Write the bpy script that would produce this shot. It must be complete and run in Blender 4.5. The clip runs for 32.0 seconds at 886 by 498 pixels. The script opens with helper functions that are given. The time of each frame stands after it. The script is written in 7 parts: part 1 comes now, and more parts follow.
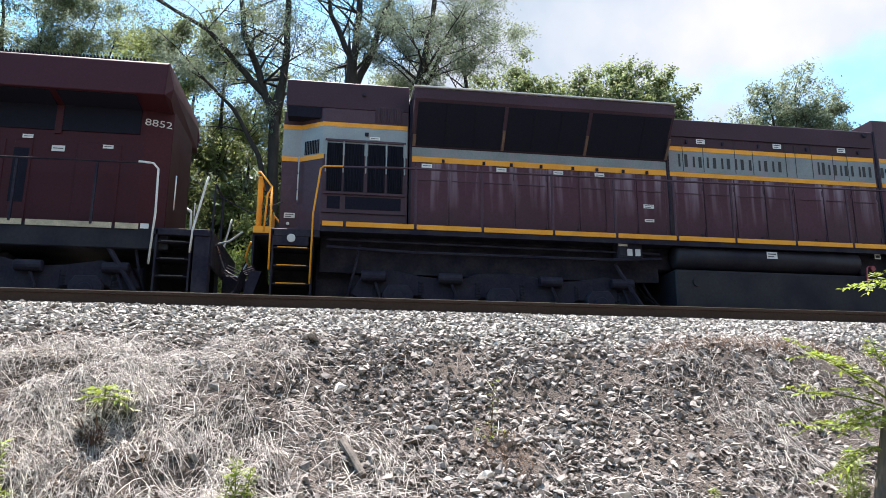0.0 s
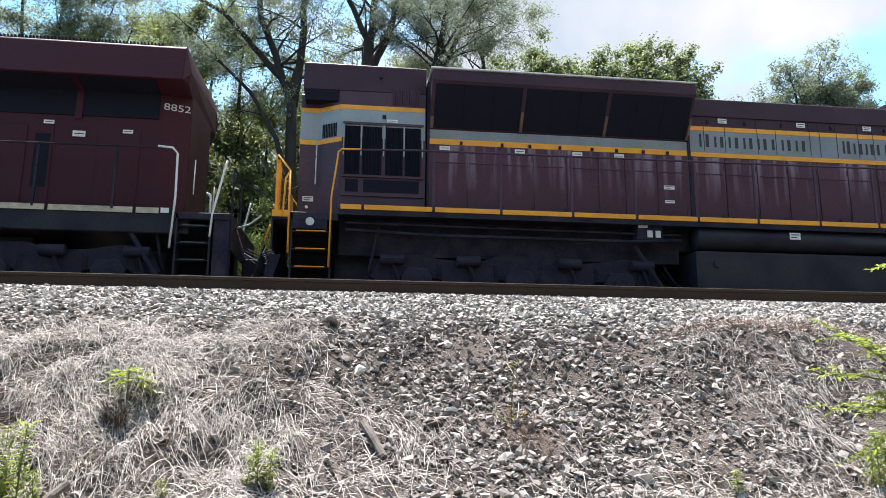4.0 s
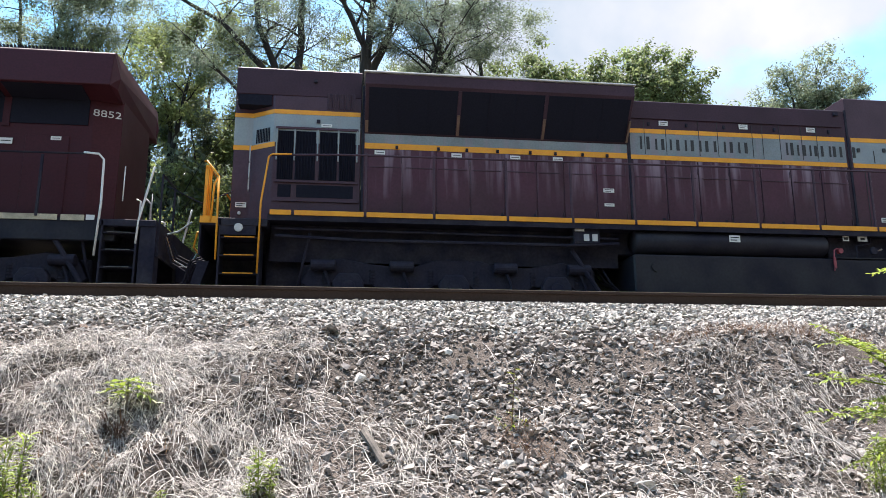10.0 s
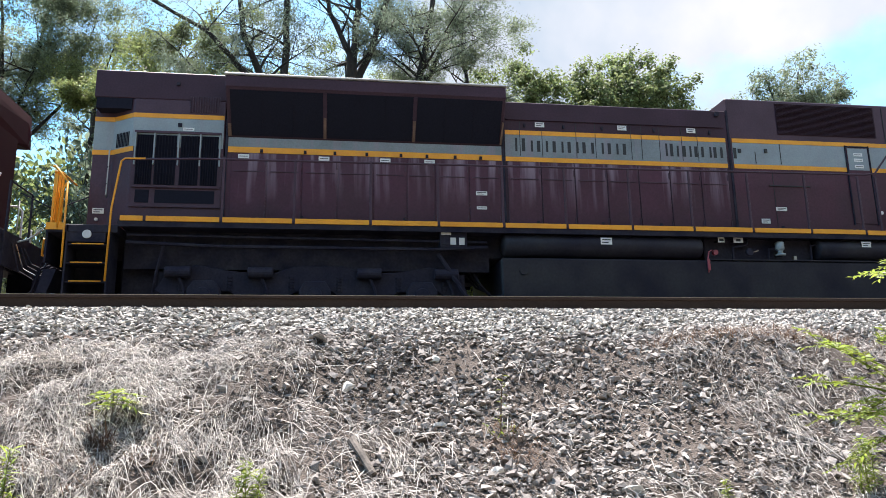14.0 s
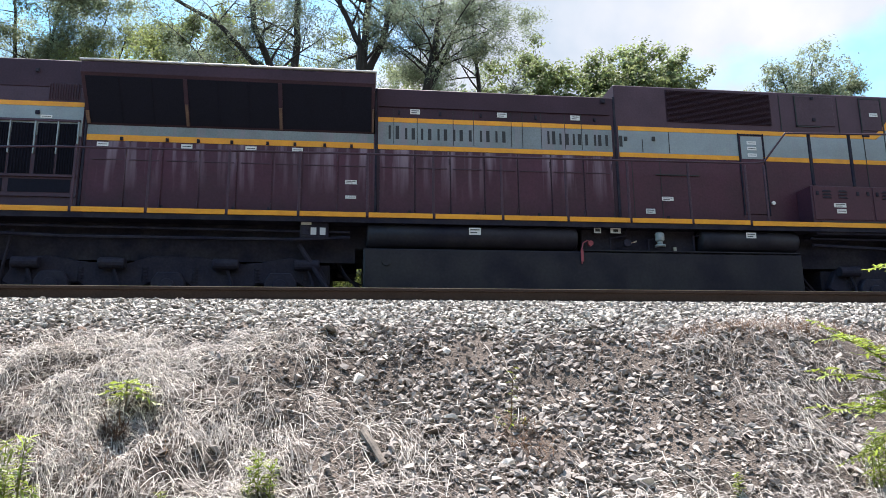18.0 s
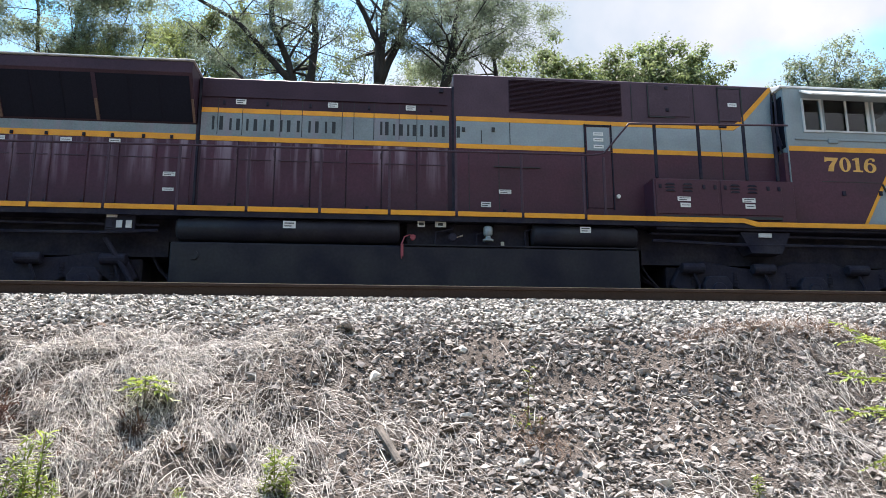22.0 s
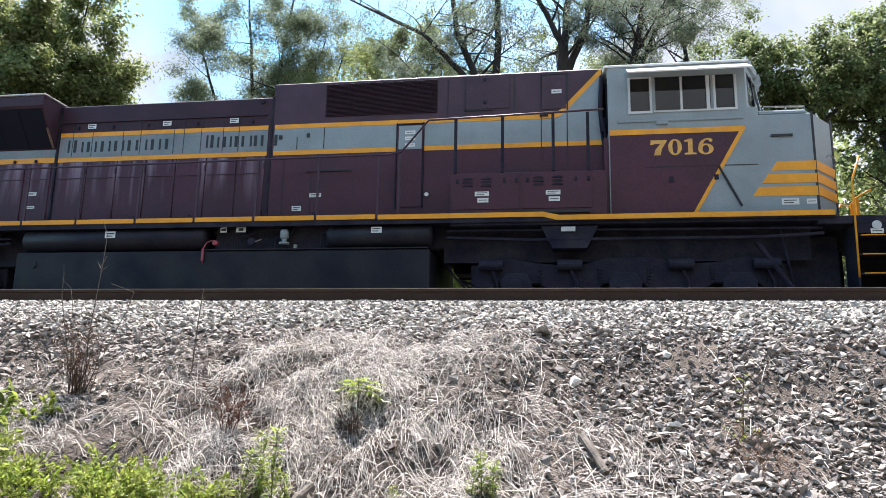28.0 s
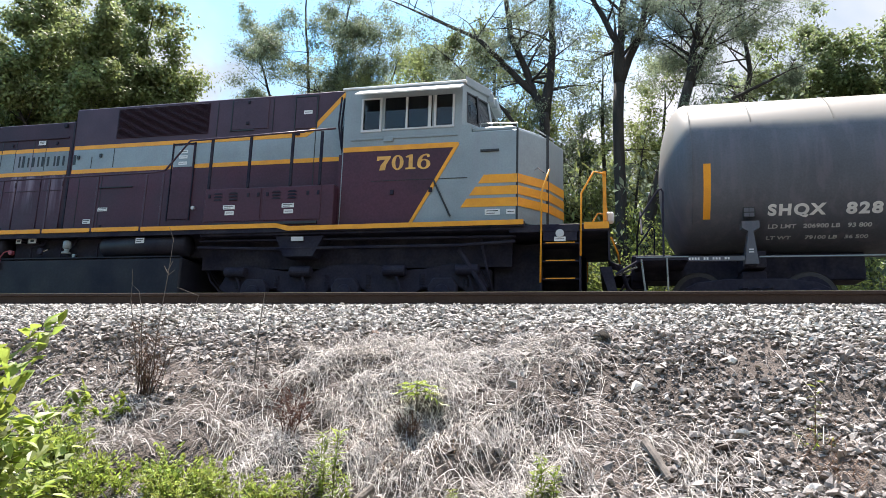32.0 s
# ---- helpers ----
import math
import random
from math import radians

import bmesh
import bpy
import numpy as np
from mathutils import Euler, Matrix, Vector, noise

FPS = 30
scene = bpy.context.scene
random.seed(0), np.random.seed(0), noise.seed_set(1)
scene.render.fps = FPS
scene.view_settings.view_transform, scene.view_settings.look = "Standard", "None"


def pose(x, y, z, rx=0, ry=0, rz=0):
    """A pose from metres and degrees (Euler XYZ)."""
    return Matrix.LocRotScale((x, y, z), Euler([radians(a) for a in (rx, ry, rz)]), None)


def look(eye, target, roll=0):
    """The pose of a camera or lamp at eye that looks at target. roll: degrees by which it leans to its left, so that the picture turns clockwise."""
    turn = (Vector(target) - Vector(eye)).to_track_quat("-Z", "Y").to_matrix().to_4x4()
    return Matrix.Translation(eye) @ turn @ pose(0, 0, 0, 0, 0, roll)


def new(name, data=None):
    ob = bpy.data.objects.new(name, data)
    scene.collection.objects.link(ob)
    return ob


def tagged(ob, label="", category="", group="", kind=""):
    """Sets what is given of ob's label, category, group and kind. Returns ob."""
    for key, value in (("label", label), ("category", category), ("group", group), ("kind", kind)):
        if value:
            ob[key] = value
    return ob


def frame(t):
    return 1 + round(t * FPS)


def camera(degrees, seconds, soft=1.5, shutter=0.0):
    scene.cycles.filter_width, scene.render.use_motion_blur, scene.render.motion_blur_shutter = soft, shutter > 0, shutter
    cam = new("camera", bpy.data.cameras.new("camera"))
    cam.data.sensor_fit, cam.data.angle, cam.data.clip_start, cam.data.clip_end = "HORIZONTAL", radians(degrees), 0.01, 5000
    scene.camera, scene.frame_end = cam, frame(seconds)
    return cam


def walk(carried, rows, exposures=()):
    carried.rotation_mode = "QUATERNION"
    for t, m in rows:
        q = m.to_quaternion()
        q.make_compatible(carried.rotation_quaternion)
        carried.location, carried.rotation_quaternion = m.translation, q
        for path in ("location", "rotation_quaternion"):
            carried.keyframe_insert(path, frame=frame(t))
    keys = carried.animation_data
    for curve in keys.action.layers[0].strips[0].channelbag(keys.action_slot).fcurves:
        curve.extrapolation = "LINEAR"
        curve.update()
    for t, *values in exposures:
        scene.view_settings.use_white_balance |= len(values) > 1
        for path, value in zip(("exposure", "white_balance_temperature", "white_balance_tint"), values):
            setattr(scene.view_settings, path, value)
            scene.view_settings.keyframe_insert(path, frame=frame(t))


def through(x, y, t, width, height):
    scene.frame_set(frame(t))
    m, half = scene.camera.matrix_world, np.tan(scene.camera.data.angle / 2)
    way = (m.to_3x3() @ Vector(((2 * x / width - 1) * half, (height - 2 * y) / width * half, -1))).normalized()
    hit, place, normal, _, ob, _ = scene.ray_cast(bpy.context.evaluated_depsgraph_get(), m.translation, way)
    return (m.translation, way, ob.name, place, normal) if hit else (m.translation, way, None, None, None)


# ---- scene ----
cam = camera(63.5, 32.0, soft=0.8)
PATH = [
    (0.0, pose(0.036, -0.034, -1.369, 102.48, -0.36, -8.47)),
    (0.5, pose(0.017, -0.013, -1.362, 101.66, -0.11, -8.72)),
    (1.0, pose(-0.001, 0.006, -1.362, 101.27, -0.14, -8.75)),
    (1.5, pose(0.012, 0.008, -1.361, 100.41, -0.58, -7.93)),
    (2.0, pose(0.022, -0.014, -1.375, 100.61, -0.53, -6.83)),
    (2.5, pose(0.031, -0.007, -1.373, 100.29, -0.16, -6.64)),
    (3.0, pose(0.014, 0.008, -1.370, 100.81, -0.15, -6.91)),
    (3.5, pose(0.029, -0.009, -1.371, 101.00, -0.35, -6.93)),
    (5.5, pose(0.016, -0.000, -1.362, 101.48, -0.03, -8.02)),
    (6.0, pose(0.022, -0.004, -1.358, 100.97, 0.09, -8.70)),
    (6.5, pose(0.013, -0.001, -1.351, 101.47, 0.22, -9.06)),
    (7.0, pose(0.014, -0.001, -1.353, 101.01, -0.08, -8.42)),
    (7.5, pose(0.008, -0.003, -1.354, 101.27, -0.35, -8.15)),
    (8.0, pose(0.011, -0.004, -1.353, 101.40, -0.13, -8.26)),
    (8.5, pose(0.007, 0.006, -1.359, 101.69, 0.02, -7.78)),
    (9.0, pose(0.020, 0.000, -1.356, 102.39, -0.09, -6.36)),
    (9.5, pose(0.028, -0.003, -1.353, 102.02, -0.01, -6.47)),
    (10.0, pose(0.024, 0.003, -1.361, 101.62, 0.10, -7.01)),
    (10.5, pose(0.019, 0.001, -1.358, 101.30, -0.67, -6.95)),
    (11.0, pose(0.023, -0.001, -1.354, 101.93, -0.62, -8.20)),
    (11.5, pose(0.022, 0.001, -1.355, 102.13, 0.36, -7.73)),
    (12.0, pose(0.020, -0.005, -1.352, 102.31, 0.35, -8.56)),
    (12.5, pose(0.023, -0.010, -1.349, 102.16, 0.59, -9.25)),
    (13.0, pose(0.024, -0.008, -1.353, 102.54, 0.66, -8.88)),
    (13.5, pose(0.027, -0.004, -1.356, 102.36, 1.03, -8.64)),
    (14.0, pose(0.031, -0.008, -1.357, 102.14, 0.85, -7.87)),
    (14.5, pose(0.018, 0.004, -1.356, 101.77, -0.03, -6.85)),
    (16.5, pose(0.042, -0.014, -1.353, 102.11, 0.79, -6.36)),
    (17.0, pose(0.034, -0.021, -1.361, 101.80, 1.08, -7.08)),
    (17.5, pose(0.019, -0.012, -1.356, 102.10, 0.92, -7.20)),
    (18.0, pose(0.021, -0.006, -1.363, 101.58, 0.59, -7.11)),
    (18.5, pose(0.038, 0.025, -1.354, 101.39, 0.33, -6.55)),
    (19.0, pose(0.034, 0.022, -1.353, 101.52, 0.63, -5.68)),
    (19.5, pose(0.038, 0.017, -1.361, 101.65, 0.72, -5.45)),
    (20.0, pose(0.036, 0.020, -1.355, 101.48, 0.28, -5.53)),
    (20.5, pose(0.039, 0.017, -1.353, 101.38, 0.38, -5.55)),
    (21.0, pose(0.036, 0.018, -1.351, 101.42, 0.49, -5.95)),
    (21.5, pose(0.034, 0.021, -1.349, 101.25, 0.23, -5.76)),
    (22.0, pose(0.029, 0.014, -1.347, 101.33, 0.12, -5.80)),
    (22.5, pose(0.024, 0.021, -1.348, 101.48, 0.41, -5.57)),
    (23.0, pose(0.024, 0.011, -1.343, 101.67, 0.71, -5.87)),
    (23.5, pose(0.027, 0.019, -1.343, 101.56, 0.49, -5.44)),
    (24.0, pose(0.016, 0.024, -1.346, 102.08, 0.41, -5.54)),
    (24.5, pose(0.022, 0.033, -1.344, 101.72, 0.28, -3.56)),
    (26.5, pose(-0.033, -0.010, -1.312, 101.10, 0.05, 2.66)),
    (27.0, pose(-0.049, 0.001, -1.309, 100.90, -0.41, 5.34)),
    (27.5, pose(-0.058, -0.013, -1.303, 100.66, -0.80, 6.97)),
    (28.0, pose(-0.067, 0.005, -1.303, 101.19, -1.16, 9.01)),
    (28.5, pose(-0.082, 0.015, -1.308, 101.00, -1.26, 10.98)),
    (29.0, pose(-0.089, 0.024, -1.309, 100.73, -1.57, 12.02)),
    (29.5, pose(-0.094, 0.031, -1.305, 100.60, -2.04, 13.23)),
    (30.0, pose(-0.091, 0.021, -1.308, 101.24, -1.91, 12.46)),
    (30.5, pose(-0.097, 0.010, -1.306, 101.37, -1.86, 11.89)),
    (31.0, pose(-0.095, 0.013, -1.309, 101.46, -2.10, 12.20)),
    (31.5, pose(-0.092, 0.013, -1.308, 101.33, -2.20, 12.86)),
    (32.0, pose(-0.103, 0.017, -1.312, 101.43, -1.69, 13.30)),
]
walk(cam, PATH, exposures=[(0.0, 1.46, 6500, 16), (24.0, 1.46, 6500, 16), (27.5, 1.58, 6500, 16.5), (32.0, 1.54, 6500, 16.5)])

# Where the train stands along the track, second by second.
S_ROWS = [(0.0, 0.000), (0.5, 0.000), (1.0, 0.000), (1.5, 0.000), (2.0, 0.000), (2.5, 0.000), (3.0, 0.000), (3.5, 0.000), (4.8, 0.000), (5.5, -0.018), (6.0, -0.066), (6.5, -0.128), (7.0, -0.208), (7.5, -0.310), (8.0, -0.435), (8.5, -0.591), (9.0, -0.776), (9.5, -0.979), (10.0, -1.209), (10.5, -1.436), (11.0, -1.695), (11.5, -1.973), (12.0, -2.264), (12.5, -2.545), (13.0, -2.850), (13.5, -3.158), (14.0, -3.466), (14.5, -3.781), (16.5, -5.098), (17.0, -5.417), (17.5, -5.767), (18.0, -6.156), (18.5, -6.576), (19.0, -6.992), (19.5, -7.429), (20.0, -7.872), (20.5, -8.316), (21.0, -8.768), (21.5, -9.260), (22.0, -9.766), (22.5, -10.304), (23.0, -10.894), (23.5, -11.451), (24.0, -12.006), (24.5, -12.582), (26.5, -15.017), (27.0, -15.687), (27.5, -16.362), (28.0, -17.048), (28.5, -17.751), (29.0, -18.477), (29.5, -19.226), (30.0, -20.006), (30.5, -20.797), (31.0, -21.599), (31.5, -22.405), (32.0, -23.216)]

# ---------------------------------------------------------------- light
world = bpy.data.worlds.new("sky")
scene.world = world
world.use_nodes = True
SUN_DIR = Vector((-0.12, 0.41, 0.905)).normalized()
SUN_EL = math.asin(SUN_DIR.z)
SUN_AZ = math.atan2(SUN_DIR.x, SUN_DIR.y)


def build_sky():
    nt = world.node_tree
    nt.nodes.clear()
    out = nt.nodes.new("ShaderNodeOutputWorld")
    bg = nt.nodes.new("ShaderNodeBackground")
    sky = nt.nodes.new("ShaderNodeTexSky")
    sky.sky_type, sky.sun_disc = "NISHITA", False
    sky.sun_elevation, sky.sun_rotation = SUN_EL, SUN_AZ
    sky.air_density, sky.dust_density, sky.ozone_density = 1.0, 0.6, 1.0
    co = nt.nodes.new("ShaderNodeTexCoord")
    mp = nt.nodes.new("ShaderNodeMapping")
    mp.inputs["Location"].default_value = (3.1, 0.7, 1.3)
    mp.inputs["Scale"].default_value = (1.0, 1.0, 1.7)
    nz = nt.nodes.new("ShaderNodeTexNoise")
    nz.inputs["Scale"].default_value, nz.inputs["Detail"].default_value = 2.6, 9.0
    nz.inputs["Roughness"].default_value = 0.55
    ramp = nt.nodes.new("ShaderNodeValToRGB")
    ramp.color_ramp.elements[0].position, ramp.color_ramp.elements[1].position = 0.35, 0.51
    mix = nt.nodes.new("ShaderNodeMixRGB")
    # cloud bodies: bright edges, slightly blue-grey bellies
    belly = nt.nodes.new("ShaderNodeTexNoise")
    belly.inputs["Scale"].default_value, belly.inputs["Detail"].default_value = 3.6, 6.0
    shade = nt.nodes.new("ShaderNodeValToRGB")
    shade.color_ramp.elements[0].position, shade.color_ramp.elements[1].position = 0.38, 0.62
    shade.color_ramp.elements[0].color = (1.7, 2.1, 2.45, 1)
    shade.color_ramp.elements[1].color = (2.75, 2.85, 2.98, 1)
    clear = nt.nodes.new("ShaderNodeMixRGB")
    clear.blend_type, clear.inputs[0].default_value = "MULTIPLY", 1.0
    clear.inputs[2].default_value = (0.62, 1.04, 1.05, 1)
    nt.links.new(co.outputs["Generated"], belly.inputs["Vector"])
    nt.links.new(belly.outputs["Fac"], shade.inputs["Fac"])
    nt.links.new(shade.outputs["Color"], mix.inputs[2])
    sep = nt.nodes.new("ShaderNodeSeparateXYZ")
    # fewer clouds towards the west
    lean = nt.nodes.new("ShaderNodeMapRange")
    lean.inputs["From Min"].default_value, lean.inputs["From Max"].default_value = -0.65, 0.1
    lean.inputs["To Min"].default_value, lean.inputs["To Max"].default_value = -0.15, 0.025
    both_ = nt.nodes.new("ShaderNodeMath")
    both_.operation = "ADD"
    nt.links.new(co.outputs["Generated"], sep.inputs["Vector"])
    nt.links.new(sep.outputs["X"], lean.inputs["Value"])
    # fewer clouds towards the zenith
    high = nt.nodes.new("ShaderNodeMapRange")
    high.inputs["From Min"].default_value, high.inputs["From Max"].default_value = 0.45, 0.85
    high.inputs["To Min"].default_value, high.inputs["To Max"].default_value = 0.0, -0.05
    sums = nt.nodes.new("ShaderNodeMath")
    sums.operation = "ADD"
    nt.links.new(sep.outputs["Z"], high.inputs["Value"])
    nt.links.new(high.outputs["Result"], sums.inputs[0])
    nt.links.new(lean.outputs["Result"], sums.inputs[1])
    nt.links.new(sums.outputs["Value"], both_.inputs[1])
    nt.links.new(co.outputs["Generated"], mp.inputs["Vector"])
    nt.links.new(mp.outputs["Vector"], nz.inputs["Vector"])
    nt.links.new(nz.outputs["Fac"], both_.inputs[0])
    nt.links.new(both_.outputs["Value"], ramp.inputs["Fac"])
    nt.links.new(ramp.outputs["Color"], mix.inputs[0])
    nt.links.new(sky.outputs["Color"], clear.inputs[1])
    nt.links.new(clear.outputs["Color"], mix.inputs[1])
    nt.links.new(mix.outputs["Color"], bg.inputs["Color"])
    bg.inputs["Strength"].default_value = 0.13
    nt.links.new(bg.outputs["Background"], out.inputs["Surface"])


build_sky()
sun = new("sun", bpy.data.lights.new("sun", "SUN"))
sun.data.energy, sun.data.angle, sun.data.color = 5.0, radians(0.6), (1.0, 0.95, 0.87)
sun.matrix_world = look(SUN_DIR * 60, (0, 0, 0))

# ---------------------------------------------------------------- materials


def material(name, color, rough=0.6, metal=0.0, vary=0.25, scale=6.0, fine=60.0, bump=0.15, stretch=(1, 1, 1), tint=None, streak=0.0, run=None, spec=0.5, through=0.0, random_tint=0.0, bump_dist=0.01):
    m = bpy.data.materials.new(name)
    m.use_nodes = True
    nt = m.node_tree
    N, L = nt.nodes, nt.links
    bsdf = N["Principled BSDF"]
    co = N.new("ShaderNodeTexCoord")
    mp = N.new("ShaderNodeMapping")
    mp.inputs["Scale"].default_value = stretch
    L.new(co.outputs["Object"], mp.inputs["Vector"])
    n1, n2 = N.new("ShaderNodeTexNoise"), N.new("ShaderNodeTexNoise")
    n1.inputs["Scale"].default_value, n1.inputs["Detail"].default_value = scale, 5.0
    n2.inputs["Scale"].default_value, n2.inputs["Detail"].default_value = fine, 3.0
    L.new(mp.outputs["Vector"], n1.inputs["Vector"])
    L.new(mp.outputs["Vector"], n2.inputs["Vector"])
    other = tint or tuple(c * 0.45 for c in color)
    light = tuple(min(1.0, c * 1.35 + 0.01) for c in color)
    ramp = N.new("ShaderNodeValToRGB")
    e = ramp.color_ramp.elements
    e[0].position, e[1].position = 0.28, 0.72
    e[0].color = (*[c + (o - c) * min(1, vary * 2) for c, o in zip(color, other)], 1)
    e[1].color = (*[c + (o - c) * vary for c, o in zip(color, light)], 1)
    L.new(n1.outputs["Fac"], ramp.inputs["Fac"])
    mul = N.new("ShaderNodeMixRGB")
    mul.blend_type = "OVERLAY"
    mul.inputs[0].default_value = vary
    L.new(ramp.outputs["Color"], mul.inputs[1])
    L.new(n2.outputs["Fac"], mul.inputs[2])
    last = mul.outputs["Color"]
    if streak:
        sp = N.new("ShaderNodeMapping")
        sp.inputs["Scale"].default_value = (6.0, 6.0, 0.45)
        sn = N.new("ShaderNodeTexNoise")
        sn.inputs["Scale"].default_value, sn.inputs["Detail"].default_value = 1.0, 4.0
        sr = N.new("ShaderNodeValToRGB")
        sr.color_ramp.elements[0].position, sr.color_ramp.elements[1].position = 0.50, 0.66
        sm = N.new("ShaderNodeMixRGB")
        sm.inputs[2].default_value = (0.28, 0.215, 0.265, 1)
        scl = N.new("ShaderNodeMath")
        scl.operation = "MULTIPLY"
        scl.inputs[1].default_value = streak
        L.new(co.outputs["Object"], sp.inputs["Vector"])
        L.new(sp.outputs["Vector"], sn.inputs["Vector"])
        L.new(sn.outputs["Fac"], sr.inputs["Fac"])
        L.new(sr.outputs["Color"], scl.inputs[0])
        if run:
            # faded paint and reflections, painted as pale streaks under a stripe, thinning downwards
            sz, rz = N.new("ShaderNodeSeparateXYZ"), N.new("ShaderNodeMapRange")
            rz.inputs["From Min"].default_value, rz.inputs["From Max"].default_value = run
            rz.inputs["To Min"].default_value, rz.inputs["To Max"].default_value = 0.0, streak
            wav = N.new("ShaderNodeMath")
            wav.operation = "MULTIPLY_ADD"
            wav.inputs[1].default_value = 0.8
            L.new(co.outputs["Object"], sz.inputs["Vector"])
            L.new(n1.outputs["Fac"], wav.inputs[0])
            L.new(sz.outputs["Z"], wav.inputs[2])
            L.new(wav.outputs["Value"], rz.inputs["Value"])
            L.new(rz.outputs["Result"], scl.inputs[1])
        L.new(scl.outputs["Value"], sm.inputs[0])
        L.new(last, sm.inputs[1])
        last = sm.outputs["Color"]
    if random_tint:
        geo = N.new("ShaderNodeNewGeometry")
        hsv = N.new("ShaderNodeHueSaturation")
        rr = N.new("ShaderNodeMapRange")
        rr.inputs["To Min"].default_value, rr.inputs["To Max"].default_value = 1 - random_tint, 1 + random_tint
        hh = N.new("ShaderNodeMapRange")
        hh.inputs["To Min"].default_value, hh.inputs["To Max"].default_value = 0.5 - 0.03 * random_tint, 0.5 + 0.03 * random_tint
        L.new(geo.outputs["Random Per Island"], rr.inputs["Value"])
        L.new(geo.outputs["Random Per Island"], hh.inputs["Value"])
        L.new(rr.outputs["Result"], hsv.inputs["Value"])
        L.new(hh.outputs["Result"], hsv.inputs["Hue"])
        L.new(last, hsv.inputs["Color"])
        last = hsv.outputs["Color"]
    L.new(last, bsdf.inputs["Base Color"])
    bsdf.inputs["Metallic"].default_value = metal
    bsdf.inputs["Specular IOR Level"].default_value = spec
    rm = N.new("ShaderNodeMapRange")
    rm.inputs["To Min"].default_value, rm.inputs["To Max"].default_value = max(0.02, rough - 0.12), min(1, rough + 0.12)
    L.new(n1.outputs["Fac"], rm.inputs["Value"])
    L.new(rm.outputs["Result"], bsdf.inputs["Roughness"])
    if bump:
        b = N.new("ShaderNodeBump")
        b.inputs["Strength"].default_value, b.inputs["Distance"].default_value = bump, bump_dist
        L.new(n2.outputs["Fac"], b.inputs["Height"])
        L.new(b.outputs["Normal"], bsdf.inputs["Normal"])
    if through:
        tr = N.new("ShaderNodeBsdfTranslucent")
        ms = N.new("ShaderNodeMixShader")
        ms.inputs[0].default_value = through
        br = N.new("ShaderNodeHueSaturation")
        br.inputs["Value"].default_value, br.inputs["Saturation"].default_value, br.inputs["Hue"].default_value = 1.7, 1.0, 0.495
        L.new(last, br.inputs["Color"])
        L.new(br.outputs["Color"], tr.inputs["Color"])
        L.new(bsdf.outputs["BSDF"], ms.inputs[1])
        L.new(tr.outputs["BSDF"], ms.inputs[2])
        L.new(ms.outputs["Shader"], N["Material Output"].inputs["Surface"])
    return m


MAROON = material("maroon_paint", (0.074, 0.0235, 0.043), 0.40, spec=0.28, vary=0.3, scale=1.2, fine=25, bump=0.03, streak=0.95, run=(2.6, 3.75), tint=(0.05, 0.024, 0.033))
MAROON_PLAIN = material("maroon_paint_smooth", (0.076, 0.0235, 0.041), 0.42, spec=0.28, vary=0.35, scale=1.0, fine=25, bump=0.03, tint=(0.05, 0.026, 0.036))
# a darker maroon for the radiator, middle hood and rear hood top
MAROON_DARK = material("dark_maroon_paint", (0.05, 0.025, 0.04), 0.5, spec=0.22, vary=0.35, scale=0.8, fine=30, bump=0.03)
MAROON_TOP = material("maroon_paint_upper", (0.076, 0.042, 0.062), 0.45, spec=0.28, vary=0.3, scale=1.0, fine=30, bump=0.03)
RED = material("red_paint", (0.043, 0.009, 0.0145), 0.5, spec=0.18, vary=0.3, scale=1.3, fine=25, bump=0.03, tint=(0.06, 0.014, 0.02))
GREY = material("grey_paint", (0.28, 0.335, 0.355), 0.42, vary=0.18, scale=1.5, fine=30, bump=0.03, streak=0.12)
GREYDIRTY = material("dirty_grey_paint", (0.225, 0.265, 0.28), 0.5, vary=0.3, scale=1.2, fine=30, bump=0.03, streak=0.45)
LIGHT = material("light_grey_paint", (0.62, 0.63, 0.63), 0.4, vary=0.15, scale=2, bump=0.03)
YELLOW = material("yellow_paint", (0.9, 0.3625, 0.0175), 0.42, vary=0.22, scale=4, fine=40, bump=0.03, tint=(0.6, 0.25, 0.025))
GOLD = material("faded_gold_paint", (0.82, 0.43, 0.1), 0.5, vary=0.25, scale=6, fine=40, bump=0.02)
CREAM = material("worn_cream_paint", (0.55, 0.48, 0.34), 0.6, vary=0.4, scale=5)
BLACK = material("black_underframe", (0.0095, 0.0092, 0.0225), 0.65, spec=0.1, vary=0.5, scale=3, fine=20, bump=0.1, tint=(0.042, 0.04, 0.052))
TANKBLK = material("blue_black_tank", (0.0075, 0.007, 0.0175), 0.45, spec=0.18, vary=0.35, scale=1.5, fine=20, bump=0.03, tint=(0.05, 0.05, 0.055))
TRUCK = material("grimy_cast_steel", (0.0145, 0.0138, 0.0285), 0.75, spec=0.15, vary=0.45, scale=4, fine=25, bump=0.25, tint=(0.038, 0.036, 0.05))
STRUT = material("rubbed_brown_strut_paint", (0.17, 0.105, 0.075), 0.6, vary=0.4, scale=5)
STEEL = material("worn_steel", (0.42, 0.42, 0.42), 0.3, metal=0.9, vary=0.2)
STEELDARK = material("rubbed_dark_steel", (0.12, 0.115, 0.115), 0.5, metal=0.4, vary=0.3)
WHEELDARK = material("grimy_wheel_steel", (0.055, 0.052, 0.056), 0.6, spec=0.3, vary=0.3)
MESH = material("dark_screen", (0.015, 0.016, 0.027), 0.8, spec=0.08, vary=0.15, scale=30, bump=0.1)
DARKGRILLE = material("dark_maroon_grille", (0.052, 0.029, 0.046), 0.6, spec=0.2, vary=0.2, scale=10, bump=0.05)
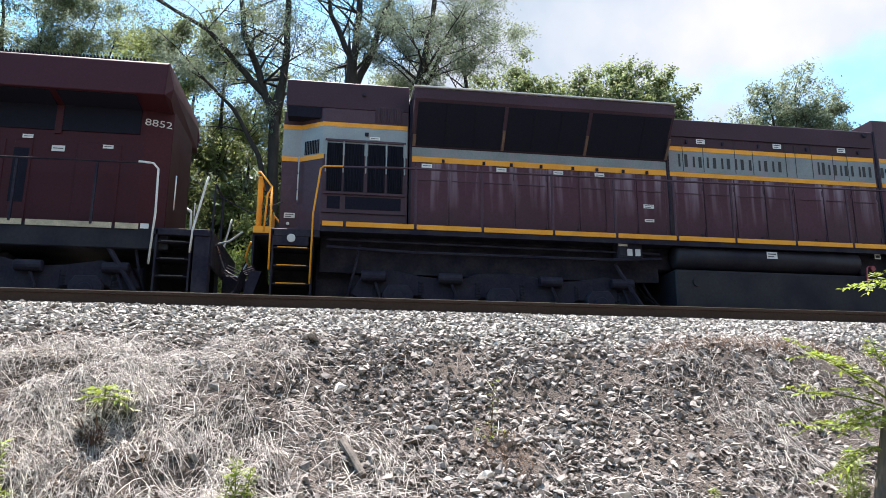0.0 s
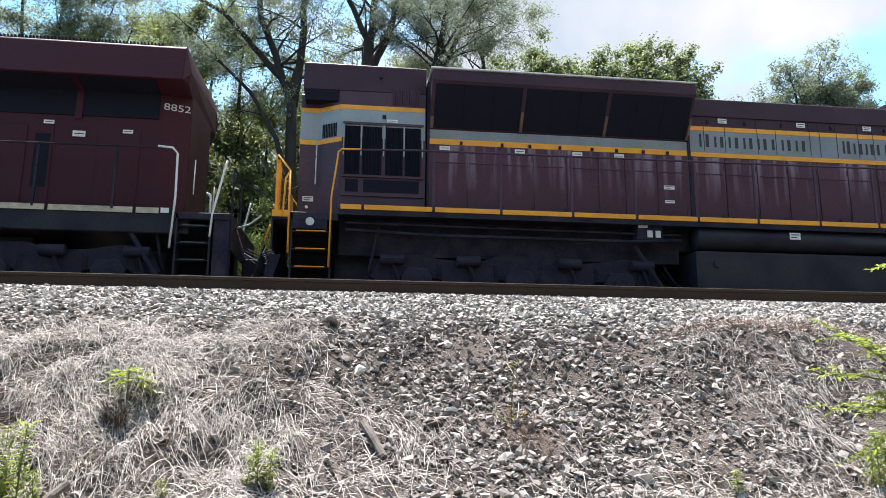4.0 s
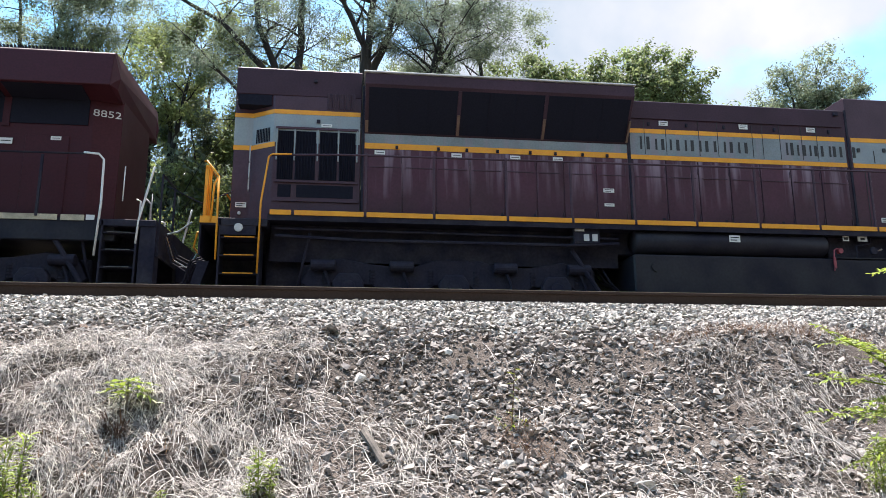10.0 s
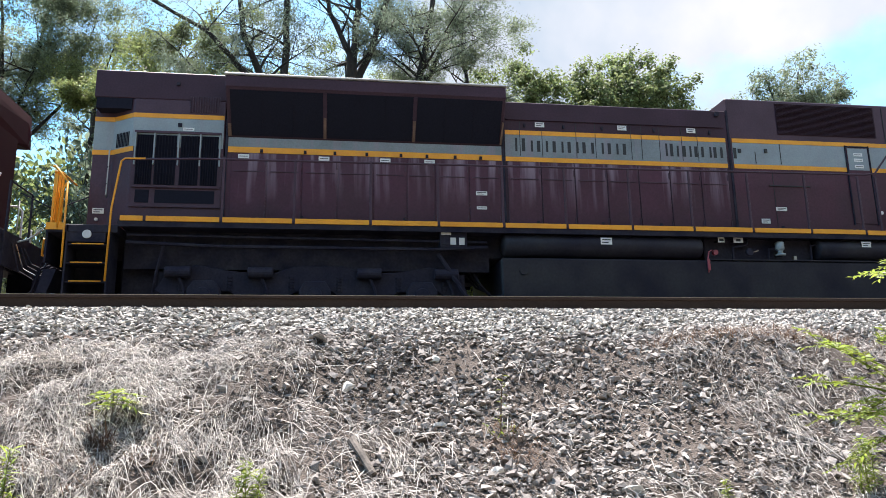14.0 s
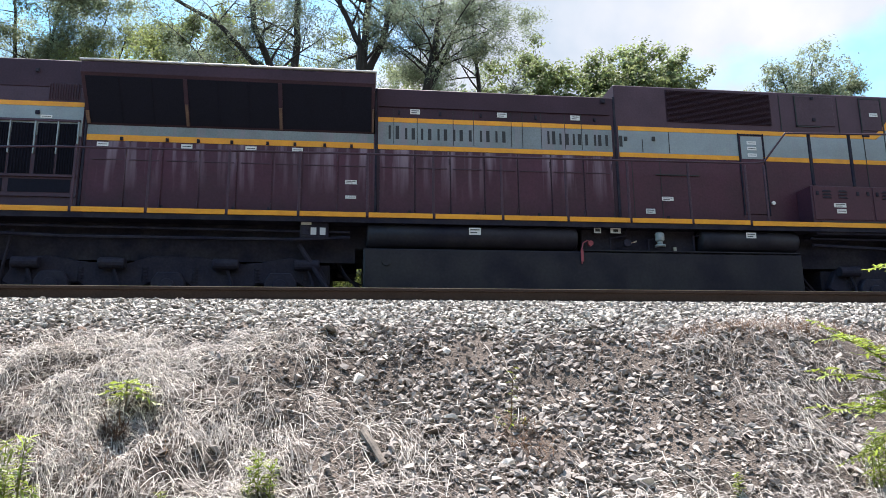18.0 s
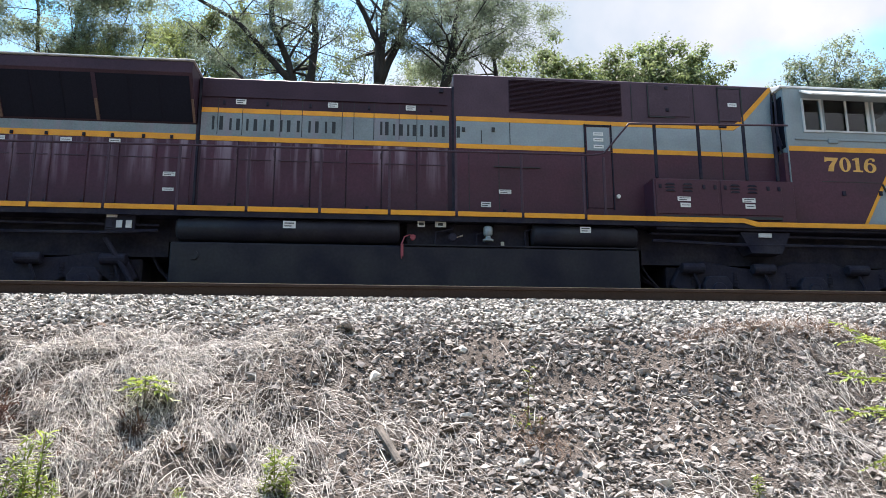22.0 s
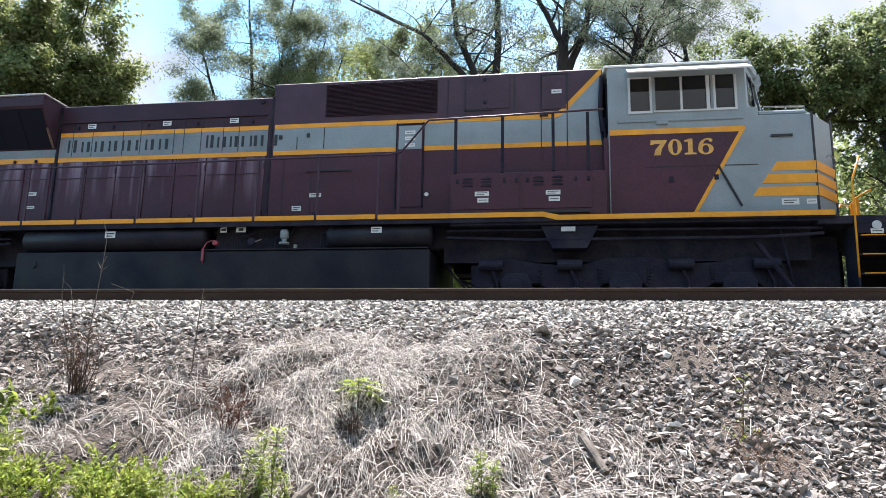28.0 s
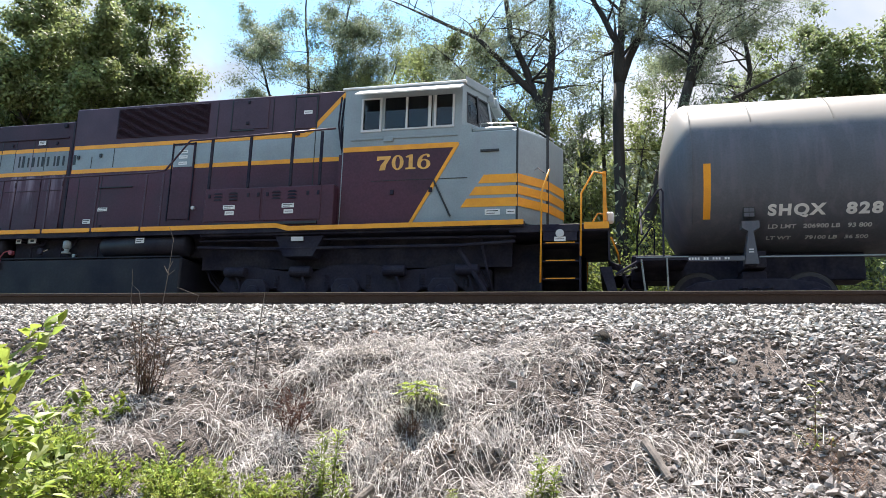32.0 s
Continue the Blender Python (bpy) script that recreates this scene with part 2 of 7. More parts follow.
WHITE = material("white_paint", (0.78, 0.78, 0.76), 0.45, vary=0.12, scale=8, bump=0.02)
INK = material("dark_lettering", (0.018, 0.021, 0.025), 0.5, vary=0.2)
REDHOSE = material("red_rubber", (0.364, 0.07, 0.091), 0.5)
CARGREY = material("weathered_grey_paint_lit_top", (0.112, 0.119, 0.139), 0.5, spec=0.25, vary=0.2, scale=0.9, fine=30, bump=0.03, streak=0.18)
RUST = material("rusty_rail", (0.034, 0.022, 0.018), 0.8, spec=0.15, vary=0.4, scale=4, fine=50, bump=0.25, tint=(0.05, 0.036, 0.03))
RAILTOP = material("polished_rail", (0.55, 0.54, 0.52), 0.22, metal=1.0, vary=0.15, stretch=(0.2, 5, 5))
TIE = material("creosoted_wood", (0.07, 0.055, 0.045), 0.85, vary=0.4, scale=5, bump=0.3)
DIRT = material("dusty_earth", (0.172, 0.143, 0.125), 0.95, spec=0.1, vary=0.5, scale=1.4, fine=70, bump=1.0, tint=(0.085, 0.07, 0.06), bump_dist=0.03)
STONE = material("grey_ballast_stone", (0.46, 0.432, 0.40), 0.92, spec=0.15, vary=0.4, scale=9, fine=80, bump=0.4, random_tint=0.52)
ROCK = material("brown_grey_rock", (0.36, 0.325, 0.30), 0.92, spec=0.1, vary=0.4, scale=9, fine=80, bump=0.4, random_tint=0.42)
PALE = material("pale_limestone", (0.62, 0.60, 0.56), 0.85, vary=0.25, scale=9, bump=0.3)
STRAW = material("dry_straw", (0.50, 0.462, 0.427), 0.8, vary=0.3, scale=20, bump=0.0, spec=0.2, random_tint=0.75, through=0.15)
GAP_STRAW = material("straw_gap_dark", (0.075, 0.06, 0.05), 0.9, vary=0.3, scale=20, bump=0.0, random_tint=0.5, through=0.05)
RUSTGRASS = material("rust_brown_dry_weed", (0.2, 0.125, 0.082), 0.85, vary=0.3, scale=20, bump=0.0, random_tint=0.4, through=0.15)
RUSTDARK = material("dark_rust_weed", (0.115, 0.056, 0.04), 0.9, vary=0.3, scale=20, bump=0.0, random_tint=0.4, through=0.12)
DEADWEED = material("dark_brown_dead_weed", (0.11, 0.066, 0.046), 0.9, vary=0.3, scale=20, bump=0.0, random_tint=0.4, through=0.1)
BARK = material("grey_brown_bark", (0.031, 0.026, 0.023), 0.9, vary=0.5, scale=6, fine=35, bump=0.6, stretch=(1, 1, 0.25))
DRYWOOD = material("weathered_wood", (0.16, 0.135, 0.115), 0.9, vary=0.5, scale=8, fine=50, bump=0.5, stretch=(1, 1, 0.2))
LEAF_WILLOW = material("narrow_grey_green_leaf", (0.125, 0.158, 0.112), 0.55, spec=0.25, vary=0.25, scale=0.6, fine=3, bump=0.0, random_tint=0.45, through=0.5)
LEAF_MAPLE = material("broad_green_leaf", (0.165, 0.2, 0.075), 0.5, spec=0.35, vary=0.25, scale=0.6, fine=3, bump=0.0, random_tint=0.45, through=0.42)
LEAF_LIGHT = material("sunlit_pale_green_leaf", (0.148, 0.186, 0.077), 0.5, spec=0.3, vary=0.25, scale=0.6, fine=3, bump=0.0, random_tint=0.5, through=0.5)
LEAF_PALE = material("pale_grey_green_leaf", (0.165, 0.2, 0.125), 0.5, spec=0.3, vary=0.25, scale=0.6, fine=3, bump=0.0, random_tint=0.5, through=0.5)
# base colour raised to imitate sunlight on the undergrowth
LEAF_BUSH = material("bright_green_leaf", (0.24, 0.29, 0.075), 0.5, vary=0.25, scale=0.8, fine=4, bump=0.0, random_tint=0.4, through=0.45)
LEAF_WEED = material("yellow_green_leaf", (0.2, 0.255, 0.045), 0.5, vary=0.2, scale=4, fine=20, bump=0.0, random_tint=0.5, through=0.45)
LEAF_HERB = material("mid_green_herb_leaf", (0.235, 0.282, 0.066), 0.5, vary=0.3, scale=3, fine=20, bump=0.0, random_tint=0.6, through=0.42)


def sunlit_top(m, low, high, color):
    """Paints sunlight on the upper part of a car as pale colour, with a ragged lower edge."""
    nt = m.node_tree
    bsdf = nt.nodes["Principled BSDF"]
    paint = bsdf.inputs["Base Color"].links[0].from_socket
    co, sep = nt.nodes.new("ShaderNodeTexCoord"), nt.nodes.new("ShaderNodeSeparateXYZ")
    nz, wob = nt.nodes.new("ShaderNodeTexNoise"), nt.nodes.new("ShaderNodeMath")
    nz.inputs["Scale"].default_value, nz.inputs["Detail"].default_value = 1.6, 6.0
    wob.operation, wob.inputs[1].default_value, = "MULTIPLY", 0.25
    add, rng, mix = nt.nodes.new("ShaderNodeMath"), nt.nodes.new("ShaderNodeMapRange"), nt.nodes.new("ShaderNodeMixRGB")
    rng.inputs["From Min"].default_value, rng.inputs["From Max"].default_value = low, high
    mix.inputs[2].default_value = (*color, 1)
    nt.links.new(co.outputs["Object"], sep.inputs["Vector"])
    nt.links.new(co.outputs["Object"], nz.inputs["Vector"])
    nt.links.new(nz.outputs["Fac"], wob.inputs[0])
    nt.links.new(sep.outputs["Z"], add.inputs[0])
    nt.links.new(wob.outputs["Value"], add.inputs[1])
    # the painted sunlight reaches lower on the car's end
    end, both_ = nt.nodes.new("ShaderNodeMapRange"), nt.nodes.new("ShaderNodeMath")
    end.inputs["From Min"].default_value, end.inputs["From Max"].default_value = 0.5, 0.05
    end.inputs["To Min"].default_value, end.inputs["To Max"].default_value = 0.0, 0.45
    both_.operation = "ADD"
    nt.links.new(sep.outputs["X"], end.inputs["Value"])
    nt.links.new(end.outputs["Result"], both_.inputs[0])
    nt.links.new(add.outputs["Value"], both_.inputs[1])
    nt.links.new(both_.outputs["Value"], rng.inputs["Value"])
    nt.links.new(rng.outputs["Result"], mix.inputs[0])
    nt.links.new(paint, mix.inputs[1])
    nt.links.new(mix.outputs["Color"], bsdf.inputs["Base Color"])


# pale colour in place of sunlight on the tank's top
sunlit_top(CARGREY, 3.45, 3.66, (0.30, 0.268, 0.23))


def glass_material():
    m = bpy.data.materials.new("cab_window_glass")
    m.use_nodes = True
    b = m.node_tree.nodes["Principled BSDF"]
    b.inputs["Base Color"].default_value = (0.3, 0.34, 0.34, 1)
    b.inputs["Roughness"].default_value = 0.03
    b.inputs["Transmission Weight"].default_value = 1.0
    b.inputs["IOR"].default_value = 1.45
    return m


GLASS = glass_material()

# ---------------------------------------------------------------- helpers


def part(name, bm, mat, parent=None, label="", smooth=False):
    me = bpy.data.meshes.new(name)
    bm.normal_update()
    bm.to_mesh(me)
    bm.free()
    me.materials.append(mat)
    if smooth:
        for p in me.polygons:
            p.use_smooth = True
    ob = new(name, me)
    ob.parent = parent
    if label:
        tagged(ob, label)
    return ob


def raw(name, verts, faces, mat, parent=None, smooth=False):
    me = bpy.data.meshes.new(name)
    me.from_pydata(verts, [], faces)
    me.materials.append(mat)
    if smooth:
        for p in me.polygons:
            p.use_smooth = True
    ob = new(name, me)
    ob.parent = parent
    return ob


def thing(name, at, label, category, group=""):
    ob = new(name)
    ob.matrix_basis = pose(*at)
    return tagged(ob, label, category, group)


def box(bm, x0, x1, y0, y1, z0, z1, bevel=0.0):
    vs = [bm.verts.new(p) for p in ((x0, y0, z0), (x1, y0, z0), (x1, y1, z0), (x0, y1, z0), (x0, y0, z1), (x1, y0, z1), (x1, y1, z1), (x0, y1, z1))]
    fs = [bm.faces.new([vs[i] for i in q]) for q in ((3, 2, 1, 0), (4, 5, 6, 7), (0, 1, 5, 4), (1, 2, 6, 5), (2, 3, 7, 6), (3, 0, 4, 7))]
    if bevel:
        es = list({e for f in fs for e in f.edges})
        bmesh.ops.bevel(bm, geom=es, offset=bevel, segments=1, affect="EDGES", clamp_overlap=True)
    return bm


def B(*a, **k):
    return box(bmesh.new(), *a, **k)


def prism(bm, pts, axis, a, b, bevel=0.0):
    """A closed outline carried along one axis from a to b: axis x takes (y, z), axis y takes (x, z), axis z takes (x, y)."""
    def place(p, v):
        return {"x": (v, p[0], p[1]), "y": (p[0], v, p[1]), "z": (p[0], p[1], v)}[axis]
    lo = [bm.verts.new(place(p, a)) for p in pts]
    hi = [bm.verts.new(place(p, b)) for p in pts]
    fs = [bm.faces.new(lo), bm.faces.new(hi[::-1])]
    n = len(pts)
    for i in range(n):
        fs.append(bm.faces.new((lo[(i + 1) % n], lo[i], hi[i], hi[(i + 1) % n])))
    bmesh.ops.recalc_face_normals(bm, faces=fs)
    if bevel:
        es = list({e for f in fs for e in f.edges})
        bmesh.ops.bevel(bm, geom=es, offset=bevel, segments=1, affect="EDGES", clamp_overlap=True)
    return bm


def P(*a, **k):
    return prism(bmesh.new(), *a, **k)


def tube_data(pts, radii, n=6, base=0):
    pts = [Vector(p) for p in pts]
    verts, faces = [], []
    side = None
    for i, p in enumerate(pts):
        d = (pts[min(i + 1, len(pts) - 1)] - pts[max(i - 1, 0)]).normalized()
        if side is None:
            side = d.orthogonal().normalized()
        side = (side - d * side.dot(d)).normalized()
        up = d.cross(side)
        r = radii[i] if isinstance(radii, (list, tuple)) else radii
        for k in range(n):
            a = 2 * math.pi * k / n
            verts.append(p + (side * math.cos(a) + up * math.sin(a)) * r)
    m = len(pts)
    for i in range(m - 1):
        for k in range(n):
            k2 = (k + 1) % n
            faces.append((base + i * n + k, base + i * n + k2, base + (i + 1) * n + k2, base + (i + 1) * n + k))
    faces.append(tuple(base + k for k in range(n))[::-1])
    faces.append(tuple(base + (m - 1) * n + k for k in range(n)))
    return verts, faces


def T(pts, radii, n=8, bm=None):
    bm = bm or bmesh.new()
    v, f = tube_data(pts, radii, n)
    vs = [bm.verts.new(p) for p in v]
    for q in f:
        bm.faces.new([vs[i] for i in q])
    return bm


def cyl(bm, axis, c, r, a, b, n=24, rim=0.0):
    def place(u, v, w):
        return {"x": (w, c[0] + u, c[1] + v), "y": (c[0] + u, w, c[1] + v), "z": (c[0] + u, c[1] + v, w)}[axis]
    rings = [(a, r - rim), (a + rim, r), (b - rim, r), (b, r - rim)] if rim else [(a, r), (b, r)]
    vs = [[bm.verts.new(place(q * math.cos(2 * math.pi * k / n), q * math.sin(2 * math.pi * k / n), w)) for k in range(n)] for w, q in rings]
    fs = [bm.faces.new(vs[0]), bm.faces.new(vs[-1][::-1])]
    for lo, hi in zip(vs, vs[1:]):
        for k in range(n):
            fs.append(bm.faces.new((lo[(k + 1) % n], lo[k], hi[k], hi[(k + 1) % n])))
    bmesh.ops.recalc_face_normals(bm, faces=fs)
    return bm


def CY(*a, **k):
    return cyl(bmesh.new(), *a, **k)


def lettering(name, text, size, at, parent, mat, wide=1.0, depth=0.004, turn=(90, 0, 0), label="", fit=0.0, bold=0.0, space=1.0):
    """Built-in-font text as a mesh, standing on its baseline at the given place."""
    cu = bpy.data.curves.new(name, "FONT")
    cu.body, cu.size, cu.extrude, cu.offset = text, size / 0.73, depth, bold
    cu.space_character = space
    tmp = bpy.data.objects.new(name, cu)
    scene.collection.objects.link(tmp)
    bpy.context.view_layer.update()
    me = bpy.data.meshes.new_from_object(tmp.evaluated_get(bpy.context.evaluated_depsgraph_get()))
    bpy.data.objects.remove(tmp)
    if fit:
        wide = fit / (max(v.co.x for v in me.vertices) - min(v.co.x for v in me.vertices))
    me.transform(pose(*at, *turn) @ Matrix.Diagonal((wide, 1, 1, 1)))
    me.materials.clear()
    me.materials.append(mat)
    ob = new(name, me)
    ob.parent = parent
    if label:
        tagged(ob, label)
    return ob


def split_letters(ob, name):
    """Gives each character of a lettering its own mesh."""
    bm = bmesh.new()
    bm.from_mesh(ob.data)
    bm.verts.index_update()
    left = dict.fromkeys(bm.verts)
    while left:
        stack, piece = [next(iter(left))], set()
        while stack:
            v = stack.pop()
            if v not in piece:
                piece.add(v)
                stack += [e.other_vert(v) for e in v.link_edges]
        for v in piece:
            left.pop(v)
        order = sorted(piece, key=lambda v: v.index)
        at = {v: i for i, v in enumerate(order)}
        faces = [[at[v] for v in f.verts] for f in bm.faces if f.verts[0] in piece]
        raw(name, [tuple(v.co) for v in order], faces, ob.data.materials[0], ob.parent)
    bm.free()
    bpy.data.objects.remove(ob)

# ---------------------------------------------------------------- ground and track
RAIL_NEAR, RAIL_NEAR2, TRACK2 = 9.14, 10.64, 14.0
WAVES = [(random.uniform(-1, 1), random.uniform(-1, 1), random.uniform(0, 6.28)) for _ in range(24)]


def bumps(x, y, size):
    s = 0.0
    for a, b, c in WAVES:
        s = s + np.sin((a * x + b * y) * 6.28 / size + c)
    return s / 24 ** 0.5


GY = np.array([-3000, -60, -8, 3.3, 4.3, 4.9, 5.6, 6.4, 7.1, 7.75, 8.2, 8.72, 8.98, 9.5, 17.2, 18.2, 19.5, 40, 3000], float)
GZ = np.array([-3.2, -3.1, -2.95, -2.85, -2.62, -2.34, -1.98, -1.50, -1.09, -0.72, -0.48, -0.25, -0.225, -0.19, -0.19, -0.55, -0.75, -0.9, -1.0], float)


def ground_z(x, y):
    x, y = np.asarray(x, float), np.asarray(y, float)
    z = np.interp(y, GY, GZ)
    slope = np.clip((y - 3.5) / 1.0, 0, 1) * np.clip((8.6 - y) / 0.8, 0, 1)
    wild = np.clip((y - 17.5) / 2, 0, 1) + np.clip((3.5 - y) / 2, 0, 1)
    z = z + slope * (0.075 * bumps(x, y, 3.1) + 0.028 * bumps(y, x, 0.9) + 0.012 * bumps(x + 5, y, 0.35))
    tuft = np.clip((0.4 - x) / 0.8, 0, 1) * np.clip((x + 4.6) / 0.8, 0, 1) * np.clip((7.5 - y) / 0.4, 0, 1) * slope
    z = z + tuft * (0.035 * bumps(x + 2, y, 0.62) + 0.02 * bumps(y, x + 7, 0.3))
    # the dusty hollow worn into the bank, and the grassy shoulder beside it
    z = z - 0.10 * np.exp(-((x - 2.2) / 0.7) ** 2 - ((y - 5.9) / 0.9) ** 2)
    z = z + 0.09 * np.exp(-((x + 1.9) / 1.4) ** 2 - ((y - 7.0) / 0.5) ** 2)
    z = z + 0.10 * np.exp(-((x - 4.6) / 1.3) ** 2 - ((y - 7.3) / 0.4) ** 2)
    return z + wild * 0.08 * bumps(x, y, 6.0)


def spaced(lo, hi, step, far):
    mid = list(np.arange(lo, hi + step / 2, step))
    out, d = [], step
    while mid[0] > -far:
        d *= 1.35
        mid.insert(0, mid[0] - d)
    d = step
    while mid[-1] < far:
        d *= 1.35
        mid.append(mid[-1] + d)
    return np.array(mid)


def build_ground():
    xs, ys = spaced(-11, 11, 0.085, 2500), spaced(4.2, 9.2, 0.075, 2500)
    X, Y = np.meshgrid(xs, ys)
    Z = ground_z(X, Y)
    nx, ny = len(xs), len(ys)
    verts = np.stack([X, Y, Z], -1).reshape(-1, 3).tolist()
    faces = [(j * nx + i, j * nx + i + 1, (j + 1) * nx + i + 1, (j + 1) * nx + i) for j in range(ny - 1) for i in range(nx - 1)]
    ob = raw("ground", verts, faces, DIRT, smooth=True)
    tagged(ob, "dusty brown earth bank sloping down from the railway", "ground", kind="structure")


build_ground()


def rail_mesh(y):
    prof = [(-0.07, -0.18), (0.07, -0.18), (0.07, -0.168), (0.012, -0.145), (0.010, -0.05), (0.036, -0.038), (0.036, -0.006), (0.03, 0.0), (-0.03, 0.0), (-0.036, -0.006), (-0.036, -0.038), (-0.010, -0.05), (-0.012, -0.145), (-0.07, -0.168)]
    return P([(y + a, b) for a, b in prof], "x", -160, 160)


for y in (RAIL_NEAR, RAIL_NEAR2, TRACK2 - 0.755, TRACK2 + 0.755):
    rail = part("rail", rail_mesh(y), RUST)
    tagged(rail, "long rusty steel rail with a brown side on the ballast", "rail", "rails of the two tracks", "structure")
    part("running_surface", B(-160, 160, y - 0.027, y + 0.027, 0.0005, 0.0035), RAILTOP, rail, "polished bright steel rail top")


def build_ties():
    for yc, name in ((RAIL_NEAR + 0.75, "near"), (TRACK2, "far")):
        bm = bmesh.new()
        for i in range(-70, 71):
            w = random.uniform(-0.015, 0.015)
            box(bm, i * 0.52 - 0.11 + w, i * 0.52 + 0.11 + w, yc - 0.86, yc + 1.1, -0.36, -0.183)
        ob = part("ties", bm, TIE)
        tagged(ob, "row of dark creosoted wooden ties sunk in ballast", "railway ties", kind="stuff")


build_ties()


def stone_shapes(count):
    """Broken stones: hulls of a few points, so that their faces are flat and their edges sharp."""
    out = []
    for k in range(count):
        bm = bmesh.new()
        sx, sy, sz = random.uniform(0.95, 1.5), random.uniform(0.75, 1.05), random.uniform(0.5, 0.8)
        for j in range(8):
            p = Vector((random.gauss(0, 1), random.gauss(0, 1), random.gauss(0, 1))).normalized()
            m = max(abs(p.x), abs(p.y), abs(p.z))
            p = p / (0.5 + 0.5 * m)
            bm.verts.new((p.x * sx, p.y * sy, p.z * sz))
        bmesh.ops.convex_hull(bm, input=bm.verts)
        bmesh.ops.delete(bm, geom=[v for v in bm.verts if not v.link_faces], context="VERTS")
        bmesh.ops.triangulate(bm, faces=bm.faces)
        bm.verts.index_update()
        v = np.array([tuple(p.co) for p in bm.verts])
        f = np.array([[q.index for q in fc.verts] for fc in bm.faces])
        out.append((v, f))
        bm.free()
    return out


SHAPES = stone_shapes(18)


def scatter_stones(name, xs, ys, rs, mat, label, lift=0.25):
    zs = ground_z(xs, ys)
    V, F, base = [], [], 0
    for x, y, z, r in zip(xs, ys, zs, rs):
        v, f = SHAPES[random.randrange(18)]
        q = Euler((random.uniform(-0.55, 0.75), random.uniform(-0.55, 0.55), random.uniform(0, 6.28))).to_matrix()
        V.append(v @ np.array(q).T * r + (x, y, z + r * lift))
        F.append(f + base)
        base += len(v)
    V, F = np.concatenate(V), np.concatenate(F)
    me = bpy.data.meshes.new(name)
    me.from_pydata(V.tolist(), [], F.tolist())
    me.materials.append(mat)
    return tagged(new(name, me), label, "stones", kind="stuff")


R = np.random.default_rng(7)


def build_stones():
    # the ballast shoulder: densely laid grey stone
    n = 38000
    x, y = R.uniform(-10.5, 9.5, n), 7.55 + 1.80 * R.uniform(0, 1, n) ** 0.9
    edge = 7.85 + 0.16 * bumps(x, x * 0, 2.3) + 0.06 * bumps(x, y, 0.7)
    keep = y > edge - R.exponential(0.12, n)
    x, y = x[keep], y[keep]
    scatter_stones("ballast", x, y, R.uniform(0.014, 0.040, len(x)), STONE, "loose light grey crushed-stone ballast beside the rail", 0.45)
    n = 4200
    x, y = R.uniform(-12, 11.5, n), R.uniform(9.3, 12.4, n)
    scatter_stones("ballast_between", x, y, R.uniform(0.025, 0.045, n), STONE, "grey crushed stone lying between the two tracks", 0.3)
    # a ragged ridge of stones heaped against the rail's foot
    n = 1500
    x, y = R.uniform(-10, 9, n), R.uniform(8.93, 9.07, n)
    keep = R.uniform(0, 1, n) < np.clip(0.5 + 0.6 * bumps(x, x * 0, 0.8), 0.05, 1)
    x, y = x[keep], y[keep]
    scatter_stones("ballast_ridge", x, y, R.uniform(0.018, 0.042, len(x)), STONE, "uneven grey stones heaped against the rail", 0.7)
    # stones rolled down the bank
    n = 145000
    x, y = R.uniform(-8.6, 7.6, n), R.uniform(4.9, 7.95, n)
    dens = 0.05 + 0.55 * np.exp(-((x - 0.9 - 0.25 * (7 - y)) / 1.45) ** 2) + 0.42 * np.exp(-((x - 3.5) / 2.0) ** 2) + 0.6 * np.clip((y - 7.1) / 0.5, 0, 1)
    dens = dens + 0.45 * np.clip((-3.4 - x) / 0.5, 0, 1) * np.clip((y - 6.3) / 0.4, 0, 1)
    dens *= np.clip(0.75 + 0.45 * bumps(x, y, 0.8), 0.08, 2)
    keep = R.uniform(0, 1, n) < 0.88 * dens
    x, y = x[keep], y[keep]
    scatter_stones("bank_stones", x, y, 0.005 + 0.0105 * R.exponential(1.0, len(x)).clip(0, 4.0), ROCK, "brown-grey broken stones strewn down the earth bank", 0.45)


build_stones()


def loose_stones():
    """The larger stones of the bank, one by one, lying on the ground."""
    meshes = []
    for k, (v, f) in enumerate(SHAPES):
        for m in (ROCK, ROCK, STONE):
            me = bpy.data.meshes.new("stone")
            me.from_pydata(v.tolist(), [], f.tolist())
            me.materials.append(m)
            meshes.append(me)
    soil = bpy.data.objects["ground"]
    rnd = random.Random(12)
    made = 0
    while made < 280:
        x, y = rnd.uniform(-4.5, 5.5), rnd.uniform(5.2, 7.8)
        if rnd.random() > 0.10 + 0.9 * math.exp(-((x - 1.2) / 1.5) ** 2) + 0.35 * math.exp(-((x - 3.6) / 1.2) ** 2):
            continue
        r = 0.024 + 0.013 * min(rnd.expovariate(1.0), 2.6)
        ob = new("stone", meshes[rnd.randrange(len(meshes))])
        ob.matrix_basis = pose(x, y, float(ground_z(x, y)) + r * 0.28, rnd.uniform(-50, 50), rnd.uniform(-50, 50), rnd.uniform(0, 360)) @ Matrix.Diagonal((r, r, r, 1))
        ob.parent = soil
        made += 1


loose_stones()

# ---------------------------------------------------------------- the train


